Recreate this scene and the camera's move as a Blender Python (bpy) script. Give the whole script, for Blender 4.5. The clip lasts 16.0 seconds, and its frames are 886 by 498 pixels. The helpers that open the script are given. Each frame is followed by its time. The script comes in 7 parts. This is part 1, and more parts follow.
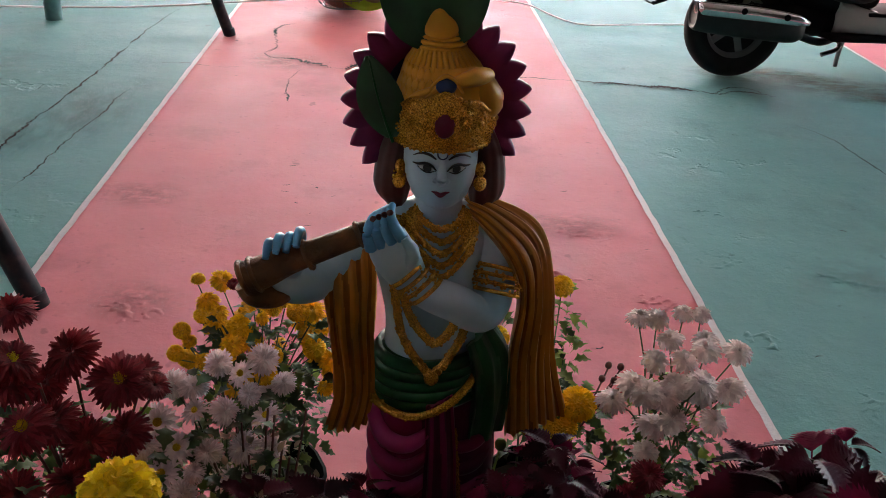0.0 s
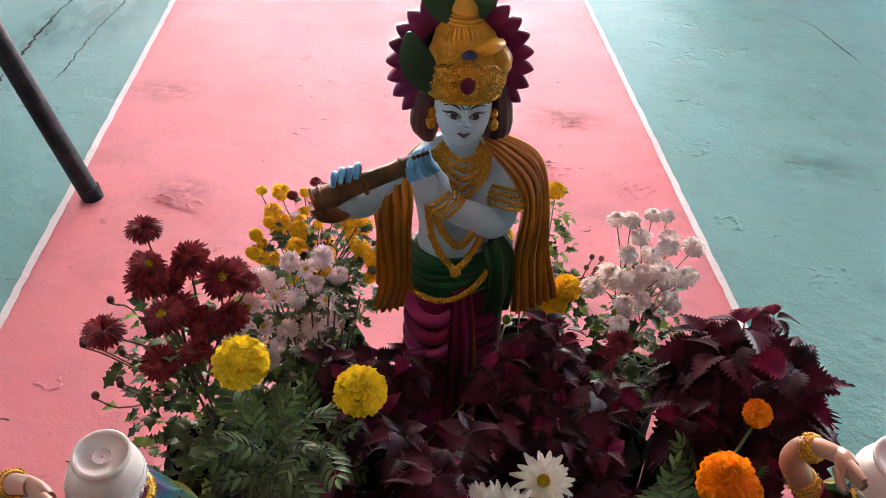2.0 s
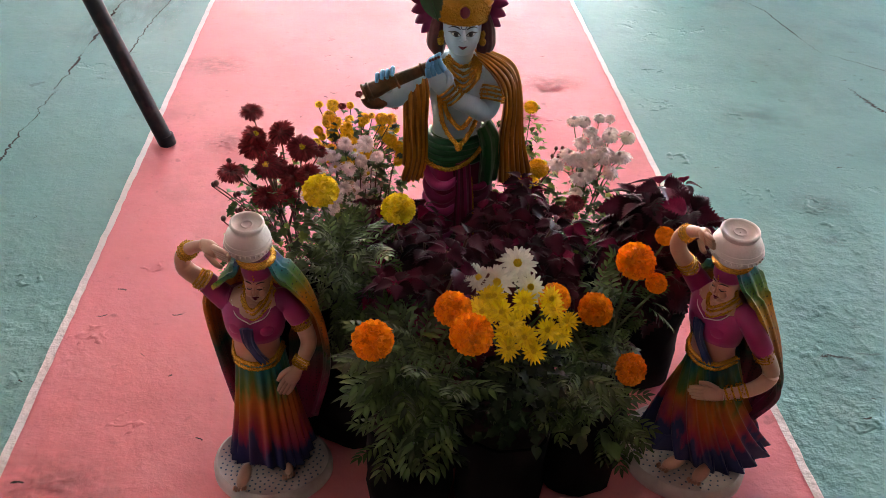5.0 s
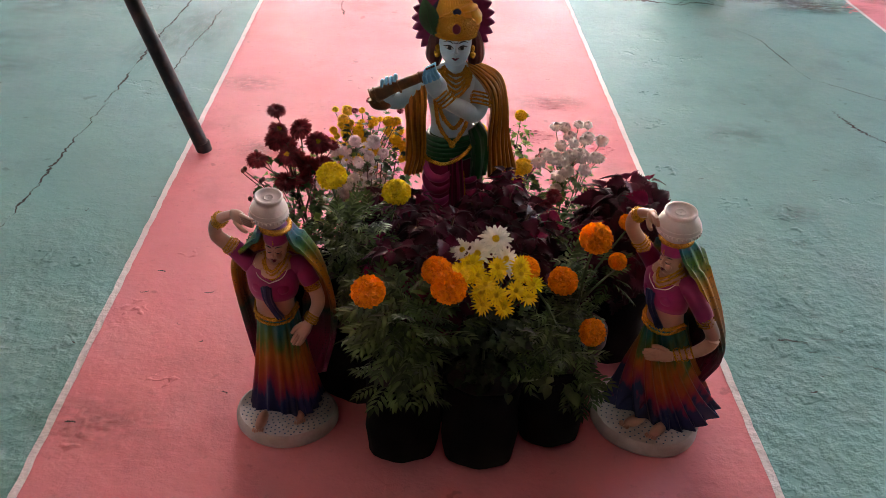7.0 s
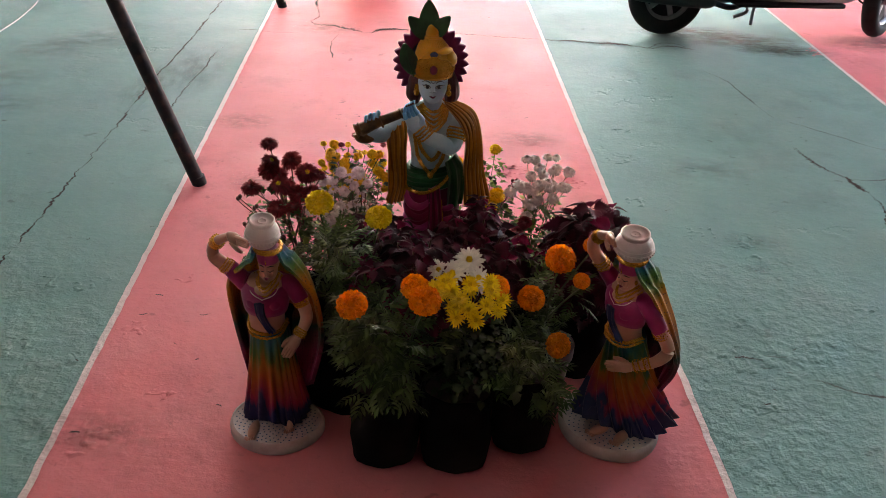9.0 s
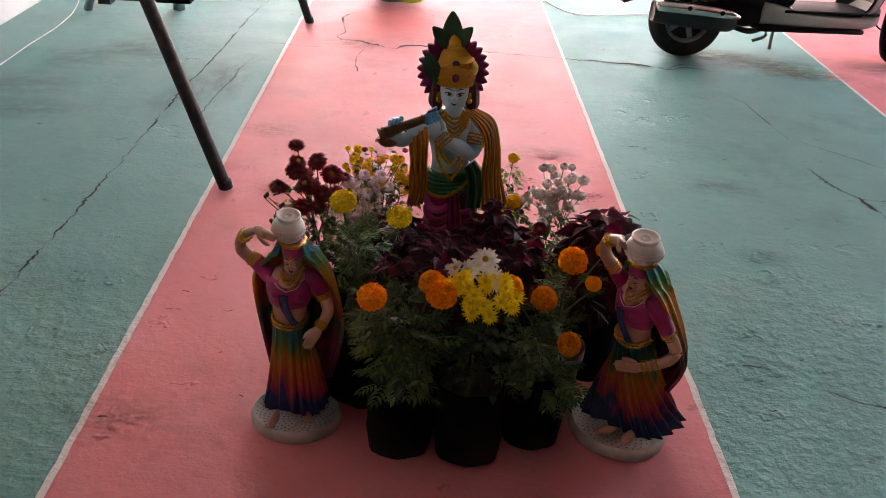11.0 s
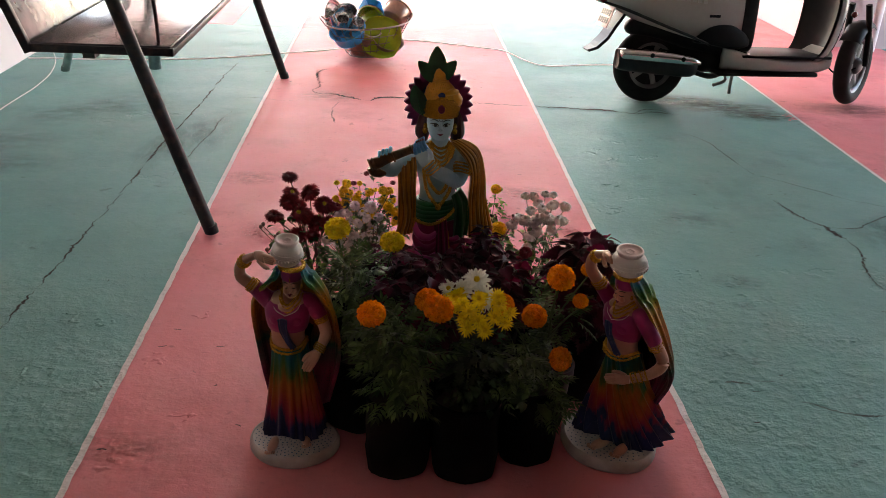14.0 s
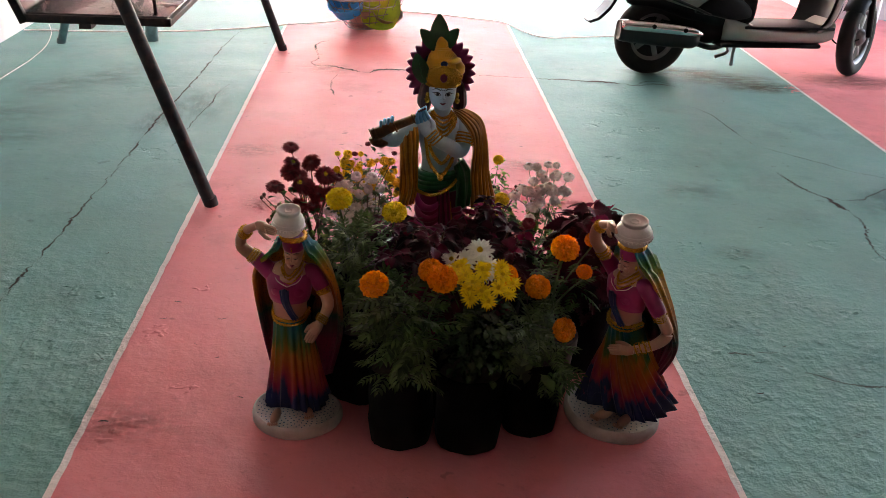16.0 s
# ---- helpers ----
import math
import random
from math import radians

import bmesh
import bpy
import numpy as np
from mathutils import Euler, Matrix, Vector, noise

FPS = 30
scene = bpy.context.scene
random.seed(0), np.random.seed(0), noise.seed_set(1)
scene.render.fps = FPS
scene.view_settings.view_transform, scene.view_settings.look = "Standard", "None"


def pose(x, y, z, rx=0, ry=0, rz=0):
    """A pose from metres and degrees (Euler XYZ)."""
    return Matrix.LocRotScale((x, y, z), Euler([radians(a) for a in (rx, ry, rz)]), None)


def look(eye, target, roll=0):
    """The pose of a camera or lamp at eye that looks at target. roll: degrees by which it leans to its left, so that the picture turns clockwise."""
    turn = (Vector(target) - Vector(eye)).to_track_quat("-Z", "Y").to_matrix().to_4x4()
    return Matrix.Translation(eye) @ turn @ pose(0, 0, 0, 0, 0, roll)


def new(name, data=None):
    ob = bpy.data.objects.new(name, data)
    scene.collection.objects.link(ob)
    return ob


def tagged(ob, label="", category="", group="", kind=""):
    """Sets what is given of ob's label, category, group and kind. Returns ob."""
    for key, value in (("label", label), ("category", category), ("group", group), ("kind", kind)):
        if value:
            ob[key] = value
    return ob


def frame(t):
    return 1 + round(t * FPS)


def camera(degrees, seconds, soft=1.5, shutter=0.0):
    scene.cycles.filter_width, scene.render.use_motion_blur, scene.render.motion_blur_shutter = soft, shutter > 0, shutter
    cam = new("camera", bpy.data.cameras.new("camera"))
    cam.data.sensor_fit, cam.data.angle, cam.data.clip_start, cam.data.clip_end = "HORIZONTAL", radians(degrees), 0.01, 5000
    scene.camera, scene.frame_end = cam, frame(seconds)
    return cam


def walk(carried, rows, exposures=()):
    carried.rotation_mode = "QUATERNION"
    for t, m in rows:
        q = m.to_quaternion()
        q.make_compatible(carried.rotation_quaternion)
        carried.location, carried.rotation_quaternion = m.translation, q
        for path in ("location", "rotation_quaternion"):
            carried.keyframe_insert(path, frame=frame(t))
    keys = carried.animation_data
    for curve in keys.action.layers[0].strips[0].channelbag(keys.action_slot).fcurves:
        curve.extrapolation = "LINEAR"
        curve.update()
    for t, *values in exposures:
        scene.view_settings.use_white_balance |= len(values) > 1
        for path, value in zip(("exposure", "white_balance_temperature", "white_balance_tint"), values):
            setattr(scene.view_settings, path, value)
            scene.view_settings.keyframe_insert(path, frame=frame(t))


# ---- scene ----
# ---- camera ----
cam = camera(53.3, 16.0, soft=0.7)
PATH = [
    (0, (0.076, -0.184, 0.989), (0.196, 1.587, 0.068), 3.9),
    (0.5, (0.074, -0.202, 1.052), (0.192, 1.518, 0.037), 4.4),
    (1, (0.067, -0.239, 1.088), (0.189, 1.431, -0.006), 4.4),
    (1.5, (0.05, -0.304, 1.134), (0.175, 1.329, -0.015), 4.1),
    (2, (0.023, -0.365, 1.166), (0.169, 1.243, -0.014), 4.1),
    (2.5, (0.016, -0.449, 1.21), (0.156, 1.157, 0.027), 4.1),
    (3, (0.054, -0.575, 1.216), (0.178, 1.025, 0.022), 4.3),
    (3.5, (0.075, -0.659, 1.242), (0.19, 0.94, 0.046), 4.1),
    (4, (0.052, -0.72, 1.244), (0.165, 0.887, 0.059), 3.5),
    (4.5, (0.009, -0.821, 1.251), (0.137, 0.793, 0.078), 3.3),
    (5, (-0.021, -0.916, 1.267), (0.119, 0.714, 0.115), 3.1),
    (7.5, (0.046, -1.242, 1.353), (0.109, 0.442, 0.275), 2.7),
    (8, (0.03, -1.283, 1.368), (0.126, 0.412, 0.31), 2.6),
    (8.5, (0.013, -1.322, 1.368), (0.115, 0.387, 0.334), 2.4),
    (9, (0.057, -1.352, 1.386), (0.151, 0.369, 0.372), 3.0),
    (11.5, (0.055, -1.466, 1.383), (0.105, 0.299, 0.443), 3.7),
    (12, (0.026, -1.499, 1.389), (0.107, 0.288, 0.493), 3.3),
    (12.5, (0.008, -1.536, 1.338), (0.124, 0.235, 0.415), 2.9),
    (13, (0.026, -1.501, 1.339), (0.132, 0.279, 0.433), 2.6),
    (13.5, (0.015, -1.498, 1.344), (0.129, 0.304, 0.483), 2.9),
    (14, (0.004, -1.545, 1.334), (0.122, 0.263, 0.488), 2.9),
    (14.5, (-0.004, -1.56, 1.331), (0.124, 0.25, 0.489), 2.9),
    (15, (-0.008, -1.568, 1.332), (0.128, 0.24, 0.486), 3.0),
    (15.5, (-0.008, -1.558, 1.328), (0.123, 0.24, 0.461), 3.0),
    (16, (-0.005, -1.534, 1.316), (0.118, 0.25, 0.42), 2.9),
]
EXPOSURES = [(0.0, 4.15, 7150, 13), (0.5, 4.88, 7200, 15), (1.0, 5.23, 7250, 16), (2.0, 5.32, 7200, 17), (3.0, 5.31, 7450, 19), (5.0, 5.23, 7700, 21), (7.5, 4.93, 8000, 23), (8.5, 4.86, 8150, 24), (9.0, 4.70, 8100, 23), (11.5, 4.60, 7900, 18), (12.0, 4.36, 7900, 17), (12.5, 4.50, 7900, 17), (13.0, 4.80, 7900, 17), (13.5, 4.28, 7950, 16), (14.0, 4.21, 8000, 15), (15.0, 4.30, 8000, 15), (16.0, 4.62, 8000, 16)]
walk(cam, [(t, look(eye, target, roll)) for t, eye, target, roll in PATH], EXPOSURES)

# ---- light ----
SUN_EL, SUN_AZ = 42.0, 20.0            # degrees up; degrees to the left of straight ahead (+y)
world = bpy.data.worlds.new("sky")
scene.world = world
world.use_nodes = True
wn = world.node_tree
sky = wn.nodes.new("ShaderNodeTexSky")
sky.sky_type, sky.sun_disc = "NISHITA", False
sky.sun_elevation, sky.sun_rotation = radians(SUN_EL), radians(-SUN_AZ)
wn.links.new(sky.outputs[0], wn.nodes["Background"].inputs[0])
wn.nodes["Background"].inputs[1].default_value = 0.12
sun = new("sun", bpy.data.lights.new("sun", "SUN"))
sun.data.energy, sun.data.angle, sun.data.color = 3.6, radians(0.5), (1.0, 0.965, 0.92)
sun_from = Vector((-math.sin(radians(SUN_AZ)) * math.cos(radians(SUN_EL)), math.cos(radians(SUN_AZ)) * math.cos(radians(SUN_EL)), math.sin(radians(SUN_EL))))
sun.matrix_world = look(sun_from * 20, (0, 0, 0))



# ---- materials ----
def material(name, color, rough=0.6, metal=0.0, vary=0.15, scale=30.0, bump=0.1, bump_scale=120.0, dirt=None, dirt_scale=4.0,
             dirt_amount=0.4, coat=0.0, island=0.0, translucent=0.0, flakes=0.0, spec=0.5):
    m = bpy.data.materials.new(name)
    m.use_nodes = True
    n, l = m.node_tree.nodes, m.node_tree.links
    b = n["Principled BSDF"]
    tc = n.new("ShaderNodeTexCoord")
    no = n.new("ShaderNodeTexNoise")
    no.inputs["Scale"].default_value, no.inputs["Detail"].default_value = scale, 6
    l.new(tc.outputs["Object"], no.inputs["Vector"])
    ramp = n.new("ShaderNodeMapRange")
    ramp.inputs[1].default_value, ramp.inputs[2].default_value = 0.3, 0.7
    ramp.inputs[3].default_value, ramp.inputs[4].default_value = 1 - vary, 1 + vary
    l.new(no.outputs["Fac"], ramp.inputs[0])
    hsv = n.new("ShaderNodeHueSaturation")
    hsv.inputs["Color"].default_value = (*color, 1)
    l.new(ramp.outputs[0], hsv.inputs["Value"])
    out = hsv.outputs[0]
    if island:
        geo = n.new("ShaderNodeNewGeometry")
        mr = n.new("ShaderNodeMapRange")
        mr.inputs[3].default_value, mr.inputs[4].default_value = 1 - island, 1 + island
        l.new(geo.outputs["Random Per Island"], mr.inputs[0])
        h2 = n.new("ShaderNodeHueSaturation")
        l.new(out, h2.inputs["Color"])
        l.new(mr.outputs[0], h2.inputs["Value"])
        out = h2.outputs[0]
    if dirt:
        d = n.new("ShaderNodeTexNoise")
        d.inputs["Scale"].default_value, d.inputs["Detail"].default_value = dirt_scale, 8
        l.new(tc.outputs["Object"], d.inputs["Vector"])
        dr = n.new("ShaderNodeMapRange")
        dr.inputs[1].default_value, dr.inputs[2].default_value, dr.inputs[4].default_value = 0.5, 0.75, dirt_amount
        l.new(d.outputs["Fac"], dr.inputs[0])
        mx = n.new("ShaderNodeMix")
        mx.data_type = "RGBA"
        l.new(dr.outputs[0], mx.inputs[0])
        l.new(out, mx.inputs[6])
        mx.inputs[7].default_value = (*dirt, 1)
        out = mx.outputs[2]
    l.new(out, b.inputs["Base Color"])
    b.inputs["Roughness"].default_value, b.inputs["Metallic"].default_value = rough, metal
    b.inputs["Coat Weight"].default_value = coat
    b.inputs["Specular IOR Level"].default_value = spec
    if bump:
        bn = n.new("ShaderNodeTexNoise")
        bn.inputs["Scale"].default_value, bn.inputs["Detail"].default_value = bump_scale, 5
        l.new(tc.outputs["Object"], bn.inputs["Vector"])
        bp = n.new("ShaderNodeBump")
        bp.inputs["Strength"].default_value, bp.inputs["Distance"].default_value = bump, 0.002
        l.new(bn.outputs["Fac"], bp.inputs["Height"])
        l.new(bp.outputs[0], b.inputs["Normal"])
    if flakes:
        vo = n.new("ShaderNodeTexVoronoi")
        vo.inputs["Scale"].default_value = flakes
        l.new(tc.outputs["Object"], vo.inputs["Vector"])
        bp = n.new("ShaderNodeBump")
        bp.inputs["Strength"].default_value, bp.inputs["Distance"].default_value = 1.0, 0.002
        l.new(vo.outputs["Color"], bp.inputs["Height"])
        l.new(bp.outputs[0], b.inputs["Normal"])
    if translucent:
        tr = n.new("ShaderNodeBsdfTranslucent")
        l.new(out, tr.inputs[0])
        ms = n.new("ShaderNodeMixShader")
        ms.inputs[0].default_value = translucent
        l.new(b.outputs[0], ms.inputs[1])
        l.new(tr.outputs[0], ms.inputs[2])
        l.new(ms.outputs[0], n["Material Output"].inputs[0])
    return m


def banded(name, stops, axis=2, lo=0.0, hi=1.0, rough=0.45, wobble=0.02, scale=25.0, streak=1.0, dots=0.0):
    """Sprayed paint that runs through several colours along one axis of the thing."""
    m = bpy.data.materials.new(name)
    m.use_nodes = True
    n, l = m.node_tree.nodes, m.node_tree.links
    b = n["Principled BSDF"]
    tc = n.new("ShaderNodeTexCoord")
    sp = n.new("ShaderNodeSeparateXYZ")
    l.new(tc.outputs["Object"], sp.inputs[0])
    no = n.new("ShaderNodeTexNoise")
    no.inputs["Scale"].default_value, no.inputs["Detail"].default_value = scale, 4
    mp = n.new("ShaderNodeMapping")
    mp.inputs["Scale"].default_value = (1, 1, streak)
    l.new(tc.outputs["Object"], mp.inputs["Vector"])
    l.new(mp.outputs[0], no.inputs["Vector"])
    ma = n.new("ShaderNodeMath")
    ma.operation = "MULTIPLY_ADD"
    l.new(no.outputs["Fac"], ma.inputs[0])
    ma.inputs[1].default_value = wobble * 2
    l.new(sp.outputs[axis], ma.inputs[2])
    mr = n.new("ShaderNodeMapRange")
    mr.inputs[1].default_value, mr.inputs[2].default_value = lo + wobble, hi + wobble
    l.new(ma.outputs[0], mr.inputs[0])
    cr = n.new("ShaderNodeValToRGB")
    while len(cr.color_ramp.elements) < len(stops):
        cr.color_ramp.elements.new(0.5)
    for e, (p, c) in zip(cr.color_ramp.elements, stops):
        e.position, e.color = p, (*c, 1)
    l.new(mr.outputs[0], cr.inputs[0])
    out = cr.outputs[0]
    if dots:
        vo, near, mx = n.new("ShaderNodeTexVoronoi"), n.new("ShaderNodeMapRange"), n.new("ShaderNodeMix")
        vo.inputs["Scale"].default_value, vo.inputs["Randomness"].default_value, mx.data_type = dots, 0.35, "RGBA"
        l.new(tc.outputs["Object"], vo.inputs["Vector"])
        for k, v in zip((1, 2, 3, 4), (0.20, 0.28, 0.75, 0.0)):
            near.inputs[k].default_value = v
        l.new(vo.outputs["Distance"], near.inputs[0])
        l.new(near.outputs[0], mx.inputs[0])
        l.new(out, mx.inputs[6])
        mx.inputs[7].default_value = (0.01, 0.02, 0.03, 1)
        out = mx.outputs[2]
    l.new(out, b.inputs["Base Color"])
    b.inputs["Roughness"].default_value, b.inputs["Specular IOR Level"].default_value = rough, 0.3
    bn = n.new("ShaderNodeTexNoise")
    bn.inputs["Scale"].default_value = 180
    l.new(tc.outputs["Object"], bn.inputs["Vector"])
    bp = n.new("ShaderNodeBump")
    bp.inputs["Strength"].default_value, bp.inputs["Distance"].default_value = 0.08, 0.002
    l.new(bn.outputs["Fac"], bp.inputs["Height"])
    l.new(bp.outputs[0], b.inputs["Normal"])
    return m


def floor_paint(name, color, worn, rugged=0.5):
    """Old brushed paint on uneven cement: blotches, rubbed patches, pits and flaking."""
    m = bpy.data.materials.new(name)
    m.use_nodes = True
    n, l = m.node_tree.nodes, m.node_tree.links
    b = n["Principled BSDF"]
    tc = n.new("ShaderNodeTexCoord")

    def noise_tex(scale, detail=6, rough=0.6):
        t = n.new("ShaderNodeTexNoise")
        t.inputs["Scale"].default_value, t.inputs["Detail"].default_value, t.inputs["Roughness"].default_value = scale, detail, rough
        l.new(tc.outputs["Object"], t.inputs["Vector"])
        return t.outputs["Fac"]

    def remap(x, a, c, lo, hi):
        r = n.new("ShaderNodeMapRange")
        for i, v in zip((1, 2, 3, 4), (a, c, lo, hi)):
            r.inputs[i].default_value = v
        l.new(x, r.inputs[0])
        return r.outputs[0]

    def blend(f, c1, c2):
        x = n.new("ShaderNodeMix")
        x.data_type = "RGBA"
        l.new(f, x.inputs[0])
        for i, c in ((6, c1), (7, c2)):
            if isinstance(c, tuple):
                x.inputs[i].default_value = (*c, 1)
            else:
                l.new(c, x.inputs[i])
        return x.outputs[2]

    h = n.new("ShaderNodeHueSaturation")
    h.inputs["Color"].default_value = (*color, 1)
    l.new(remap(noise_tex(1.7), 0.3, 0.7, 0.9, 1.1), h.inputs["Value"])
    c = h.outputs[0]
    c = blend(remap(noise_tex(0.9, 8, 0.7), 0.52, 0.72, 0.0, 0.55), c, worn)
    c = blend(remap(noise_tex(2.3, 9, 0.68), 0.54, 0.74, 0.0, 0.55), c, tuple(v * 0.55 for v in color))
    c = blend(remap(noise_tex(38, 4), 0.62, 0.7, 0.0, 0.5), c, tuple(v * 0.75 for v in color))
    c = blend(remap(noise_tex(11, 3), 0.68, 0.72, 0.0, 0.6), c, tuple(v * 0.55 for v in color))
    vo = n.new("ShaderNodeTexVoronoi")
    vo.inputs["Scale"].default_value, vo.inputs["Randomness"].default_value = 2.6, 1.0
    l.new(tc.outputs["Object"], vo.inputs["Vector"])
    pit = remap(vo.outputs["Distance"], 0.012, 0.022, 1.0, 0.0)
    c = blend(pit, c, tuple(v * 0.3 for v in color))
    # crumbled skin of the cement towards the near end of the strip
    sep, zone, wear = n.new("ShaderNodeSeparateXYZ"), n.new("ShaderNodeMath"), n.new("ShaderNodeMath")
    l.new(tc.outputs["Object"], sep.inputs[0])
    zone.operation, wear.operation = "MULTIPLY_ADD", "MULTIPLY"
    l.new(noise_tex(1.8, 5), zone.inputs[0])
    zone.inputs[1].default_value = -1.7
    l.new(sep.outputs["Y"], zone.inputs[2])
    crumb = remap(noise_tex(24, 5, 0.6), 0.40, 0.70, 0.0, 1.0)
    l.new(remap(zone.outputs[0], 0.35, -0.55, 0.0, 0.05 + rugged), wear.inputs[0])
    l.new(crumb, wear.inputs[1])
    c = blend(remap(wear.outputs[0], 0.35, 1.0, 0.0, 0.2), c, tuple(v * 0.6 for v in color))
    flake = n.new("ShaderNodeMath")
    flake.operation = "MULTIPLY"
    l.new(remap(noise_tex(1.3, 3), 0.62 - 0.06 * rugged, 0.72 - 0.06 * rugged, 0.0, 1.0), flake.inputs[0])
    l.new(remap(noise_tex(9, 4, 0.6), 0.55, 0.62, 0.0, 1.0), flake.inputs[1])
    l.new(c, b.inputs["Base Color"])
    l.new(remap(noise_tex(5), 0.3, 0.7, 0.55, 0.78), b.inputs["Roughness"])
    b.inputs["Specular IOR Level"].default_value = 0.2
    b1 = n.new("ShaderNodeBump")
    b1.inputs["Strength"].default_value, b1.inputs["Distance"].default_value = 0.12 + 0.12 * rugged, 0.005
    l.new(remap(noise_tex(17, 6, 0.68), 0.42, 0.75, 0, 1), b1.inputs["Height"])
    b3 = n.new("ShaderNodeBump")
    b3.inputs["Strength"].default_value, b3.inputs["Distance"].default_value = 0.5, 0.007
    b3.invert = True
    l.new(flake.outputs[0], b3.inputs["Height"])
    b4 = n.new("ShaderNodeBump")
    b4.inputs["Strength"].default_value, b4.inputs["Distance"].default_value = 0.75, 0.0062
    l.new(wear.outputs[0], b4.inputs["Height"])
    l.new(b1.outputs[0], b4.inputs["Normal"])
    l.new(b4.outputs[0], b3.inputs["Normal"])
    b2 = n.new("ShaderNodeBump")
    b2.inputs["Strength"].default_value, b2.inputs["Distance"].default_value = 0.12 + 0.1 * rugged, 0.002
    l.new(noise_tex(70, 6), b2.inputs["Height"])
    l.new(b3.outputs[0], b2.inputs["Normal"])
    l.new(b2.outputs[0], b.inputs["Normal"])
    return m


M = {}
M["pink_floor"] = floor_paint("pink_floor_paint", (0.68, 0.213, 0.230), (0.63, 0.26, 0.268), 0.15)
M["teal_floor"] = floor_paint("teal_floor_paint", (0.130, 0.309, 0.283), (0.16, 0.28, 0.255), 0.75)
M["white_line"] = floor_paint("white_line_paint", (0.66, 0.62, 0.60), (0.45, 0.40, 0.39))
M["crack"] = material("crack", (0.042, 0.045, 0.043), 0.9, spec=0.1)
M["wall"] = material("white_wall_paint", (0.78, 0.74, 0.76), 0.7, vary=0.05, scale=3, bump=0.15, dirt=(0.5, 0.46, 0.45), dirt_scale=2)
M["pink_wall"] = material("pinkish_wall_paint", (0.52, 0.43, 0.45), 0.7, vary=0.06, scale=3, bump=0.15, dirt=(0.4, 0.33, 0.34), dirt_scale=2)
M["inner"] = material("dull_unseen_wall", (0.15, 0.142, 0.135), 0.8, vary=0.1, scale=3)
M["roof"] = material("ceiling_paint", (0.42, 0.41, 0.40), 0.8, vary=0.05, scale=3)
M["earth"] = material("dry_ground", (0.37, 0.345, 0.31), 0.9, vary=0.25, scale=2, bump=0.3, bump_scale=30)
M["black_pipe"] = material("black_pipe_paint", (0.016, 0.016, 0.020), 0.5, spec=0.25, vary=0.3, scale=25, dirt=(0.10, 0.06, 0.045), dirt_scale=30, dirt_amount=0.5)
M["teal_pipe"] = material("teal_pipe_paint", (0.10, 0.20, 0.20), 0.5, vary=0.2)
M["seat_metal"] = material("worn_sheet_metal", (0.045, 0.045, 0.05), 0.24, vary=0.35, scale=9, bump=0.9, bump_scale=22, dirt=(0.16, 0.155, 0.165), dirt_scale=8, dirt_amount=0.6, coat=0.3)
M["rubber"] = material("tyre_rubber", (0.014, 0.014, 0.015), 0.75, spec=0.2, vary=0.3, scale=15, dirt=(0.06, 0.05, 0.04), dirt_scale=9, dirt_amount=0.3)
M["alloy"] = material("alloy", (0.20, 0.20, 0.205), 0.42, 0.6, vary=0.1)
M["chrome"] = material("chrome", (0.7, 0.7, 0.7), 0.12, 1.0, vary=0.03, bump=0.0)
M["white_plastic"] = material("pearl_white_paint", (0.36, 0.35, 0.325), 0.25, vary=0.03, bump=0.0, coat=0.6)
M["dark_plastic"] = material("dark_plastic", (0.007, 0.007, 0.008), 0.5, vary=0.2, spec=0.14)
M["grey_panel"] = material("grey_plastic", (0.020, 0.022, 0.022), 0.4, vary=0.1, spec=0.18)
M["red_lens"] = material("red_lens", (0.16, 0.012, 0.012), 0.15, vary=0.05, bump=0, coat=0.5)
M["plate"] = material("plate_white", (0.50, 0.36, 0.35), 0.4, vary=0.05)
M["ink"] = material("dark_ink", (0.03, 0.03, 0.035), 0.5, vary=0.05)
M["silver_ink"] = material("silver_badge", (0.4, 0.4, 0.4), 0.3, 0.8, vary=0.05)
M["steel"] = material("stainless_steel", (0.62, 0.62, 0.63), 0.22, 1.0, vary=0.06, scale=12, bump=0.05)
M["wire"] = material("steel_wire", (0.24, 0.22, 0.20), 0.4, 0.8, vary=0.1)
M["blue_plastic"] = material("blue_plastic", (0.015, 0.33, 0.70), 0.35, vary=0.06)
M["green_plastic"] = material("lime_plastic", (0.34, 0.50, 0.02), 0.35, vary=0.06)
M["copper"] = material("brown_metal", (0.35, 0.24, 0.2), 0.3, 0.9, vary=0.1)
M["bag"] = material("black_grow_bag", (0.005, 0.005, 0.0055), 0.75, spec=0.06, vary=0.3, scale=20, bump=0.8, bump_scale=25, dirt=(0.03, 0.025, 0.02), dirt_scale=6, dirt_amount=0.3)
M["clay"] = material("red_brown_pot", (0.045, 0.020, 0.016), 0.7, vary=0.2, bump=0.3)
M["soil"] = material("soil", (0.04, 0.028, 0.02), 0.95, vary=0.4, scale=60, bump=1.0, bump_scale=80)

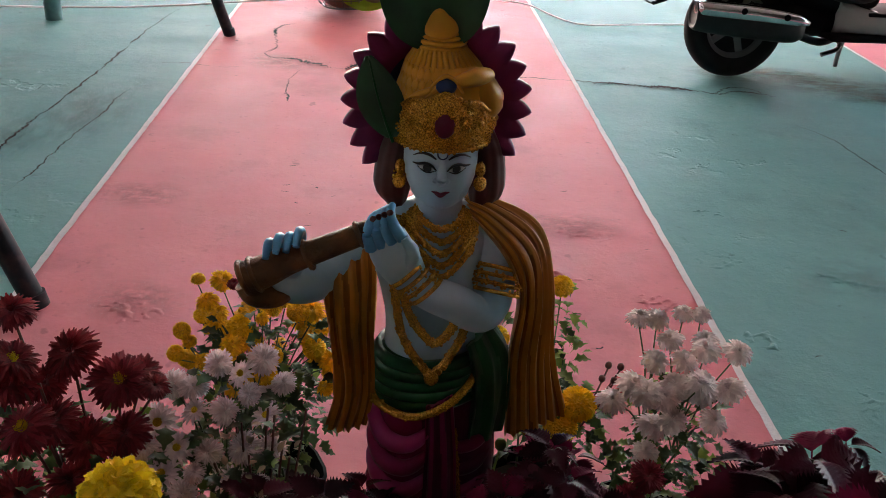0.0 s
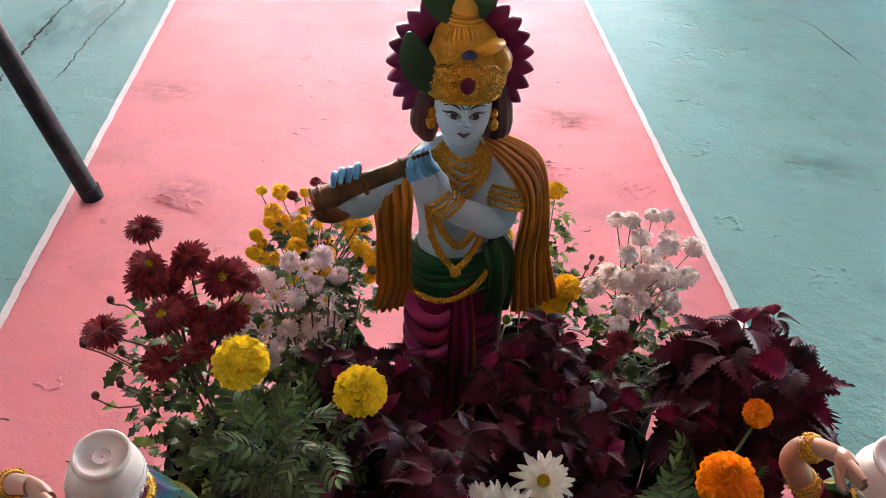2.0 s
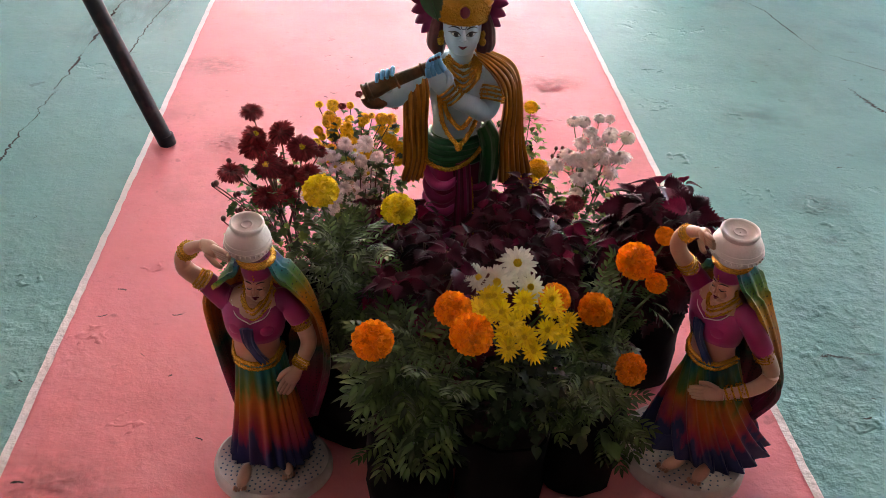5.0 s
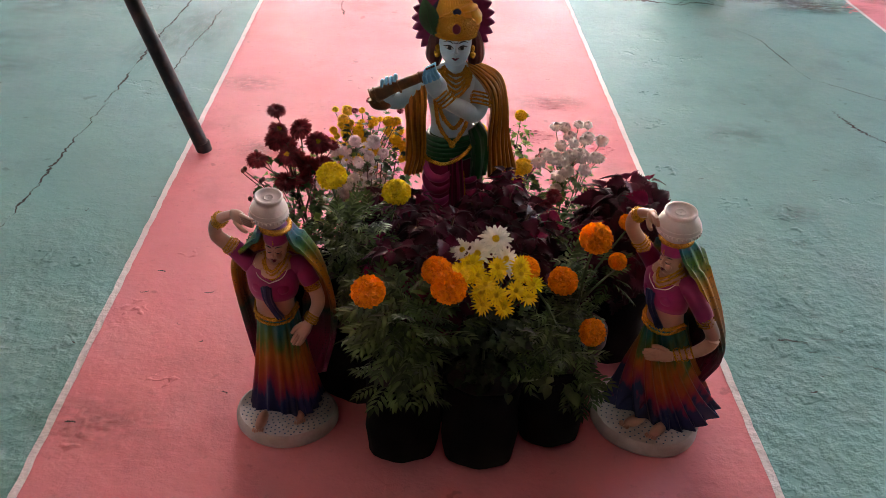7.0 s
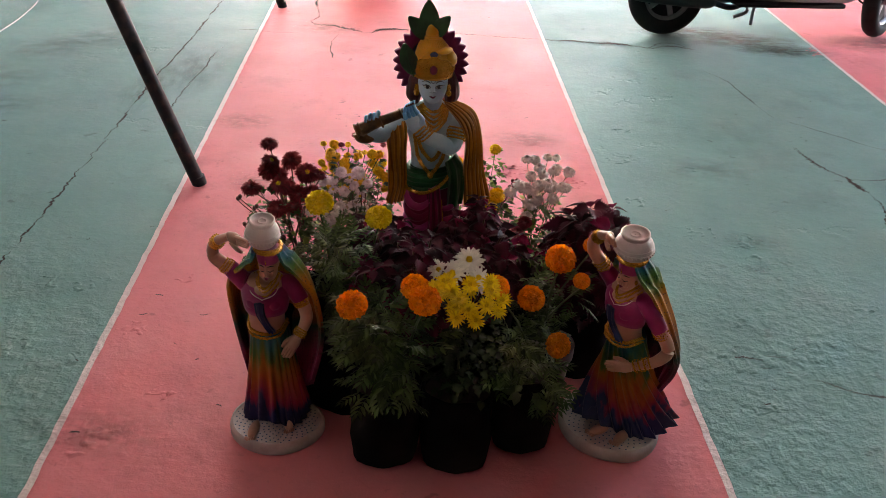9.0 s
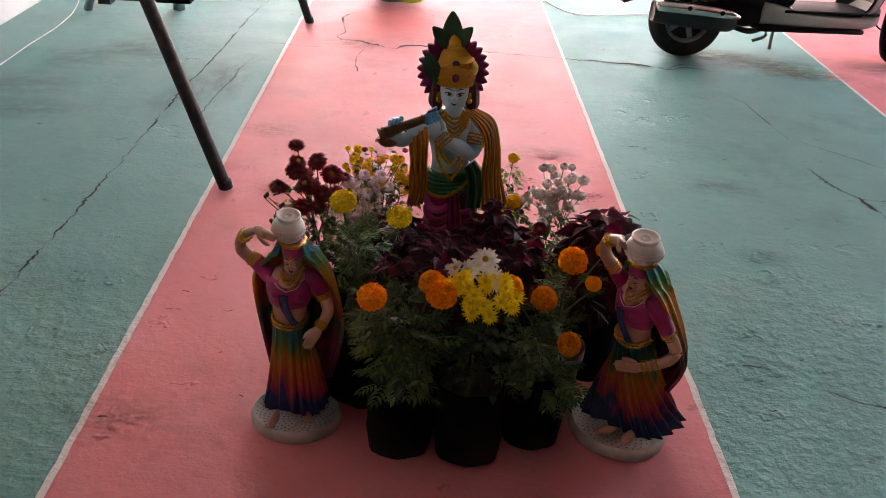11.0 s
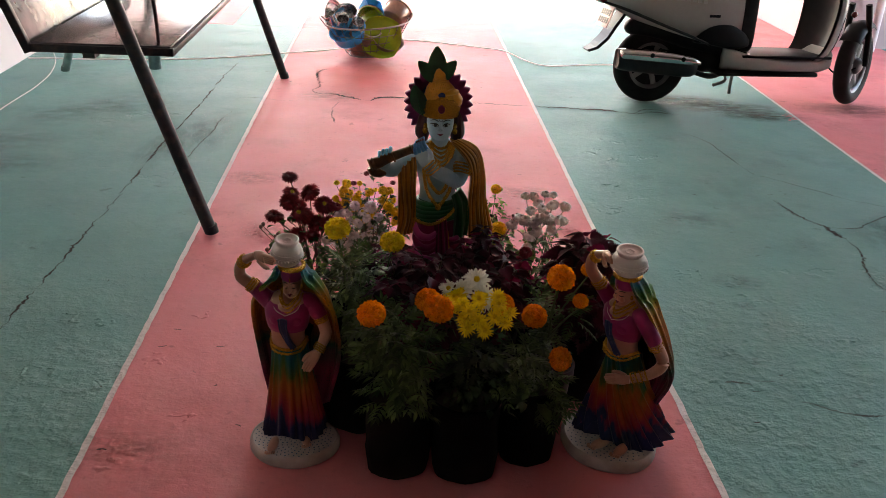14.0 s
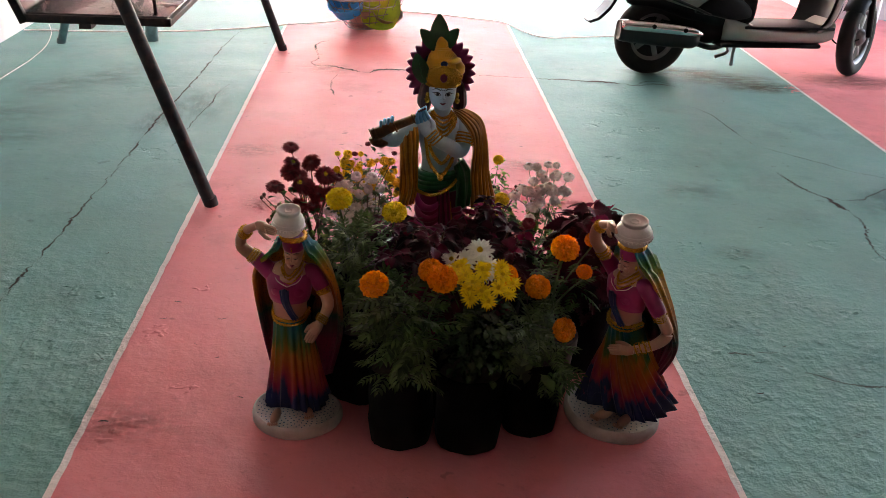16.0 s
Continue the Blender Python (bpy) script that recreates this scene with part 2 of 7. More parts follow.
# paints of the statues
M["blue_skin"] = material("pale_blue_paint", (0.46, 0.63, 0.72), 0.35, vary=0.10, scale=14, bump=0.03, dirt=(0.05, 0.28, 0.44), dirt_scale=10, dirt_amount=0.65)
M["cyan_skin"] = material("bright_blue_paint", (0.10, 0.38, 0.64), 0.3, vary=0.3, scale=30, bump=0.03)
M["gold"] = material("gold_glitter", (0.78, 0.38, 0.045), 0.24, 0.42, vary=0.80, scale=820, bump=0, flakes=1000)
M["rose_silk"] = material("rose_magenta_paint", (0.40, 0.028, 0.17), 0.35, vary=0.25, scale=14, bump=0.05)
M["halo_paint"] = material("halo_magenta_paint", (0.22, 0.022, 0.10), 0.5, vary=0.3, scale=14, bump=0.05, dirt=(0.06, 0.01, 0.07), dirt_scale=9, dirt_amount=0.6, spec=0.25)
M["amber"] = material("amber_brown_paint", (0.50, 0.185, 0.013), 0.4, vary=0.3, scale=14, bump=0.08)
M["blouse"] = material("magenta_blouse_paint", (0.29, 0.013, 0.105), 0.36, vary=0.2, scale=20, bump=0.04)
M["base_paint"] = material("dusty_white_base_paint", (0.43, 0.365, 0.34), 0.6, vary=0.15, scale=20, bump=0.2, dirt=(0.26, 0.18, 0.15), dirt_scale=16, dirt_amount=0.7)
M["pot_dot"] = material("blue_grey_dot_paint", (0.05, 0.08, 0.14), 0.5, vary=0.2)
M["mustard"] = material("mustard_paint", (0.72, 0.34, 0.022), 0.4, vary=0.2, scale=20, bump=0.08)
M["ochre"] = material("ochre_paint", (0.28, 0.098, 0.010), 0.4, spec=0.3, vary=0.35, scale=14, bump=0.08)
M["flute_brown"] = material("flute_brown_paint", (0.17, 0.062, 0.014), 0.5, vary=0.6, scale=40, bump=1.0, bump_scale=160, dirt=(0.02, 0.03, 0.015), dirt_scale=22, dirt_amount=0.8)
M["hair"] = material("maroon_brown_paint", (0.085, 0.016, 0.014), 0.4, vary=0.3, scale=40, bump=0.2)
M["green"] = material("green_paint", (0.006, 0.075, 0.024), 0.36, vary=0.3, scale=14, bump=0.05, spec=0.25)
M["leaf_green"] = material("dark_green_paint", (0.012, 0.07, 0.025), 0.35, vary=0.5, scale=30, bump=0.2)
M["magenta"] = material("magenta_paint", (0.24, 0.012, 0.080), 0.36, vary=0.25, scale=12, bump=0.05, spec=0.3)
M["plum"] = material("plum_paint", (0.10, 0.007, 0.036), 0.4, vary=0.4, scale=14, bump=0.05, spec=0.25)
M["navy"] = material("navy_paint", (0.015, 0.03, 0.10), 0.4, vary=0.4, scale=16, bump=0.05)
M["lip"] = material("lip_paint", (0.16, 0.008, 0.035), 0.3, vary=0.05, bump=0)
M["eye_white"] = material("eye_white_paint", (0.55, 0.58, 0.58), 0.4, vary=0.02, bump=0)
M["black_paint"] = material("black_paint", (0.01, 0.01, 0.012), 0.3, vary=0.05, bump=0)
M["fair_skin"] = material("fair_skin_paint", (0.44, 0.222, 0.152), 0.35, vary=0.12, scale=18, bump=0.03)
M["chalk"] = material("chalk_white_paint", (0.66, 0.58, 0.545), 0.5, vary=0.06, scale=30, bump=0.25, bump_scale=160, dirt=(0.5, 0.4, 0.36), dirt_scale=14)
TEAL, ORANGE, ROSE, NAVY = (0.006, 0.09, 0.10), (0.36, 0.10, 0.006), (0.27, 0.025, 0.05), (0.008, 0.014, 0.06)
M["skirt"] = banded("rainbow_skirt_paint", [(0.0, NAVY), (0.18, (0.008, 0.016, 0.07)), (0.27, (0.22, 0.014, 0.048)), (0.45, (0.33, 0.062, 0.010)), (0.62, (0.31, 0.105, 0.007)), (0.74, (0.06, 0.11, 0.012)), (0.88, (0.0, 0.10, 0.085)), (1.0, (0.004, 0.10, 0.13))], lo=0.045, hi=0.29, wobble=0.10, scale=42, streak=0.10)
M["veil"] = banded("rainbow_veil_paint", [(0.0, (0.16, 0.012, 0.06)), (0.12, (0.20, 0.02, 0.06)), (0.30, (0.010, 0.055, 0.030)), (0.48, (0.34, 0.09, 0.006)), (0.68, (0.50, 0.19, 0.008)), (0.80, (0.06, 0.20, 0.02)), (0.90, (0.005, 0.15, 0.20)), (0.97, (0.30, 0.016, 0.16))], lo=0.15, hi=0.51, wobble=0.03, scale=30, dots=150)


# ---- mesh helpers ----
def part(name, bm, mat, parent=None, label="", smooth=True):
    me = bpy.data.meshes.new(name)
    bm.normal_update()
    bm.to_mesh(me)
    bm.free()
    for x in (mat if isinstance(mat, (list, tuple)) else [mat]):
        me.materials.append(M[x])
    if smooth:
        me.shade_smooth()
        me.set_sharp_from_angle(angle=radians(62))
    ob = new(name, me)
    if parent:
        ob.parent = parent
    if label:
        ob["label"] = label
    return ob


def thing(name, x, y, z, label, category, group="", turn=0.0, kind=""):
    e = new(name)
    e.matrix_basis = pose(x, y, z, 0, 0, turn)
    e.empty_display_size = 0.05
    return tagged(e, label, category, group, kind)


def box(bm, x0, y0, z0, x1, y1, z1, mi=0):
    v = [bm.verts.new(p) for p in ((x0, y0, z0), (x1, y0, z0), (x1, y1, z0), (x0, y1, z0), (x0, y0, z1), (x1, y0, z1), (x1, y1, z1), (x0, y1, z1))]
    for f in ((0, 3, 2, 1), (4, 5, 6, 7), (0, 1, 5, 4), (1, 2, 6, 5), (2, 3, 7, 6), (3, 0, 4, 7)):
        bm.faces.new([v[i] for i in f]).material_index = mi


def soft_box(bm, x0, y0, z0, x1, y1, z1, r=0.005, mi=0, seg=2):
    b2 = bmesh.new()
    box(b2, x0, y0, z0, x1, y1, z1, mi)
    bmesh.ops.bevel(b2, geom=b2.edges[:], offset=r, segments=seg, profile=0.5, affect="EDGES")
    join(bm, b2)


def join(bm, other, m=None, mi=None):
    if m:
        other.transform(m)
    vm = {v: bm.verts.new(v.co) for v in other.verts}
    for f in other.faces:
        try:
            g = bm.faces.new([vm[v] for v in f.verts])
        except ValueError:
            continue
        g.material_index = f.material_index if mi is None else mi
    other.free()


def ring_mesh(bm, rings, mi=0, cap=True, closed=False):
    rows = [[bm.verts.new(p) for p in r] for r in rings]
    k = len(rows[0])
    pairs = list(zip(rows, rows[1:])) + ([(rows[-1], rows[0])] if closed else [])
    for a, b in pairs:
        for i in range(k):
            bm.faces.new((a[i], a[(i + 1) % k], b[(i + 1) % k], b[i])).material_index = mi
    if cap and not closed:
        bm.faces.new(rows[0][::-1]).material_index = mi
        bm.faces.new(rows[-1]).material_index = mi


def smooth_path(pts, n):
    """Catmull-Rom through points of any dimension."""
    p = [np.array(q, float) for q in pts]
    p = [2 * p[0] - p[1]] + p + [2 * p[-1] - p[-2]]
    out = []
    for i in range(n):
        s = i / (n - 1) * (len(p) - 3)
        k = min(int(s), len(p) - 4)
        u = s - k
        a, b, c, d = p[k:k + 4]
        out.append(0.5 * (2 * b + (c - a) * u + (2 * a - 5 * b + 4 * c - d) * u * u + (3 * b - a - 3 * c + d) * u ** 3))
    return out


def loft(bm, sections, n=24, seg=28, mi=0, ripple=0.0, count=0, grow=None, cap=True, phase=0.0):
    """Stacked ellipses; each section is (x, y, z, rx, ry). Ripples are folds that run along the height."""
    rings = []
    path = smooth_path(sections, n)
    for j, (x, y, z, rx, ry) in enumerate(path):
        amp = ripple * (grow(j / (n - 1)) if grow else 1)
        r = []
        for i in range(seg):
            a = 2 * math.pi * i / seg
            k = 1 + amp * math.sin(count * a + phase) + 0.35 * amp * math.sin((count * 2 + 1) * a + 1.3)
            r.append((x + max(rx, 0.0002) * k * math.cos(a), y + max(ry, 0.0002) * k * math.sin(a), z))
        rings.append(r)
    ring_mesh(bm, rings, mi, cap)


def tube(bm, pts, radii, n=20, seg=12, mi=0, flat=1.0, cap=True, up=(0, 0, 1)):
    """A bent limb, pipe or cord. flat squeezes the section along the up side."""
    if not isinstance(radii, (list, tuple)):
        radii = [radii] * len(pts)
    path = smooth_path([(*p, r) for p, r in zip(pts, radii)], n)
    rings = []
    for j, q in enumerate(path):
        a, b = path[max(j - 1, 0)], path[min(j + 1, n - 1)]
        t = Vector(b[:3] - a[:3]).normalized()
        u = Vector(up)
        u = u - t * u.dot(t)
        if u.length < 1e-4:
            u = Vector((1, 0, 0)) - t * t.x
        u.normalize()
        w = t.cross(u)
        rings.append([Vector(q[:3]) + (w * math.cos(2 * math.pi * i / seg) + u * flat * math.sin(2 * math.pi * i / seg)) * max(q[3], 0.0003) for i in range(seg)])
    ring_mesh(bm, rings, mi, cap)


def ball(bm, x, y, z, rx, ry, rz, mi=0, seg=16, rings=10, turn=None):
    b2 = bmesh.new()
    bmesh.ops.create_uvsphere(b2, u_segments=seg, v_segments=rings, radius=1)
    for f in b2.faces:
        f.material_index = mi
    m = Matrix.Translation((x, y, z))
    if turn:
        m = m @ pose(0, 0, 0, *turn)
    join(bm, b2, m @ Matrix.Diagonal((rx, ry, rz, 1)))


def lathe(bm, profile, seg=32, mi=0, m=None, cap=False):
    """Turn a profile of (r, z) about z."""
    b2 = bmesh.new()
    ring_mesh(b2, [[(r * math.cos(2 * math.pi * i / seg), r * math.sin(2 * math.pi * i / seg), z) for i in range(seg)] for r, z in profile], mi, cap)
    join(bm, b2, m)


def hoop(bm, c, r, thick, seg=40, mi=0, m=None, tseg=8):
    b2 = bmesh.new()
    rings = []
    for i in range(seg):
        a = 2 * math.pi * i / seg
        d = Vector((math.cos(a), math.sin(a), 0))
        rings.append([d * (r + thick * math.cos(2 * math.pi * k / tseg)) + Vector((0, 0, thick * math.sin(2 * math.pi * k / tseg))) for k in range(tseg)])
    ring_mesh(b2, rings, mi, closed=True)
    join(bm, b2, Matrix.Translation(c) @ (m or Matrix()))


# ---- ground, floor, walls ----
LINES = (-2.23, -0.70, 0.776, 2.245, 3.75)
Y0, Y1 = -4.2, 9.0


def slab(name, x0, x1, y0, y1, z0, z1, mat, label, category):
    bm = bmesh.new()
    box(bm, x0, y0, z0, x1, y1, z1)
    return tagged(part(name, bm, mat, smooth=False), label, category, kind="structure")


bm = bmesh.new()
box(bm, -300, -300, -0.06, 300, 300, -0.012)
tagged(part("ground", bm, "earth", smooth=False), "dry brown earth ground round the porch", "ground", kind="structure")
for i, paint in enumerate(("teal_floor", "pink_floor", "teal_floor", "pink_floor")):
    colour = "faded pink" if "pink" in paint else "faded teal green"
    slab("floor_%d" % (i + 1), LINES[i], LINES[i + 1], Y0, Y1, -0.05, 0.0, paint, colour + " painted cement floor strip with worn patches", "floor")
slab("floor_5", 3.75, 5.6, Y0, Y1, -0.05, 0.0, "teal_floor", "faded teal green painted cement floor strip with worn patches", "floor")
slab("floor_6", LINES[0], -1.2, 5.15, Y1, 0.0, 0.003, "pink_floor", "faded pink painted patch of cement floor", "floor")


def ribbon(pts, width, z, jitter, seed, taper=False):
    rr = random.Random(seed)
    path = smooth_path(pts, len(pts) * (26 if taper else 14))
    bm = bmesh.new()
    prev = None
    for j, q in enumerate(path):
        a, b = path[max(j - 1, 0)], path[min(j + 1, len(path) - 1)]
        t = Vector((b[0] - a[0], b[1] - a[1])).normalized()
        s = Vector((-t.y, t.x))
        w = width / 2 * (1 if not taper else (0.5 + rr.random() * 0.7) * min(1, 6 * j / len(path) + 0.2, 6 * (1 - j / len(path)) + 0.2))
        o = Vector((q[0], q[1])) + s * rr.uniform(-jitter, jitter)
        if taper:
            o += s * (noise.noise((q[0] * 7, q[1] * 7, seed)) * .009 + noise.noise((q[0] * 25, q[1] * 25, seed)) * .008)
            w *= max(.12, .75 + noise.noise((q[0] * 9, q[1] * 9, seed + 7)) * 1.3)
        pair = [bm.verts.new((*(o + s * w * (1 + rr.uniform(-0.12, 0.12))), z)), bm.verts.new((*(o - s * w * (1 + rr.uniform(-0.12, 0.12))), z))]
        if prev:
            bm.faces.new((prev[0], prev[1], pair[1], pair[0]))
        prev = pair
    bmesh.ops.recalc_face_normals(bm, faces=bm.faces)
    return bm


for i, x in enumerate(LINES[1:4]):
    bm = ribbon([(x, -4.0 + 0.43 * k) for k in range(31)], 0.017, 0.003, 0.0011, i)
    tagged(part("line_%d" % (i + 1), bm, "white_line", smooth=False), "thin white painted line between floor strips", "floor line", kind="structure")
FAR_CRACKS = [
    ([(-.827, 3.169), (-.723, 3.182), (-.598, 3.151), (-.50, 3.17)], .004),
    ([(-.445, 3.321), (-.35, 3.309), (-.269, 3.271), (-.141, 3.205), (-.081, 3.27), (.077, 3.278), (.455, 3.229)], .016),
    ([(.455, 3.229), (.769, 3.197), (.988, 3.176), (1.177, 3.164), (1.325, 3.113), (1.433, 3.158), (1.562, 3.106)], .017),
    ([(1.325, 3.113), (1.395, 3.199), (1.478, 3.208), (1.526, 3.146)], .007),
    ([(-.39, 3.899), (-.46, 3.816), (-.458, 3.677), (-.423, 3.484), (-.456, 3.38), (-.396, 3.291)], .010),
    ([(-.294, 3.164), (-.316, 3.03), (-.321, 2.924), (-.294, 2.776)], .006),
    ([(-1.22, 5.15), (-.7, 5.12), (.3, 5.14)], .008),
]
RIGHT_CRACKS = [
    ([(1.511, 2.773), (1.584, 2.63), (1.605, 2.473), (1.626, 2.335), (1.652, 2.181)], .006),
    ([(1.618, 1.865), (1.637, 1.752), (1.66, 1.663), (1.713, 1.597), (1.727, 1.525), (1.748, 1.472)], .014),
    ([(1.748, 1.472), (1.75, 1.358), (1.70, 1.212), (1.685, 1.099), (1.709, 1.015), (1.74, .90)], .011),
    ([(1.713, 1.597), (1.784, 1.573), (1.862, 1.588), (1.921, 1.638), (2.014, 1.702), (2.098, 1.756)], .007),
    ([(1.671, 2.16), (1.81, 2.047), (1.933, 1.918), (2.118, 1.794)], .004),
    ([(1.109, .385), (1.149, .367), (1.175, .354), (1.204, .334), (1.255, .324), (1.318, .325)], .007),
    ([(.935, .475), (.975, .470), (1.01, .462)], .008),
    ([(1.02, .488), (1.05, .481), (1.08, .486)], .006),
]
LEFT_CRACKS = [
    ([(-.96, 4.071), (-.999, 3.537), (-1.012, 3.037), (-1.038, 2.562), (-1.053, 2.291), (-1.056, 1.995), (-1.065, 1.748)], .008),
    ([(-1.065, 1.748), (-1.07, 1.54), (-1.079, 1.339), (-1.084, 1.221), (-1.094, 1.02), (-1.10, .867), (-1.106, .713), (-1.11, .3)], .008),
    ([(-.831, 2.919), (-.858, 2.747), (-.865, 2.561), (-.887, 2.338), (-.898, 2.092), (-.922, 1.937)], .0055),
]
CRACKS = FAR_CRACKS + RIGHT_CRACKS + LEFT_CRACKS
for i, (pts, w) in enumerate(CRACKS):
    bm = ribbon(pts, w, 0.0025, w * 0.6, 40 + i, True)
    tagged(part("crack_%d" % (i + 1), bm, "crack", smooth=False), "dark hairline crack in the painted cement floor", "floor crack", kind="structure")



def plaster_patch(x, y, r, mat, seed):
    """A rough spot where the cement skin has lifted and broken: low ridges and crumbs over the floor."""
    n = 34
    bm = bmesh.new()
    rows = []
    for j in range(n + 1):
        row = []
        for i in range(n + 1):
            u, v = i / n * 2 - 1, j / n * 2 - 1
            px, py = x + u * r * 1.25, y + v * r
            fall = max(0, 1 - (u * u + v * v)) - .9 * abs(noise.noise((px * 11 + seed, py * 11, 2)))
            ridge = 1 - abs(noise.noise((px * 26 + seed, py * 34, seed))) * 2.2
            crumb = noise.noise((px * 75, py * 90, seed * 3.1))
            h = (ridge ** 4 if ridge > 0 else 0) * .0045 + crumb * .0032 - .0012
            row.append(bm.verts.new((px, py, -.0025 + (h + .0025) * max(0, min(1, fall * 1.6)))))
        rows.append(row)
    for a, b in zip(rows, rows[1:]):
        for i in range(n):
            bm.faces.new((a[i], a[i + 1], b[i + 1], b[i]))
    return part("rough_patch_%d" % seed, bm, mat)


PATCHES = [(-.63, .13, .09), (-.94, .76, .05), (-.82, .76, .07), (-.93, .47, .07), (.97, .48, .10), (1.04, .66, .11), (1.25, .80, .13), (1.20, .95, .10),
           (1.22, .52, .12), (1.16, 1.10, .09), (1.40, .74, .10), (.95, .29, .06), (.90, 1.72, .08), (1.14, 1.62, .06), (.87, 1.36, .06), (.58, 1.85, .10),
           (.46, 1.58, .08), (-.46, 1.40, .08), (.67, 1.49, .06), (1.03, 1.15, .08), (-.55, .80, .05), (-.64, .55, .06), (1.35, .45, .12), (1.5, 3.16, .16), (1.85, 3.10, .18), (2.35, 3.12, .20), (2.6, 3.2, .14), (.95, 2.0, .05), (-.5, .30, .05)]
for i, (x, y, r) in enumerate(PATCHES):
    pink = -.70 < x < .776 or x > 2.245
    tagged(plaster_patch(x, y, r, "pink_floor" if pink else "teal_floor", i + 1), "rough broken spot in the " + ("pink" if pink else "teal") + " painted floor", "floor patch", kind="structure")


def stain_mat(name, color, strength):
    """Dirt rubbed into the floor: thickest at the middle, broken up towards its rim."""
    m = bpy.data.materials.new(name)
    m.use_nodes = True
    n, l = m.node_tree.nodes, m.node_tree.links
    tc, oi = n.new("ShaderNodeTexCoord"), n.new("ShaderNodeObjectInfo")
    ln, ad, no, mr, mr2, mu = n.new("ShaderNodeVectorMath"), n.new("ShaderNodeVectorMath"), n.new("ShaderNodeTexNoise"), n.new("ShaderNodeMapRange"), n.new("ShaderNodeMapRange"), n.new("ShaderNodeMath")
    ln.operation, ad.operation, mu.operation = "LENGTH", "MULTIPLY_ADD", "MULTIPLY"
    l.new(tc.outputs["Object"], ln.inputs[0])
    l.new(tc.outputs["Object"], ad.inputs[0])
    ad.inputs[1].default_value = (1, 1, 1)
    l.new(oi.outputs["Location"], ad.inputs[2])
    no.inputs["Scale"].default_value, no.inputs["Detail"].default_value, no.inputs["Roughness"].default_value = 2.6, 9, 0.68
    l.new(ad.outputs[0], no.inputs["Vector"])
    for x, v in ((mr, (0.15, 1.0, strength, 0.0)), (mr2, (0.38, 0.56, 0.0, 1.0))):
        for i in range(4):
            x.inputs[i + 1].default_value = v[i]
    l.new(ln.outputs["Value"], mr.inputs[0])
    l.new(no.outputs["Fac"], mr2.inputs[0])
    l.new(mr.outputs[0], mu.inputs[0])
    l.new(mr2.outputs[0], mu.inputs[1])
    tr, ms = n.new("ShaderNodeBsdfTransparent"), n.new("ShaderNodeMixShader")
    b = n["Principled BSDF"]
    b.inputs["Base Color"].default_value, b.inputs["Roughness"].default_value = (*color, 1), 0.75
    l.new(mu.outputs[0], ms.inputs[0])
    l.new(tr.outputs[0], ms.inputs[1])
    l.new(b.outputs[0], ms.inputs[2])
    l.new(ms.outputs[0], n["Material Output"].inputs[0])
    return m


M["dark_stain"] = stain_mat("dark_floor_smudge", (0.045, 0.10, 0.095), 0.30)
M["moss_stain"] = stain_mat("greenish_brown_floor_dirt", (0.036, 0.050, 0.022), 0.9)
M["brown_stain"] = stain_mat("brownish_floor_dirt", (0.20, 0.075, 0.06), 0.35)
STAINS = [("dark_stain", -1.75, 2.35, .30, .22), ("dark_stain", -1.62, 2.05, .28, .16), ("dark_stain", -1.66, 2.75, .22, .2), ("dark_stain", -1.45, 2.95, .25, .2), ("dark_stain", -.9, 2.55, .16, .4), ("dark_stain", -1.05, 2.3, .1, .35),
          ("moss_stain", 1.62, 3.42, .36, .14), ("moss_stain", 1.88, 3.28, .40, .16), ("moss_stain", 2.05, 3.13, .3, .12), ("brown_stain", 2.58, 3.30, .32, .16), ("brown_stain", 2.66, 3.32, .40, .18), ("brown_stain", 2.62, 3.38, .3, .14),
          ("dark_stain", 1.92, 1.50, .16, .20), ("dark_stain", 2.05, 1.60, .16, .16), ("dark_stain", 1.19, 1.08, .12, .07), ("dark_stain", 1.15, .91, .05, .035), ("dark_stain", 1.20, 1.62, .2, .12),
          ("brown_stain", -.58, 1.95, .14, .10), ("brown_stain", .55, 1.86, .16, .09), ("brown_stain", -.45, 1.42, .12, .10), ("brown_stain", -.60, .15, .16, .10), ("brown_stain", -.35, 3.25, .2, .14)]
for i, (mat, x, y, rx, ry) in enumerate(STAINS):
    bm = bmesh.new()
    bm.faces.new([bm.verts.new((math.cos(2 * math.pi * k / 40), math.sin(2 * math.pi * k / 40), 0)) for k in range(40)])
    ob = part("stain_%d" % (i + 1), bm, mat, smooth=False)
    ob.matrix_basis = pose(x, y, .0046 + .0002 * i) @ Matrix.Diagonal((rx, ry, 1, 1))
    ob.visible_shadow = False
    tagged(ob, "greenish dirt stain on the painted floor" if mat == "moss_stain" else "faint dark smudge on the painted floor", "floor stain", kind="structure")
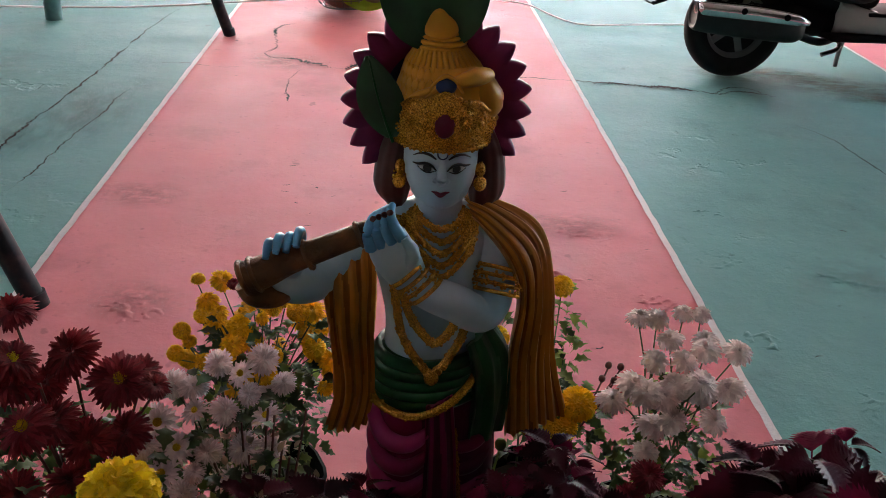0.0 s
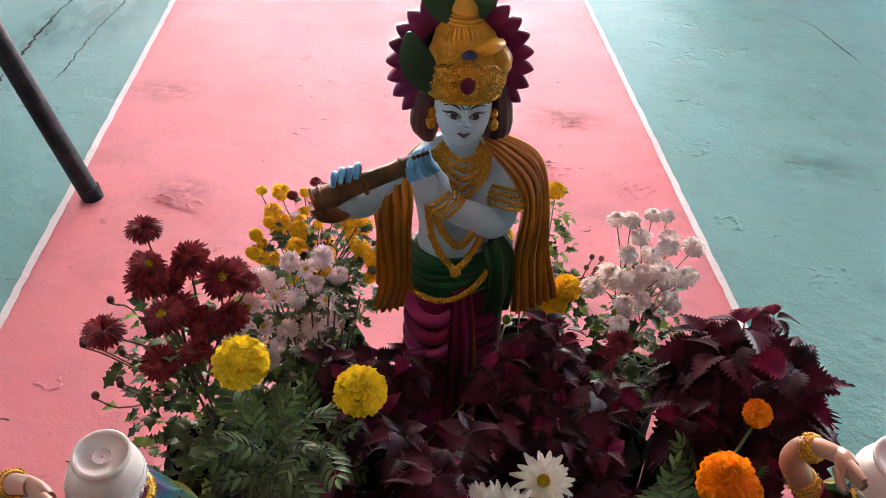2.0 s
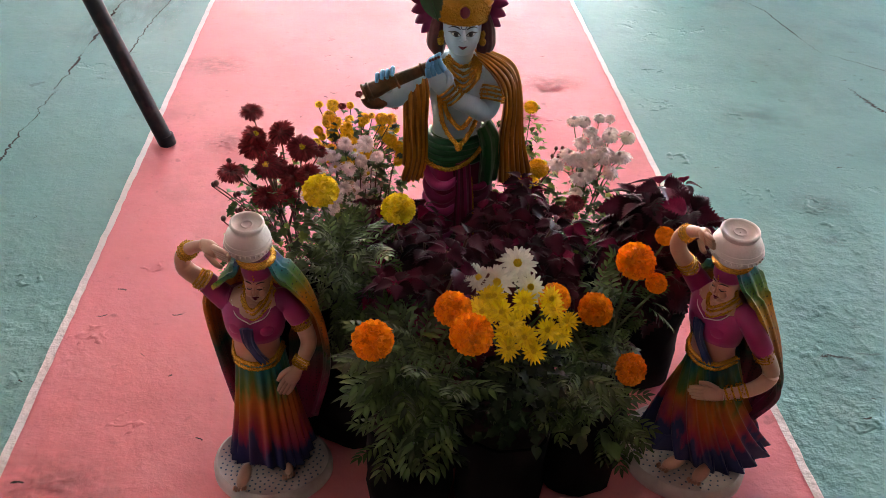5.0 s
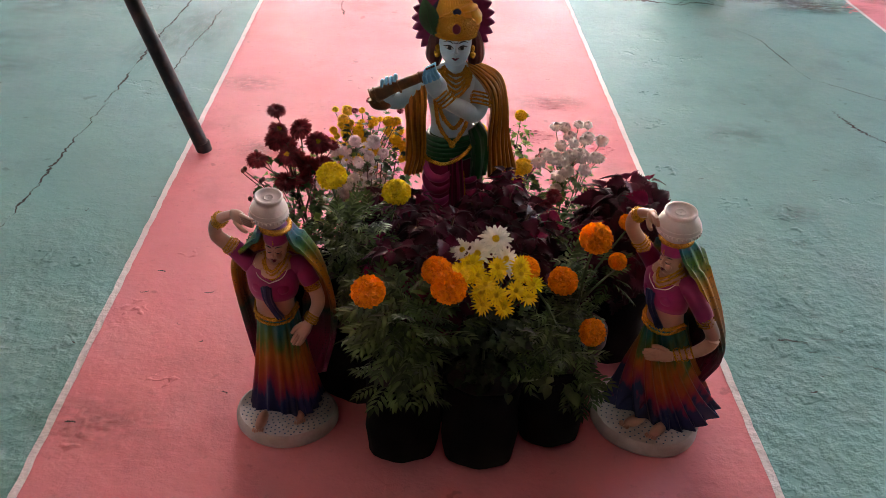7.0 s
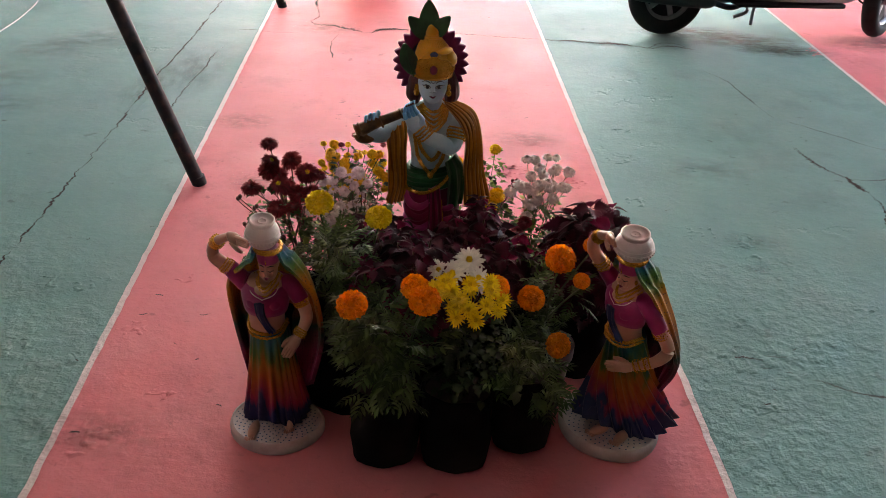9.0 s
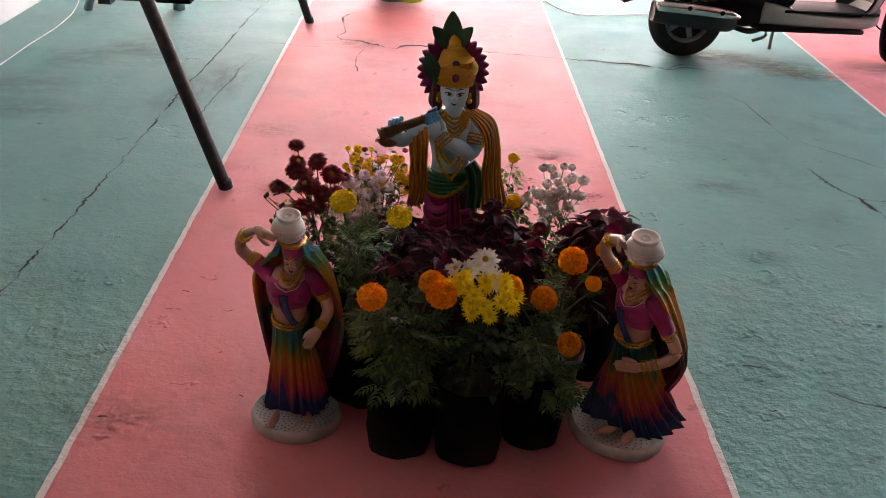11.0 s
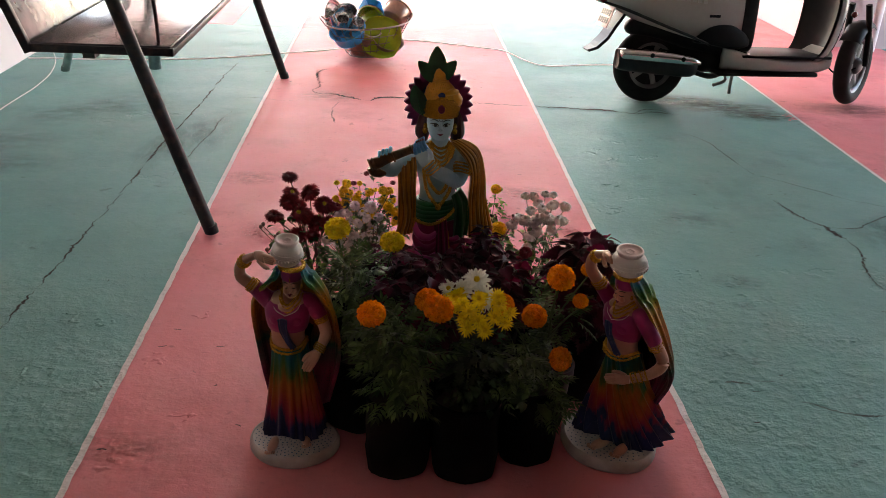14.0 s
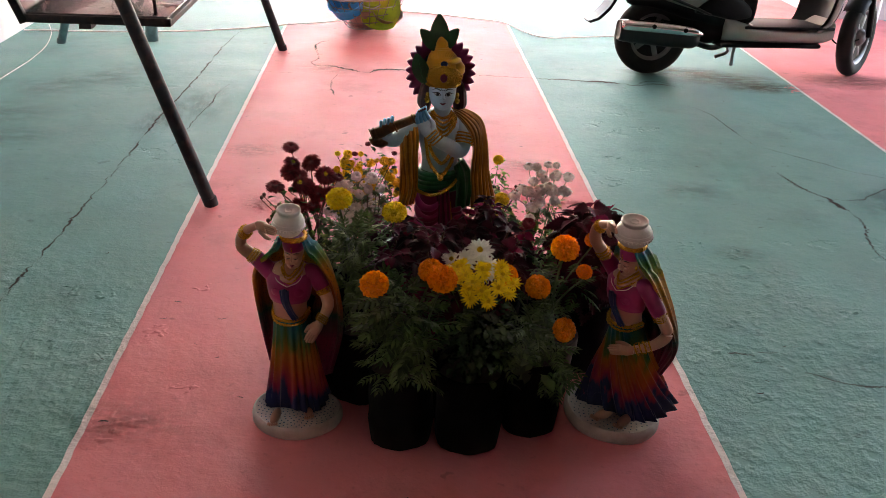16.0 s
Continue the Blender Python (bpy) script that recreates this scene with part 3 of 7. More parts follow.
FLECKS = [(-.641, .616), (-.69, .544), (-.519, .492), (-.449, .419), (.976, 1.296), (1.619, 1.931), (1.292, 1.895), (1.731, 2.873), (1.717, 2.509), (-.71, 1.09), (1.233, 2.643), (-.5, 2.07), (1.27, 2.43), (-.48, .62), (-.60, .70), (.35, 2.3), (.2, 1.9), (-.2, 2.2), (.45, 2.7), (1.5, 2.2), (1.9, 2.4), (-1.3, 1.6), (-1.25, 2.3), (-1.5, 1.9), (-.9, 1.0), (1.35, 1.3), (1.6, .9), (-.35, .25), (.05, -.10), (.5, 1.3), (-.3, 1.1), (-.154, 2.071), (-.13, 2.044), (-.073, 1.999), (-.226, 2.06), (-.202, 2.011), (-.179, 1.95), (-.144, 1.878), (-.123, 1.816), (-.189, 1.761), (-.196, 1.721), (-.265, 1.587), (.552, 2.093), (.468, 1.593), (.532, 1.585), (.403, 1.549), (.724, 1.755), (1.179, 1.068), (1.156, 1.050), (1.047, 0.755), (1.104, 0.508), (1.020, 0.428), (0.991, 0.495), (1.001, 0.339), (0.992, 0.066), (0.948, 0.283), (-0.648, 0.149), (-0.743, 0.415), (-0.621, 0.107), (1.158, 0.513), (1.211, 0.529), (1.069, 0.408)]
# chips in the floor skin: dark slivers stand in for their shadow gaps
for i, (x, y) in enumerate(FLECKS):
    a = i * 2.4
    bm = ribbon([(x, y), (x + .012 * math.cos(a), y + .005 * math.sin(a)), (x + .024 * math.cos(a + .4), y + .010 * math.sin(a + .4))], .0036, .003, .001, 200 + i, True)
    tagged(part("chip_%d" % (i + 1), bm, "crack", smooth=False), "small chip in the painted floor, its shadow gap drawn dark", "floor chip", kind="structure")

slab("wall_left", -2.45, -2.23, Y0, Y1, -0.05, 2.9, "wall", "plain white painted wall beside the porch", "wall")
# two added walls out of view; their length and dull tone limit the fill
slab("wall_back", -2.45, 5.6, Y0 - 0.2, Y0, -0.05, 2.9, "inner", "plain dull unseen wall, added to limit the light", "wall")
slab("wall_side", 5.6, 5.8, Y0, 2.8, -0.05, 2.9, "inner", "plain dull unseen wall, added to limit the light", "wall")
slab("wall_right", 3.22, 5.6, 5.15, 9.0, -0.05, 2.9, "pink_wall", "pale pinkish white wall block", "wall")
# added ceiling out of view; its front edge sets how far daylight reaches in
slab("ceiling", -2.45, 5.6, Y0 - 0.2, 9.6, 2.9, 3.05, "roof", "plain unseen ceiling slab, added to shade the porch", "ceiling")
bm = bmesh.new()
tube(bm, [(3.62, 5.05, 0), (3.62, 5.05, 2.9)], 0.03, 4, 12)
tagged(part("pillar", bm, "wall"), "slim white painted pipe pillar by the wall", "pillar", kind="structure")
bm = bmesh.new()
tube(bm, [(-1.424, 3.76, 0), (-1.424, 3.76, 2.9)], 0.036, 4, 14)
tagged(part("post", bm, "teal_pipe"), "dark teal painted pipe post standing on the floor", "post", kind="structure")


# ---- statues ----
def cloth(bm, lines, r, mi, n=18, seg=8, flat=1.0):
    """Hanging cloth as folds that lie side by side; lines are rows of points, top to bottom, one for each fold."""
    for k, pts in enumerate(lines):
        tube(bm, pts, [r * (0.85 + 0.3 * ((k * 37) % 10) / 10)] * len(pts), n, seg, mi, flat)


def between(a, b, u):
    return tuple(p + (q - p) * u for p, q in zip(a, b))


def band(bm, cx, cy, z, rx, ry, r, mi, tilt=0.0, n=40):
    pts = []
    for i in range(n + 1):
        a = 2 * math.pi * i / n
        pts.append((cx + rx * math.cos(a), cy + ry * math.sin(a), z + tilt * math.cos(a)))
    tube(bm, pts, r, n * 2, 6, mi, cap=False)


def hand(bm, wrist, tip, side, mi, nail=None, spread=0.006, size=1.0):
    """A closed hand of a palm and four fingers that bend over the side given."""
    w, t, s = Vector(wrist), Vector(tip), Vector(side)
    d = (t - w)
    across = d.cross(s).normalized()
    mid = w + d * 0.45
    ln = d.length
    tube(bm, [w, w + d * 0.3, mid, w + d * 0.62], [0.009 * size, 0.013 * size, 0.014 * size, 0.010 * size], 8, 10, mi, 0.75, up=s)
    for k in range(4):
        o = across * (k - 1.5) * spread * size
        p = [mid + o, w + d * 0.75 + o + s * 0.004, w + d * 1.0 + o + s * 0.004, w + d * 1.05 + o - s * 0.006]
        tube(bm, p, [0.0048 * size, 0.0046 * size, 0.004 * size, 0.003 * size], 9, 7, mi)
        if nail is not None:
            ball(bm, *(p[2] + s * 0.003), 0.0032 * size, 0.0032 * size, 0.0032 * size, nail, 6, 4)
    tube(bm, [w + d * 0.25, w + d * 0.45 + across * 0.014 * size, w + d * 0.75 + across * 0.015 * size], [0.006 * size, 0.0055 * size, 0.004 * size], 7, 7, mi)


def leaf_plate(bm, base, tip, width, normal, mi, thick=0.006, n=14, cup=0.15):
    b, t, nn = Vector(base), Vector(tip), Vector(normal).normalized()
    d = t - b
    s = d.cross(nn).normalized()
    rings = []
    for j in range(n):
        u = j / (n - 1)
        w = max(width / 2 * math.sin(math.pi * min(1, u * 0.93 + 0.04)) ** 0.75 * (1.15 - 0.3 * u), 0.0006)
        c = b + d * u
        row = []
        for k, (x, h) in enumerate(((-1, 0), (-0.5, 0.35), (0, 0.15), (0.5, 0.35), (1, 0), (0.5, -0.5), (-0.5, -0.5))):
            row.append(c + s * w * x + nn * (h * thick + cup * abs(x) * w * 0.6))
        rings.append(row)
    ring_mesh(bm, rings, mi)


def drape(bm, guides, mis, nu=48, nv=28, folds=6.0, amp=0.002, thick=0.006, hub=(0, 0), cap_mi=None):
    """A hanging cloth through guide lines, each from its top to its hem, with folds that run down it. hub: the body's axis, away from which it faces."""
    cols = [smooth_path(g, nv) for g in guides]
    grid = [smooth_path([c[j] for c in cols], nu) for j in range(nv)]
    norm, total = {}, 0.0
    for j in range(nv):
        for i in range(nu):
            p = Vector(grid[j][i])
            du = Vector(grid[j][min(i + 1, nu - 1)]) - Vector(grid[j][max(i - 1, 0)])
            dv = Vector(grid[min(j + 1, nv - 1)][i]) - Vector(grid[max(j - 1, 0)][i])
            norm[j, i] = du.cross(dv).normalized()
            total += norm[j, i].dot(Vector((p.x - hub[0], p.y - hub[1], 0.02)))
    side = 1 if total > 0 else -1
    front, back = [], []
    for j in range(nv):
        f, b = [], []
        for i in range(nu):
            p = Vector(grid[j][i])
            n = norm[j, i] * side
            u, v = i / (nu - 1), j / (nv - 1)
            w = math.cos(2 * math.pi * (folds * u + 0.22 * math.sin(2.6 * v + 5 * u)))
            d = amp * (0.35 + 0.65 * v) * (w - 0.35 * math.cos(4 * math.pi * folds * u + 1 + 2 * v))
            f.append(bm.verts.new(p + n * (thick / 2 + d)))
            b.append(bm.verts.new(p + n * (d - thick / 2)))
        front.append(f)
        back.append(b)
    for j in range(nv - 1):
        for i in range(nu - 1):
            # fold shading put into the colour: mis runs from crest to darker trough
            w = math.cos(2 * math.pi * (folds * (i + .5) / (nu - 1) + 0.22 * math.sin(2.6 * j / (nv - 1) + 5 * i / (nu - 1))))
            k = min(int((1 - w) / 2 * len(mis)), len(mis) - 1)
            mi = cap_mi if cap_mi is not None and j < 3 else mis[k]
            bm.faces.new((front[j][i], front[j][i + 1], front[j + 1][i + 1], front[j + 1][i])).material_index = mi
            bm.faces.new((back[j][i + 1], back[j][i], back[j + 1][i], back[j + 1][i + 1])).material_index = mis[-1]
        for i, o in ((0, 1), (nu - 1, -1)):
            bm.faces.new((front[j][i], front[j + 1][i], back[j + 1][i], back[j][i])).material_index = mis[0]
    for j in (0, nv - 1):
        for i in range(nu - 1):
            bm.faces.new((front[j][i], front[j][i + 1], back[j][i + 1], back[j][i])).material_index = mis[0]


def crust(bm, pts, r, mi, count, seed=0, flat=1.0, s0=.0009, s1=.0020):
    """Glitter grains stuck all round a cord."""
    rr = random.Random(seed)
    tube(bm, pts, r, max(24, len(pts) * 6), 8, mi, flat)
    path = smooth_path(pts, count)
    for q in path:
        d = Vector((rr.gauss(0, 1), rr.gauss(0, 1) - .6, rr.gauss(0, 1))).normalized()
        s = rr.uniform(s0, s1)
        p = Vector(q) + d * r
        ball(bm, *p, s, s, s, mi, 5, 4)


def flute_statue():
    bm = bmesh.new()
    mats = ["blue_skin", "gold", "mustard", "ochre", "hair", "green", "leaf_green", "magenta", "plum", "navy", "lip", "eye_white", "black_paint", "cyan_skin", "chalk", "flute_brown", "rose_silk", "halo_paint", "amber"]
    SK, GO, MU, OC, HA, GR, LG, MA, PL, NA, LI, EW, BL, CY, CH, BR, RS, HP, AM = range(19)
    rr = random.Random(3)
    # plinth and feet
    loft(bm, [(.01, 0, 0, .10, .08), (.01, 0, .02, .10, .08), (.01, 0, .032, .096, .076), (.01, 0, .038, .08, .06)], 10, 30, CH)
    ball(bm, -.02, -.045, .05, .014, .03, .013, SK)
    ball(bm, .035, -.04, .05, .014, .03, .013, SK, turn=(0, 0, 30))
    # wrapped legs: light swags over one leg, dark pleats over the other
    loft(bm, [(.008, 0, .045, .056, .045), (.010, 0, .15, .060, .046), (.014, 0, .28, .064, .048), (.015, 0, .36, .064, .049), (.010, 0, .43, .060, .048), (.004, 0, .468, .054, .045)], 36, 60, PL, 0.02, 9)
    loft(bm, [(-.016, -.014, .10, .030, .034), (-.016, -.016, .2, .033, .036), (-.014, -.016, .33, .036, .038), (-.014, -.012, .44, .034, .036)], 26, 28, MA, 0.015, 5)
    for k in range(8):
        z = .408 - k * .030
        tube(bm, [(-.050, .008, z + .016), (-.052, -.020, z + .008), (-.040, -.044, z - .006), (-.018, -.056, z - .006), (.002, -.054, z + .008), (.010, -.048, z + .020)], [.003, .008, .0105, .0095, .006, .002], 20, 10, RS if k % 2 == 0 else MA, .8, up=(0, -1, 0))
        tube(bm, [(.012, -.050, z + .006), (.032, -.050, z - .012), (.058, -.034, z - .012), (.075, -.002, z + .006)], [.003, .0065, .0075, .004], 16, 8, PL if k % 2 else MA)
    # plum in the pleat troughs is shade put into the colour
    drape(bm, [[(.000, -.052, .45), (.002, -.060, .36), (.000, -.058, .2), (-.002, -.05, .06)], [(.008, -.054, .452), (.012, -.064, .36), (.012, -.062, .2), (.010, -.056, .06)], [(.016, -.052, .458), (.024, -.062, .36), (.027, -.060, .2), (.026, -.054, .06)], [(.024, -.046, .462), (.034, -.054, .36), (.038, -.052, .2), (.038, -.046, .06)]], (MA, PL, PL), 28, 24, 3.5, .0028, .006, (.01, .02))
    crust(bm, [(.030, -.052, .42), (.038, -.058, .34), (.045, -.054, .25), (.046, -.048, .12)], .0022, GO, 70, 5)
    # sash wound round the hips, gold border, knot of cloth at the side
    for k in range(5):
        z = .446 + k * .0105
        band(bm, .004, 0, z, .0575 - .0014 * k, .0470 - .0010 * k, .0078, GR, tilt=.010 * (1 - k / 9))
    loft(bm, [(.006, 0, .435, .058, .046), (.004, 0, .492, .050, .041)], 6, 28, GR)
    rim = [(-.058, .004, .444), (-.050, -.036, .441), (-.018, -.059, .440), (.012, -.062, .452), (.036, -.053, .470), (.056, -.026, .490)]
    crust(bm, rim, .0040, GO, 150, 7)
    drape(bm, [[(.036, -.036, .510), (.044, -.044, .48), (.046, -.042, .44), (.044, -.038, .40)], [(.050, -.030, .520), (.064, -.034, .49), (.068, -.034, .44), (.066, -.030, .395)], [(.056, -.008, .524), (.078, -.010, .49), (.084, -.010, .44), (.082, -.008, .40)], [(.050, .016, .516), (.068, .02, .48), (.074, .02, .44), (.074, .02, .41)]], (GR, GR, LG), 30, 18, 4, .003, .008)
    # trunk, neck
    loft(bm, [(.002, 0, .470, .048, .040), (.002, 0, .515, .0455, .038), (.002, 0, .55, .051, .041), (.002, 0, .59, .061, .043), (.004, .002, .616, .062, .037), (.004, .006, .634, .046, .03), (.003, .006, .648, .022, .021)], 22, 32, SK)
    tube(bm, [(.003, .004, .615), (.002, -.006, .662)], [.026, .0205], 6, 18, SK)
    # head: round cheeks, small soft chin
    loft(bm, [(.0015, -.018, .6510, .006, .006), (.0015, -.0165, .6530, .0125, .0125), (.001, -.0135, .6570, .0188, .0195), (.001, -.0095, .6640, .0252, .0262), (.001, -.0065, .6730, .0302, .0305), (.001, -.0040, .6850, .0332, .0325), (.001, -.002, .6980, .0338, .0338), (.001, 0, .714, .0330, .035), (0, .002, .74, .024, .028)], 38, 44, SK)
    for s in (-1, 1):
        ball(bm, .001 + s * .0110, -.0165, .6715, .0160, .0150, .0165, SK, 28, 20)
    ball(bm, .0015, -.0225, .6600, .0120, .0095, .0080, SK, 18, 12)
    HEAD = [(.6530, -.0165, .0125, .0125), (.6570, -.0135, .0188, .0195), (.6640, -.0095, .0252, .0262), (.6730, -.0065, .0302, .0305), (.6850, -.0040, .0332, .0325), (.6980, -.002, .0338, .0338), (.714, 0, .0330, .035), (.74, .002, .024, .028)]

    def skin(x, z, out=0.0):
        """A point of the face at x and z, a little out of its surface."""
        for a, b in zip(HEAD, HEAD[1:]):
            if z <= b[0]:
                break
        u = (z - a[0]) / (b[0] - a[0])
        c, rx, ry = (p + (q - p) * u for p, q in zip(a[1:], b[1:]))
        return (x, c - ry * math.sqrt(max(1 - ((x - .001) / rx) ** 2, .05)) - out, z)
    tube(bm, [skin(.001, .7050, -.002), skin(.001, .6960, -.0005), skin(.001, .6860, .0036), skin(.001, .6805, .0010)], [.0026, .0032, .0046, .0030], 16, 14, SK)
    for s in (-1, 1):
        ball(bm, *skin(.001 + s * .0046, .6832, -.0002), .0036, .0034, .0028, SK, 10, 8)
        ex, ez = .001 + s * .0132, .6942
        ball(bm, *skin(ex, ez, -.0004), .0078, .0018, .0036, EW, 18, 12, turn=(0, 0, s * 24))
        ball(bm, *skin(ex - s * .0004, ez, .0008), .0044, .0012, .0036, BL, 14, 10, turn=(0, 0, s * 22))
        tube(bm, [skin(ex - s * .0085, ez - .0016, .0006), skin(ex - s * .004, ez + .0030, .0013), skin(ex + s * .002, ez + .0042, .0013), skin(ex + s * .0075, ez + .0022, .0010), skin(ex + s * .0125, ez + .0014, .0006)], [.0005, .0012, .0014, .0012, .0004], 20, 6, BL)
        tube(bm, [skin(ex - s * .0080, ez - .0018, .0006), skin(ex, ez - .0040, .0010), skin(ex + s * .0085, ez - .0004, .0006)], [.0003, .0007, .0004], 14, 5, BL)
        tube(bm, [skin(ex - s * .0078, .7030, .0005), skin(ex - s * .002, .7066, .0008), skin(ex + s * .005, .7068, .0008), skin(ex + s * .0120, .7025, .0005)], [.0007, .0013, .0011, .0004], 18, 6, BL)
        # ear ring, hair in a rolled mass beside the neck
        ball(bm, .001 + s * .0365, -.010, .6850, .0050, .0060, .0070, GO, 12, 8)
        ball(bm, .001 + s * .0370, -.012, .6720, .0062, .0060, .0075, GO, 12, 8)
        for k in range(26):
            d = Vector((rr.gauss(0, 1), rr.gauss(0, 1) - .8, rr.gauss(0, 1))).normalized()
            ball(bm, .001 + s * .0368 + d.x * .0062, -.011 + d.y * .006, .679 + d.z * .013, .0014, .0014, .0014, GO, 5, 4)
        hx = .054 if s < 0 else .058
        loft(bm, [(s * (hx - .020), .012, .720, .010, .018), (s * (hx - .014), .012, .700, .0145, .019), (s * (hx - .012), .012, .675, .0170, .020), (s * (hx - .012), .012, .655, .0165, .019), (s * (hx - .016), .012, .640, .009, .012)], 30, 44, HA, .035, 11, phase=s)
    tube(bm, [skin(-.0070, .6728, .0002), skin(-.003, .6722, .0010), skin(.001, .6714, .0010), skin(.005, .6722, .0010), skin(.0090, .6728, .0002)], [.0004, .0014, .0011, .0014, .0004], 16, 7, LI)
    tube(bm, [skin(-.0040, .6706, .0004), skin(.001, .6692, .0010), skin(.0060, .6706, .0004)], [.0004, .0016, .0004], 12, 7, LI)
    tube(bm, [skin(-.0034, .7135, .0006), skin(-.0030, .7060, .0006), skin(.001, .7035, .0006), skin(.0050, .7060, .0006), skin(.0054, .7135, .0006)], .0007, 18, 6, NA)
    ball(bm, *skin(.001, .6995, .0006), .0011, .0008, .0011, LI, 8, 6)
    ball(bm, 0, .020, .69, .036, .026, .05, HA)
    # crown: cloth body, pleated collar, rings, pointed knob
    loft(bm, [(0, .004, .714, .038, .039), (.001, .005, .730, .0430, .043), (.002, .007, .748, .0435, .042), (.001, .008, .764, .0395, .038), (-.001, .009, .780, .032, .031)], 20, 36, MU)
    for k, (z, r, h) in enumerate(((.7930, .0215, .0020), (.7975, .0210, .0024), (.8020, .0195, .0020))):
        band(bm, -.004, .009, z, r, r * .96, h, MU)
    for k in range(34):          # pleats of the collar
        a = 2 * math.pi * k / 34
        c, q = math.cos(a), math.sin(a)
        tube(bm, [(-.004 + .0205 * c, .009 + .0198 * q, .7935), (-.003 + .0255 * c, .009 + .0248 * q, .7860), (-.002 + .0310 * c, .009 + .030 * q, .7770), (-.002 + .0330 * c, .009 + .032 * q, .7725)], [.0017, .0022, .0027, .0012], 9, 7, MU)
    loft(bm, [(-.002, .009, .772, .031, .030), (-.003, .009, .784, .0262, .0255), (-.004, .009, .794, .0205, .0198), (-.004, .009, .804, .0185, .018)], 12, 40, MU)
    for k in range(30):          # bead row under the knob
        a = 2 * math.pi * k / 30
        ball(bm, -.004 + .0188 * math.cos(a), .009 + .0182 * math.sin(a), .8055, .0017, .0017, .0017, MU, 6, 5)
    loft(bm, [(-.005, .002, .803, .0140, .0140), (-.005, .002, .8065, .0158, .0158), (-.005, .002, .812, .0150, .0150), (-.006, .002, .8195, .0105, .0105), (-.006, .002, .825, .0052, .0052), (-.006, .002, .828, .001, .001)], 22, 28, MU)
    for row in range(4):         # small overlapping scales, on one side of the crown
        for k in range(7):
            a = math.pi * (1.0 + (k + .5 * (row % 2)) / 17)
            z = .774 - row * .0085
            r = .0335 + row * .0026
            leaf_plate(bm, (r * math.cos(a), .006 + r * math.sin(a) * .97, z + .006), ((r + .004) * math.cos(a), .006 + (r + .004) * math.sin(a) * .97, z - .007), .0078, (math.cos(a), math.sin(a), .3), MU, .004, 7, .0)
    # rolled cloth at the other side: a lobed shell
    rings = []
    for j in range(19):
        u = j / 18
        c = math.sin(math.pi * min(max(u, .02), .98)) ** .55
        lobe = 1 + .07 * abs(math.sin(4 * math.pi * u))
        rings.append([(.030 + .008 * math.sin(math.pi * u) + .0150 * c * lobe * math.cos(a), .000 - .006 * u + .020 * c * lobe * math.sin(a), .722 + .055 * u) for a in [2 * math.pi * i / 24 for i in range(24)]])
    ring_mesh(bm, rings, MU)
    tube(bm, [(.004, -.036, .773), (.016, -.032, .774), (.028, -.022, .775), (.038, -.010, .773)], [.003, .0065, .008, .006], 16, 12, MU)
    for j in range(4):
        tube(bm, [(-.036 + .006 * j, -.020 - .004 * j, .742 + .004 * j), (-.026 + .006 * j, -.030 - .002 * j, .758 + .003 * j), (-.012 + .005 * j, -.034, .766 + .002 * j)], [.001, .0026, .001], 10, 6, MU)
    # glitter front of the crown, with a peak and rosettes
    def diadem(a, u, lift=0.0):
        top = .745 + .018 * max(math.cos(a), 0) ** 3 + .0025 * math.cos(9 * a)
        r = .0425 + .0045 * math.sin(math.pi * u * .8) + lift
        return (r * math.sin(a), .002 - r * math.cos(a), .7125 + (top - .7125) * u)
    front = [[bm.verts.new(diadem(math.radians(-105 + 210 * i / 40), j / 8)) for i in range(41)] for j in range(9)]
    for a, b in zip(front, front[1:]):
        for i in range(40):
            bm.faces.new((a[i], a[i + 1], b[i + 1], b[i])).material_index = GO
    for i in range(420):
        s = rr.uniform(.0008, .0019)
        ball(bm, *diadem(math.radians(rr.uniform(-98, 98)), rr.random(), .0005), s, s, s, GO, 5, 4)
    for k in range(-4, 5):
        if k:
            a = math.radians(21 * k)
            q = diadem(a, .58, .001)
            for j in range(9):
                e = Vector((math.cos(.7 * j) * math.cos(a), math.cos(.7 * j) * math.sin(a), math.sin(.7 * j))) * .0065
                ball(bm, *(Vector(q) + e), .0017, .0017, .0017, GO, 6, 4)
            ball(bm, *q, .0030, .0030, .0030, GO, 8, 6)
    crust(bm, [diadem(math.radians(-100 + 20 * i), .02, .001) for i in range(11)], .0020, GO, 130, 9)
    crust(bm, [diadem(math.radians(-100 + 10 * i), 1.0, .001) for i in range(21)], .0016, GO, 150, 10)
    ball(bm, .0005, -.0450, .7370, .0090, .0040, .0110, LI, 16, 10)
    crust(bm, [(.0005 + .0108 * math.cos(.524 * i), -.0465, .7370 + .0128 * math.sin(.524 * i)) for i in range(13)], .0017, GO, 60, 11)
    ball(bm, 0, -.0380, .7700, .0090, .006, .0075, NA, 14, 10)
    tube(bm, [(-.015, -.034, .763), (-.009, -.038, .7725), (0, -.0395, .7790), (.009, -.038, .7725), (.015, -.034, .763)], [.001, .0018, .0020, .0018, .001], 18, 6, MU)
    # scalloped halo: a thick flaring ring of rounded teeth round a dark dish
    cx, cz, teeth = -.005, .739, 26
    seg = teeth * 10

    def edge(i, r, y):
        a = 2 * math.pi * i / seg + .10
        t = 1 - abs((i % 10) / 5 - 1) ** 1.25
        k = max((r - .064) / .010, 0)
        rad = r + .0110 * t * min(k, 1) - .002
        return (cx + rad * math.cos(a), y - .005 * t * min(k, 1), cz + rad * 1.05 * math.sin(a))
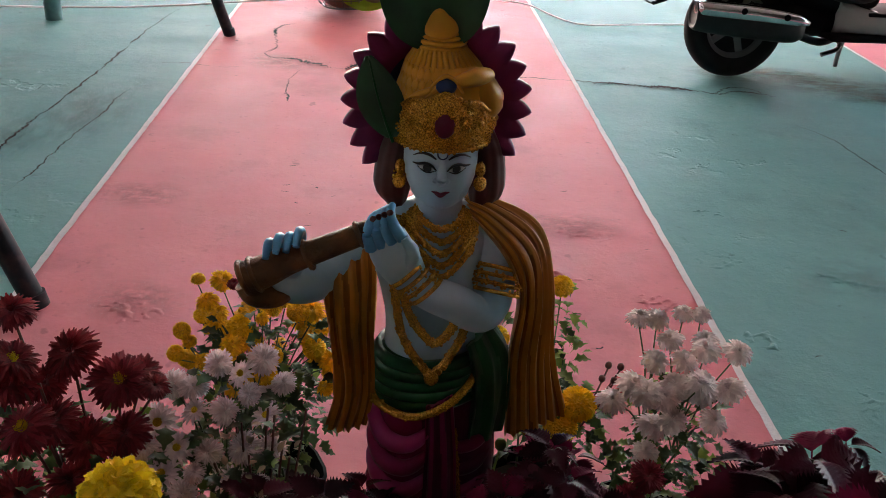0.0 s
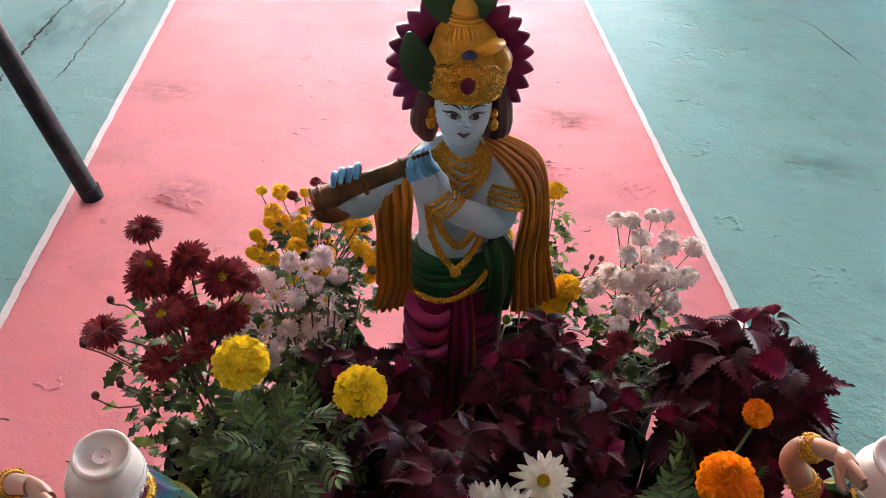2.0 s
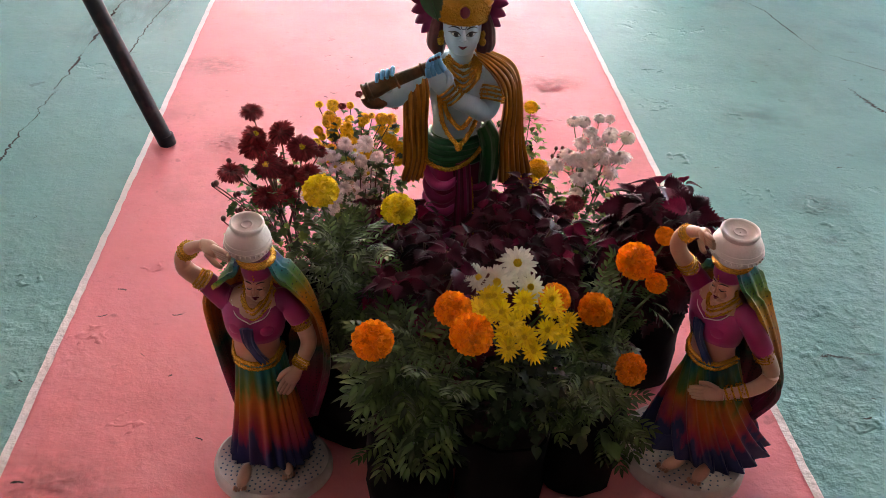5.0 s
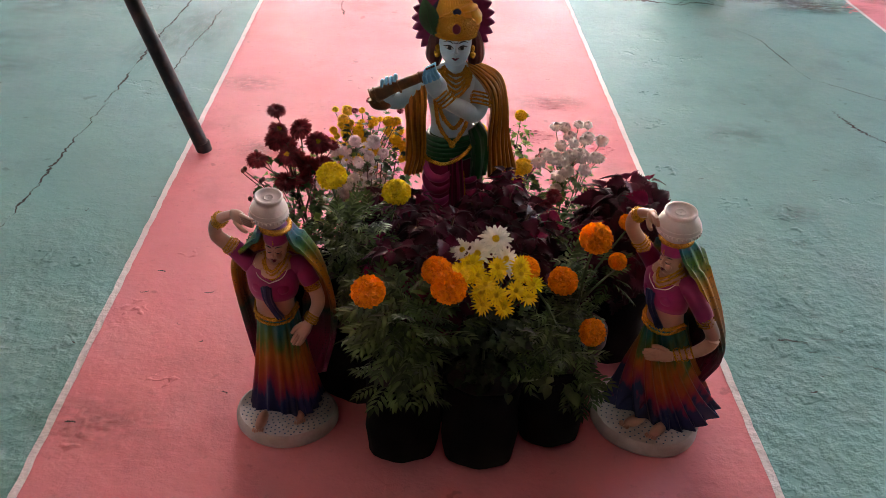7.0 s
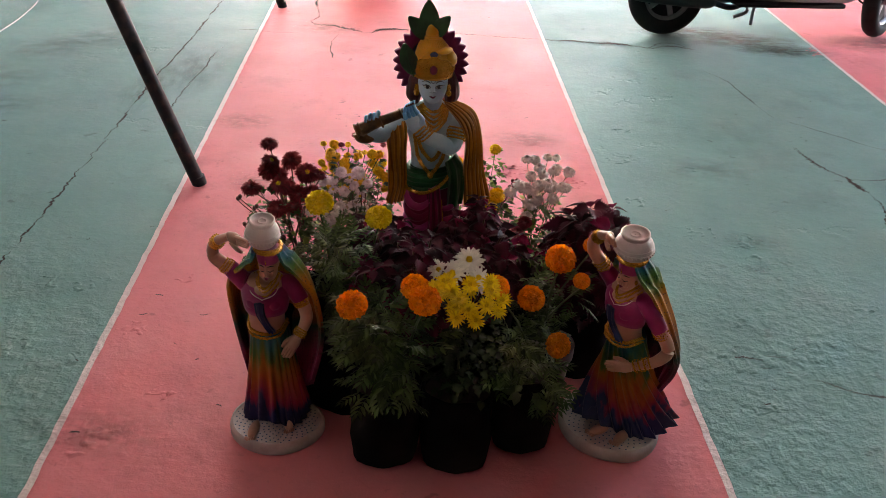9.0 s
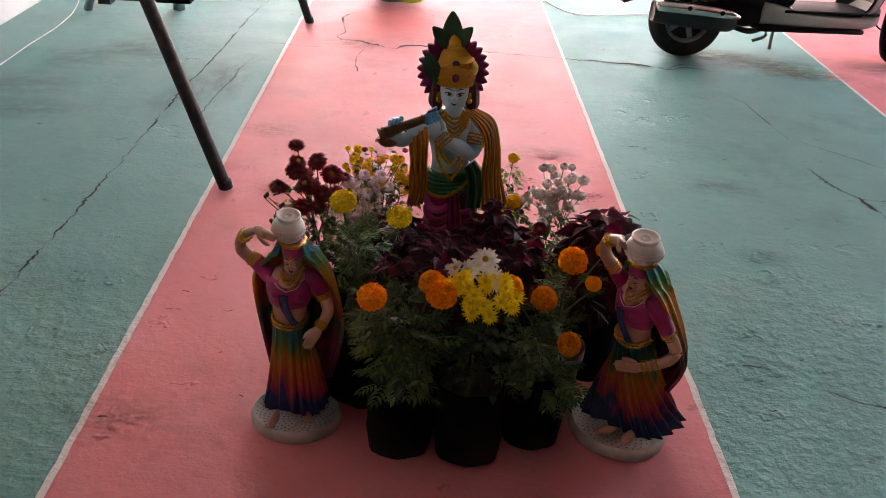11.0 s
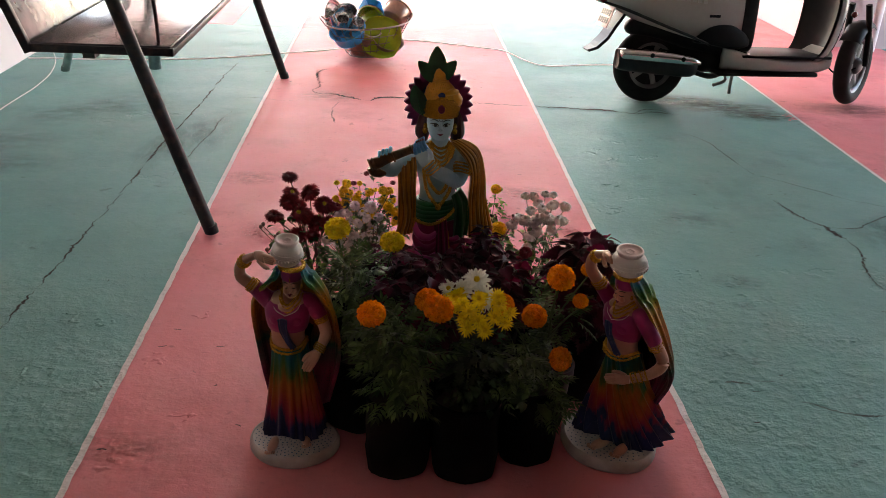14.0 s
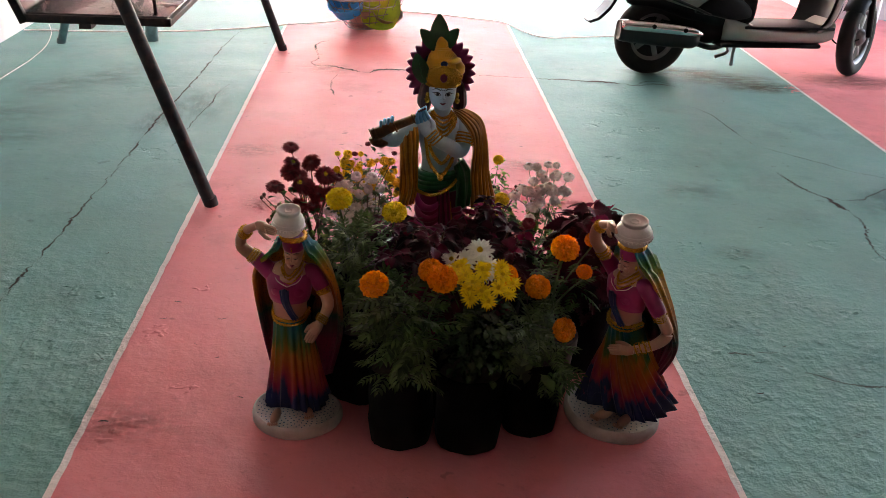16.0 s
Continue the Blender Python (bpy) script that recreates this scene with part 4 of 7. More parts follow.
    prof = [(.0005, .016, NA), (.040, .016, NA), (.050, .015, NA), (.055, .010, HP), (.060, .006, HP), (.066, .004, HP), (.0735, .004, HP), (.0765, .007, HP), (.0768, .014, PL), (.072, .020, PL), (.04, .026, PL), (.0005, .026, PL)]
    rows = [[bm.verts.new(edge(i, r, y)) for i in range(seg)] for r, y, mi in prof]
    for (a, b), p in zip(zip(rows, rows[1:]), prof[1:]):
        for i in range(seg):
            bm.faces.new((a[i], a[(i + 1) % seg], b[(i + 1) % seg], b[i])).material_index = p[2]
    # feather leaves on top and at the side
    leaf_plate(bm, (-.010, -.002, .790), (-.014, .004, .878), .046, (0, -1, .1), LG, .008)
    leaf_plate(bm, (-.008, -.001, .792), (-.058, -.002, .842), .036, (0, -1, .1), LG, .008)
    leaf_plate(bm, (-.012, -.001, .792), (.033, -.002, .846), .036, (0, -1, .1), LG, .008)
    leaf_plate(bm, (-.044, -.020, .716), (-.066, -.022, .788), .042, (-.35, -1, .2), LG, .009)
    tube(bm, [(-.043, -.026, .714), (-.056, -.030, .752), (-.065, -.026, .786)], [.0016, .0012, .0006], 10, 6, GR)
    # shawl: round the back, over one arm, over the other shoulder and down
    loft(bm, [(.004, .016, .580, .070, .028), (.006, .016, .606, .070, .030), (.004, .014, .630, .050, .024)], 8, 26, OC)
    # amber crests and darker ochre troughs: airbrushed shade carried by the paint
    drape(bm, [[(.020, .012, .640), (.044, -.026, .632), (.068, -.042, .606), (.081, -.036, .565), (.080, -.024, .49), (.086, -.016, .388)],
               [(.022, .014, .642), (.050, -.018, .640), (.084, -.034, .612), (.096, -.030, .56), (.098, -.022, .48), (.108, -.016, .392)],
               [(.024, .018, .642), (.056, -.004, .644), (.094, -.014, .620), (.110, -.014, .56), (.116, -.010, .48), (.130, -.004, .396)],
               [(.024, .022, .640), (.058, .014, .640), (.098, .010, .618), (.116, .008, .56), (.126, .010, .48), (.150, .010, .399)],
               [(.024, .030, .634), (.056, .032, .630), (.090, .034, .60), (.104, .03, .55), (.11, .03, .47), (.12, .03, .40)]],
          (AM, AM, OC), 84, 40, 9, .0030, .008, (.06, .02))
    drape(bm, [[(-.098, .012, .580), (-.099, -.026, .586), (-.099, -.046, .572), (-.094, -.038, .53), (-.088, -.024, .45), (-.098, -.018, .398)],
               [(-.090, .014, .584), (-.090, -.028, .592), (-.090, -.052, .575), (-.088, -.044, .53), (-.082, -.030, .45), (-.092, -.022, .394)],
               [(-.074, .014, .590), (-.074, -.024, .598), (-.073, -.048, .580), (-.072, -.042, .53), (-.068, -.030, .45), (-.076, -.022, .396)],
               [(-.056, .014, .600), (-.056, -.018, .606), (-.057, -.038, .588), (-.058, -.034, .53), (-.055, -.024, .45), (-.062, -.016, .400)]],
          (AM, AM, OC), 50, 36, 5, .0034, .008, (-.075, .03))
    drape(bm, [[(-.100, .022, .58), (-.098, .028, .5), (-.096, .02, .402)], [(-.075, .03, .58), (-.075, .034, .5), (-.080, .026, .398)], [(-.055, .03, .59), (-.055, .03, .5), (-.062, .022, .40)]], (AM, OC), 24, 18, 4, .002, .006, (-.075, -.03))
    # flute arm, ridged flute, clasping fingers
    tube(bm, [(-.060, -.004, .596), (-.090, -.026, .586), (-.116, -.046, .580), (-.136, -.058, .590), (-.138, -.064, .612)], [.020, .020, .0185, .0175, .013], 22, 16, SK)
    tube(bm, [(-.168, -.074, .599), (-.150, -.073, .607), (-.128, -.070, .617), (-.095, -.066, .630), (-.055, -.058, .645)], [.0150, .0148, .0122, .0108, .0102], 26, 16, BR)
    for k in (0, 1, 6, 11):
        u = k / 12
        q = between((-.168, -.074, .599), (-.060, -.059, .643), u)
        hoop(bm, q, .0155 - .0055 * u, .0026, 18, BR, pose(0, 0, 0, 0, 66, 8), 6)
    tube(bm, [(-.166, -.074, .596), (-.158, -.074, .584), (-.140, -.068, .580), (-.128, -.062, .586)], [.0125, .0125, .011, .006], 14, 10, BR)
    ball(bm, -.136, -.062, .606, .018, .014, .015, SK, 14, 10)
    for k in range(4):
        x0, z0 = -.146 + k * .0088, .609 + k * .0034 + .002 * (k % 2)
        tube(bm, [(x0, -.054, z0 + .002), (x0, -.058, z0 + .017), (x0 - .001, -.072, z0 + .024), (x0 - .002, -.084, z0 + .016)], [.0034, .0042, .0042, .0030], 12, 8, CY)
    # arm across the chest and raised hand
    tube(bm, [(.054, -.004, .618), (.058, -.022, .592), (.056, -.038, .564), (.043, -.051, .556), (.020, -.059, .572), (-.006, -.065, .586), (-.022, -.067, .602)], [.020, .0200, .0185, .0178, .0178, .0160, .0145], 34, 18, SK)
    tube(bm, [(-.018, -.066, .594), (-.030, -.069, .612), (-.040, -.070, .630), (-.046, -.069, .646)], [.0145, .0195, .0205, .0170], 16, 16, SK, .62, up=(0, -1, 0))
    for k in range(4):
        b0 = between((-.058, -.076, .634), (-.032, -.076, .646), k / 3)
        b1 = between((-.061, -.079, .650), (-.040, -.080, .660), k / 3)
        b2 = between((-.057, -.077, .664), (-.043, -.078, .671), k / 3)
        b3 = between((-.051, -.070, .667), (-.041, -.070, .674), k / 3)
        tube(bm, [b0, b1, b2, b3], [.0060, .0052, .0044, .0030], 14, 9, CY)
        ball(bm, b2[0], b2[1] - .0042, b2[2] + .001, .0030, .0018, .0030, HA, 8, 6)
    tube(bm, [(-.026, -.074, .618), (-.022, -.080, .634), (-.030, -.080, .648)], [.0070, .0065, .0042], 10, 8, SK)
    for k in range(4):
        q = between((-.008, -.0655, .588), (-.026, -.067, .606), k / 3)
        hoop(bm, q, .0168, .0022, 22, GO, pose(0, 0, 0, -12, -44, 0), 6)
    for k in range(90):
        a, u = rr.uniform(0, 6.28), rr.random()
        q = Vector(between((-.008, -.0655, .588), (-.026, -.067, .606), u)) + pose(0, 0, 0, -12, -44, 0) @ Vector((.0195 * math.cos(a), .0195 * math.sin(a), 0))
        ball(bm, *q, .0015, .0015, .0015, GO, 5, 4)
    for k in range(4):
        q = between((.060, -.024, .592), (.060, -.036, .572), k / 3)
        hoop(bm, q, .0212, .0022, 26, GO, pose(0, 0, 0, -28, 12, 0), 6)
    for k in range(130):
        a, u = rr.uniform(0, 6.28), rr.random()
        q = Vector(between((.060, -.024, .592), (.060, -.036, .572), u)) + pose(0, 0, 0, -28, 12, 0) @ Vector((.0245 * math.cos(a), .0245 * math.sin(a), 0))
        ball(bm, *q, .0016, .0016, .0016, GO, 5, 4)
    # jewels: broad collar, two garlands
    for j in range(5):
        u = j / 4
        w, z0, z1, y1 = .022 + .013 * u, .644 - .008 * u, .634 - .042 * u, -.033 - .014 * u
        crust(bm, [(.003 - w, -.004 - .012 * u, z0), (.003 - w * .72, y1 * .80, (z0 + z1) / 2), (.005, y1, z1), (.003 + w * .78, y1 * .78, (z0 + z1) / 2), (.003 + w, -.004 - .010 * u, z0)], .0029, GO, 120, 20 + j, 1.0, .0010, .0022)
    crust(bm, [(-.034, -.022, .642), (-.038, -.042, .600), (-.034, -.046, .560), (-.026, -.048, .525), (-.010, -.054, .501), (.002, -.057, .491), (.014, -.055, .502), (.028, -.048, .525), (.038, -.046, .56)], .0040, GO, 330, 31, 1.0, .001, .0022)
    crust(bm, [(-.028, -.046, .570), (-.020, -.048, .548), (-.006, -.052, .530), (.004, -.054, .524), (.016, -.051, .534), (.026, -.047, .552)], .0042, GO, 170, 32)
    ball(bm, .002, -.060, .488, .0075, .005, .0085, GO, 10, 8)
    bmesh.ops.recalc_face_normals(bm, faces=bm.faces)
    ob = part("flute_statue", bm, mats)
    ob.matrix_basis = pose(0.118, 0.57, 0)
    return tagged(ob, "painted plaster statue of a blue flute player with a scalloped halo", "statue")


def skirt(bm, waist, hem, mi, folds, seed):
    """A plaster skirt with soft swirling folds from the waist (x, y, z, rx, ry) to the hem (x, y, z, rx, ry, turn in degrees, swirl of the folds)."""
    nv, nu = 34, 220
    rings = []
    t = math.radians(hem[5])
    for j in range(nv):
        v = j / (nv - 1)
        e = v ** 1.25
        rx, ry = (waist[k] + (hem[k] - waist[k]) * e for k in (3, 4))
        x, y = (waist[k] + (hem[k] - waist[k]) * v for k in (0, 1))
        row = []
        for i in range(nu):
            a = 2 * math.pi * i / nu
            ph = folds * a + 1.9 * math.sin(2 * a + seed) + 1.1 * math.sin(3 * a + 2.1 * seed) + (folds * hem[6] + .8 * math.sin(a + seed)) * v
            ridge = (.5 + .5 * math.sin(ph)) ** 1.2
            deep = .85 + .7 * noise.noise((2.2 * math.cos(a), 2.2 * math.sin(a), seed + v * .8))
            k = 1 + (.030 + .210 * v) * (ridge - .50) * deep + .05 * v * math.sin(2 * a + seed * 1.3)
            px, py = rx * k * math.cos(a), ry * k * math.sin(a)
            c, s = math.cos(t * v), math.sin(t * v)
            z = waist[2] + (hem[2] - waist[2]) * v + .010 * v ** 3 * math.sin(3 * a + seed) + .006 * v ** 3 * (ridge - .5)
            row.append((x + px * c - py * s, y + px * s + py * c, z))
        rings.append(row)
    for dz, q in ((.001, .985), (.03, .80)):      # turned-in hem
        rings.append([(hem[0] + (p[0] - hem[0]) * q, hem[1] + (p[1] - hem[1]) * q, p[2] + dz) for p in rings[nv - 1]])
    ring_mesh(bm, rings, mi, True)


def carrier_statue(x, y, turn, spec, label, seed, tall=1.0, sway=(0, 0)):
    """A painted plaster water carrier with a white pot on the head; one arm up, one arm down. spec gives her skirt, veil, arms and base."""
    bm = bmesh.new()
    mats = ["fair_skin", "gold", "chalk", "skirt", "veil", "blouse", "black_paint", "lip", "navy", "hair", "base_paint", "pot_dot"]
    SK, GO, CH, SR, VE, MA, BL, LI, NA, HA, BP, DO = range(12)
    rr = random.Random(seed)
    bx, by, brx, bry = spec["base"]
    rings = []
    for z, k in ((0, .97), (.006, 1.0), (.020, 1.0), (.028, .975), (.031, .93), (.027, .90), (.027, .3)):
        rings.append([(bx + brx * k * math.cos(a) * (1 + .02 * math.sin(3 * a + seed)), by + bry * k * math.sin(a) * (1 + .02 * math.sin(3 * a)), z / tall) for a in [2 * math.pi * i / 64 for i in range(64)]])
    ring_mesh(bm, rings, BP)
    for i in range(230):
        a, q = i * 2.39996, math.sqrt((i + .5) / 230)
        ball(bm, bx + brx * .88 * q * math.cos(a), by + bry * .88 * q * math.sin(a), .0275 / tall, .0021, .0021, .0007, DO, 6, 4)
    skirt(bm, (.002, 0, .298, .042, .034), spec["hem"], SR, 19, seed)
    for k, (fx, fy, ft) in enumerate(spec["feet"]):
        c, s = math.cos(math.radians(ft)), math.sin(math.radians(ft))
        ball(bm, fx, fy, .040, .012, .026, .012, SK, 14, 10, turn=(8, 0, ft))
        for j in range(5):
            o = (j - 2) * .0048
            ball(bm, fx + o * c + (.028 - abs(j - 1) * .002) * s, fy + o * s - (.028 - abs(j - 1) * .002) * c, .036, .003, .0055, .0038, SK, 8, 6, turn=(0, 0, ft))
    # veil: cap over the head, cape behind
    hx, hy, hz = .019, -.032, .462
    loft(bm, [(hx, hy + .010, hz + .012, .0300, .0250), (hx, hy + .005, hz + .024, .0310, .0300), (hx, hy + .003, hz + .036, .0285, .0285), (hx - .002, hy + .001, hz + .046, .022, .022)], 14, 36, VE, .012, 9)
    loft(bm, [(hx, hy + .001, hz + .011, .0262, .0283), (hx, hy + .001, hz + .016, .0285, .0310), (hx, hy + .002, hz + .030, .0300, .0312), (hx, hy + .002, hz + .044, .0270, .0280)], 12, 36, MA, .008, 7)
    drape(bm, spec["cape"], (VE,), 72, 40, 8, .0030, .007, (.01, -.05))
    # trunk, blouse with pale neckline
    loft(bm, [(0, -.006, .290, .041, .032), (.001, -.010, .318, .039, .031), (.002, -.013, .345, .045, .033), (.004, -.016, .385, .054, .035), (.006, -.014, .410, .047, .030), (.008, -.012, .430, .024, .020)], 22, 32, SK)
    loft(bm, [(.002, -.013, .338, .0460, .0345), (.003, -.017, .355, .050, .0375), (.004, -.018, .385, .0540, .0370), (.005, -.014, .404, .054, .034), (.006, -.006, .416, .047, .027)], 18, 32, MA)
    for s in (-1, 1):
        ball(bm, .004 + s * .020, -.037, .371, .0195, .0170, .0190, MA, 18, 12)
        tube(bm, [(.006 + s * .034, -.030, .414), (.006 + s * .024, -.048, .398), (.006, -.056, .388)], [.0009, .0010, .0009], 12, 6, CH)
    ball(bm, .006, -.038, .402, .022, .016, .015, SK, 14, 10)
    drape(bm, [[(-.010, -.058, .380), (-.006, -.058, .352), (.004, -.048, .32), (.016, -.044, .296)], [(.001, -.062, .384), (.003, -.061, .352), (.011, -.051, .32), (.022, -.043, .296)], [(.011, -.059, .380), (.012, -.058, .352), (.019, -.047, .32), (.029, -.038, .298)]], (NA,), 22, 16, 2.5, .0026, .004, (0, .05))
    crust(bm, [(-.042, .002, .306), (-.032, -.034, .298), (.002, -.045, .293), (.034, -.034, .297), (.044, .002, .304)], .0036, GO, 130, seed)
    crust(bm, [(-.040, .002, .296), (-.031, -.036, .288), (.002, -.047, .283), (.036, -.036, .288), (.046, .002, .296)], .0026, GO, 90, seed + 5)
    # neck and bowed head
    tube(bm, [(.008, -.010, .42), (.014, -.022, .445)], [.0185, .0165], 6, 14, SK)
    loft(bm, [(hx, hy - .013, hz - .031, .006, .006), (hx, hy - .011, hz - .0285, .0125, .012), (hx, hy - .007, hz - .020, .0195, .0195), (hx, hy - .003, hz - .008, .0235, .0245), (hx, hy, hz + .006, .0255, .0275), (hx, hy + .002, hz + .018, .0255, .028), (hx, hy + .004, hz + .034, .020, .022)], 26, 30, SK)
    tube(bm, [(hx, hy - .0275, hz + .004), (hx, hy - .0310, hz - .004), (hx, hy - .0335, hz - .009), (hx, hy - .030, hz - .0115)], [.002, .0026, .0036, .002], 10, 9, SK)
    for s in (-1, 1):
        ball(bm, hx + s * .0105, hy - .0225, hz - .012, .0085, .0065, .0080, SK, 12, 8)
        ball(bm, hx + s * .0105, hy - .0255, hz - .0002, .0060, .0025, .0026, SK, 12, 8, turn=(0, 0, s * 20))
        tube(bm, [(hx + s * .0045, hy - .0280, hz - .0012), (hx + s * .0105, hy - .0275, hz - .0028), (hx + s * .0170, hy - .0225, hz - .0008)], [.0004, .0011, .0005], 12, 6, BL)
        tube(bm, [(hx + s * .0040, hy - .0282, hz + .0075), (hx + s * .0110, hy - .0272, hz + .0105), (hx + s * .0190, hy - .0205, hz + .0080)], [.0005, .0010, .0004], 12, 6, BL)
        ball(bm, hx + s * .0255, hy - .004, hz - .006, .0032, .004, .0060, GO, 10, 8)
    tube(bm, [(hx - .0065, hy - .0265, hz - .0185), (hx - .002, hy - .0290, hz - .0180), (hx, hy - .0290, hz - .0188), (hx + .002, hy - .0290, hz - .0180), (hx + .0065, hy - .0265, hz - .0185)], [.0004, .0016, .0014, .0016, .0004], 12, 6, LI)
    tube(bm, [(hx - .004, hy - .0275, hz - .0208), (hx, hy - .0288, hz - .0215), (hx + .004, hy - .0275, hz - .0208)], [.0004, .0014, .0004], 10, 6, LI)
    ball(bm, hx, hy - .0285, hz + .0125, .0018, .001, .0018, LI, 8, 6)
    crust(bm, [(hx, hy - .0275, hz + .024), (hx, hy - .0292, hz + .017)], .0014, GO, 14, seed)
    crust(bm, [(hx + .031 * math.cos(.39 * i), hy + .031 * math.sin(.39 * i), .5045) for i in range(17)], .0058, GO, 220, seed + 1)
    # necklaces
    for r, w, z0, z1 in ((.0022, .021, .436, .413), (.0020, .025, .431, .405), (.0016, .031, .426, .394)):
        crust(bm, [(.010 - w, -.012, z0), (.010 - w * .7, -.040, (z0 + z1) / 2), (.010, -.052, z1), (.010 + w * .7, -.040, (z0 + z1) / 2), (.010 + w, -.012, z0)], r, GO, 80, seed + 2)
    # pot with a row of raised dots
    pm = Matrix.Translation((.018 + spec["pot_shift"], -.034, .508)) @ pose(0, 0, 0, 4, 3, 0) @ Matrix.Diagonal((spec["pot"], spec["pot"], .96, 1))
    lathe(bm, [(.002, 0), (.024, 0), (.034, .006), (.0420, .019), (.0430, .032), (.0385, .045), (.0315, .052), (.0285, .0545), (.0295, .058), (.0320, .0620), (.0315, .0648), (.0285, .0660), (.0255, .0640), (.0235, .0605), (.012, .0595), (.010, .0612), (.008, .0595), (.001, .0595)], 40, CH, pm)
    for k in range(3):
        b2 = bmesh.new()
        band(b2, 0, 0, .028 + k * .0085, .0431 - .0018 * k * k, .0431 - .0018 * k * k, .0010, CH)
        join(bm, b2, pm)
    for k in range(30):
        a = 2 * math.pi * k / 30
        ball(bm, *(pm @ Vector((.0428 * math.cos(a), .0428 * math.sin(a), .0235))), .0022, .0022, .0026, CH, 6, 4)
    # raised arm
    up = spec["raised"]
    tube(bm, [(-.046, -.012, .405)] + up, [.0165, .0150, .0138, .0122, .0098, .0085], 32, 16, SK)
    ball(bm, *up[1], .0142, .0142, .0142, SK, 16, 12)
    tube(bm, [(-.036, -.012, .402), (-.046, -.012, .405), up[0], between(up[0], up[1], .06)], [.0215, .0200, .0180, .0165], 14, 16, MA)
    ball(bm, -.042, -.012, .402, .0215, .0215, .0200, MA, 16, 12)
    def cuff(a, b, r, grains):
        d = (Vector(b) - Vector(a)).normalized()
        m = d.to_track_quat("Z", "Y").to_matrix().to_4x4()
        for k in range(4):
            hoop(bm, between(a, b, k / 3), r - .0008, .0019, 22, GO, m, 6)
        for k in range(grains):
            t = rr.uniform(0, 6.28)
            q = Vector(between(a, b, rr.random())) + m @ Vector(((r + .0022) * math.cos(t), (r + .0022) * math.sin(t), 0))
            ball(bm, *q, .0014, .0014, .0014, GO, 5, 4)
    cuff(between(up[0], up[1], .05), between(up[0], up[1], .45), .0150, 70)
    cuff(between(up[2], up[3], .25), between(up[2], up[3], .85), .0124, 70)
    wrist, tip = Vector(up[4]), Vector(spec["raised_tip"])
    d = tip - wrist
    tube(bm, [wrist - d * .05, wrist + d * .25, wrist + d * .5], [.0095, .0135, .0115], 10, 12, SK, .6, up=(0, -1, .2))
    for k in range(4):
        o = Vector((0, -.002, .0052)) * (1.5 - k)
        tube(bm, [wrist + d * .40 + o, wrist + d * .72 + o * 1.15, wrist + d * (1.02 - .05 * abs(k - 1)) + o * 1.1], [.0048, .0044, .0030], 10, 8, SK)
    tube(bm, [wrist + d * .15 + Vector((0, -.006, -.008)), wrist + d * .45 + Vector((0, -.008, -.016)), wrist + d * .7 + Vector((0, -.008, -.018))], [.0055, .0050, .0034], 9, 8, SK)
    # lowered arm
    lo = spec["lowered"]
    tube(bm, [(.056, -.012, .404)] + lo, [.0165, .0150, .0138, .0120, .0090], 28, 16, SK)
    tube(bm, [(.046, -.012, .404), (.056, -.012, .404), lo[0], between(lo[0], lo[1], .12)], [.0215, .0200, .0180, .0165], 14, 16, MA)
    ball(bm, .050, -.012, .402, .0215, .0215, .0200, MA, 16, 12)
    cuff(between(lo[0], lo[1], .1), between(lo[0], lo[1], .4), .0150, 60)
    cuff(between(lo[2], lo[3], .25), between(lo[2], lo[3], .9), .0118, 70)
    w, t2 = Vector(lo[3]), Vector(spec["lowered_tip"])
    d = t2 - w
    tube(bm, [w, w + d * .3, w + d * .55], [.0095, .0130, .0110], 10, 12, SK, .6, up=(0, -1, .3))
    side = d.cross(Vector((0, -1, .3))).normalized()
    for k in range(4):
        o = side * .0052 * (1.5 - k)
        tube(bm, [w + d * .45 + o, w + d * .75 + o * 1.1, w + d * (1.03 - .05 * abs(k - 1)) + o], [.0047, .0043, .0028], 10, 8, SK)
    tube(bm, [w + d * .15 + side * .008, w + d * .45 + side * .016, w + d * .7 + side * .017], [.0052, .0048, .0032], 9, 8, SK)
    bmesh.ops.recalc_face_normals(bm, faces=bm.faces)
    for v in bm.verts:
        k = max(0, min(1, (v.co.z - .420) / .020))
        if v.co.z < .5135 and abs(v.co.x - hx) < .045 and v.co.y < .03:
            v.co.x += (hx - v.co.x) * .14 * k
            v.co.y += (hy - v.co.y) * .10 * k
        v.co.x *= spec["slim"]
        v.co.x += sway[0] * max(v.co.z - .03, 0)
        v.co.y += sway[1] * max(v.co.z - .03, 0)
        v.co.z *= tall
    ob = part("carrier_statue", bm, mats)
    ob.matrix_basis = pose(x, y, 0, 0, 0, turn)
    return tagged(ob, label, "statue", "water carrier statues")


flute_statue()
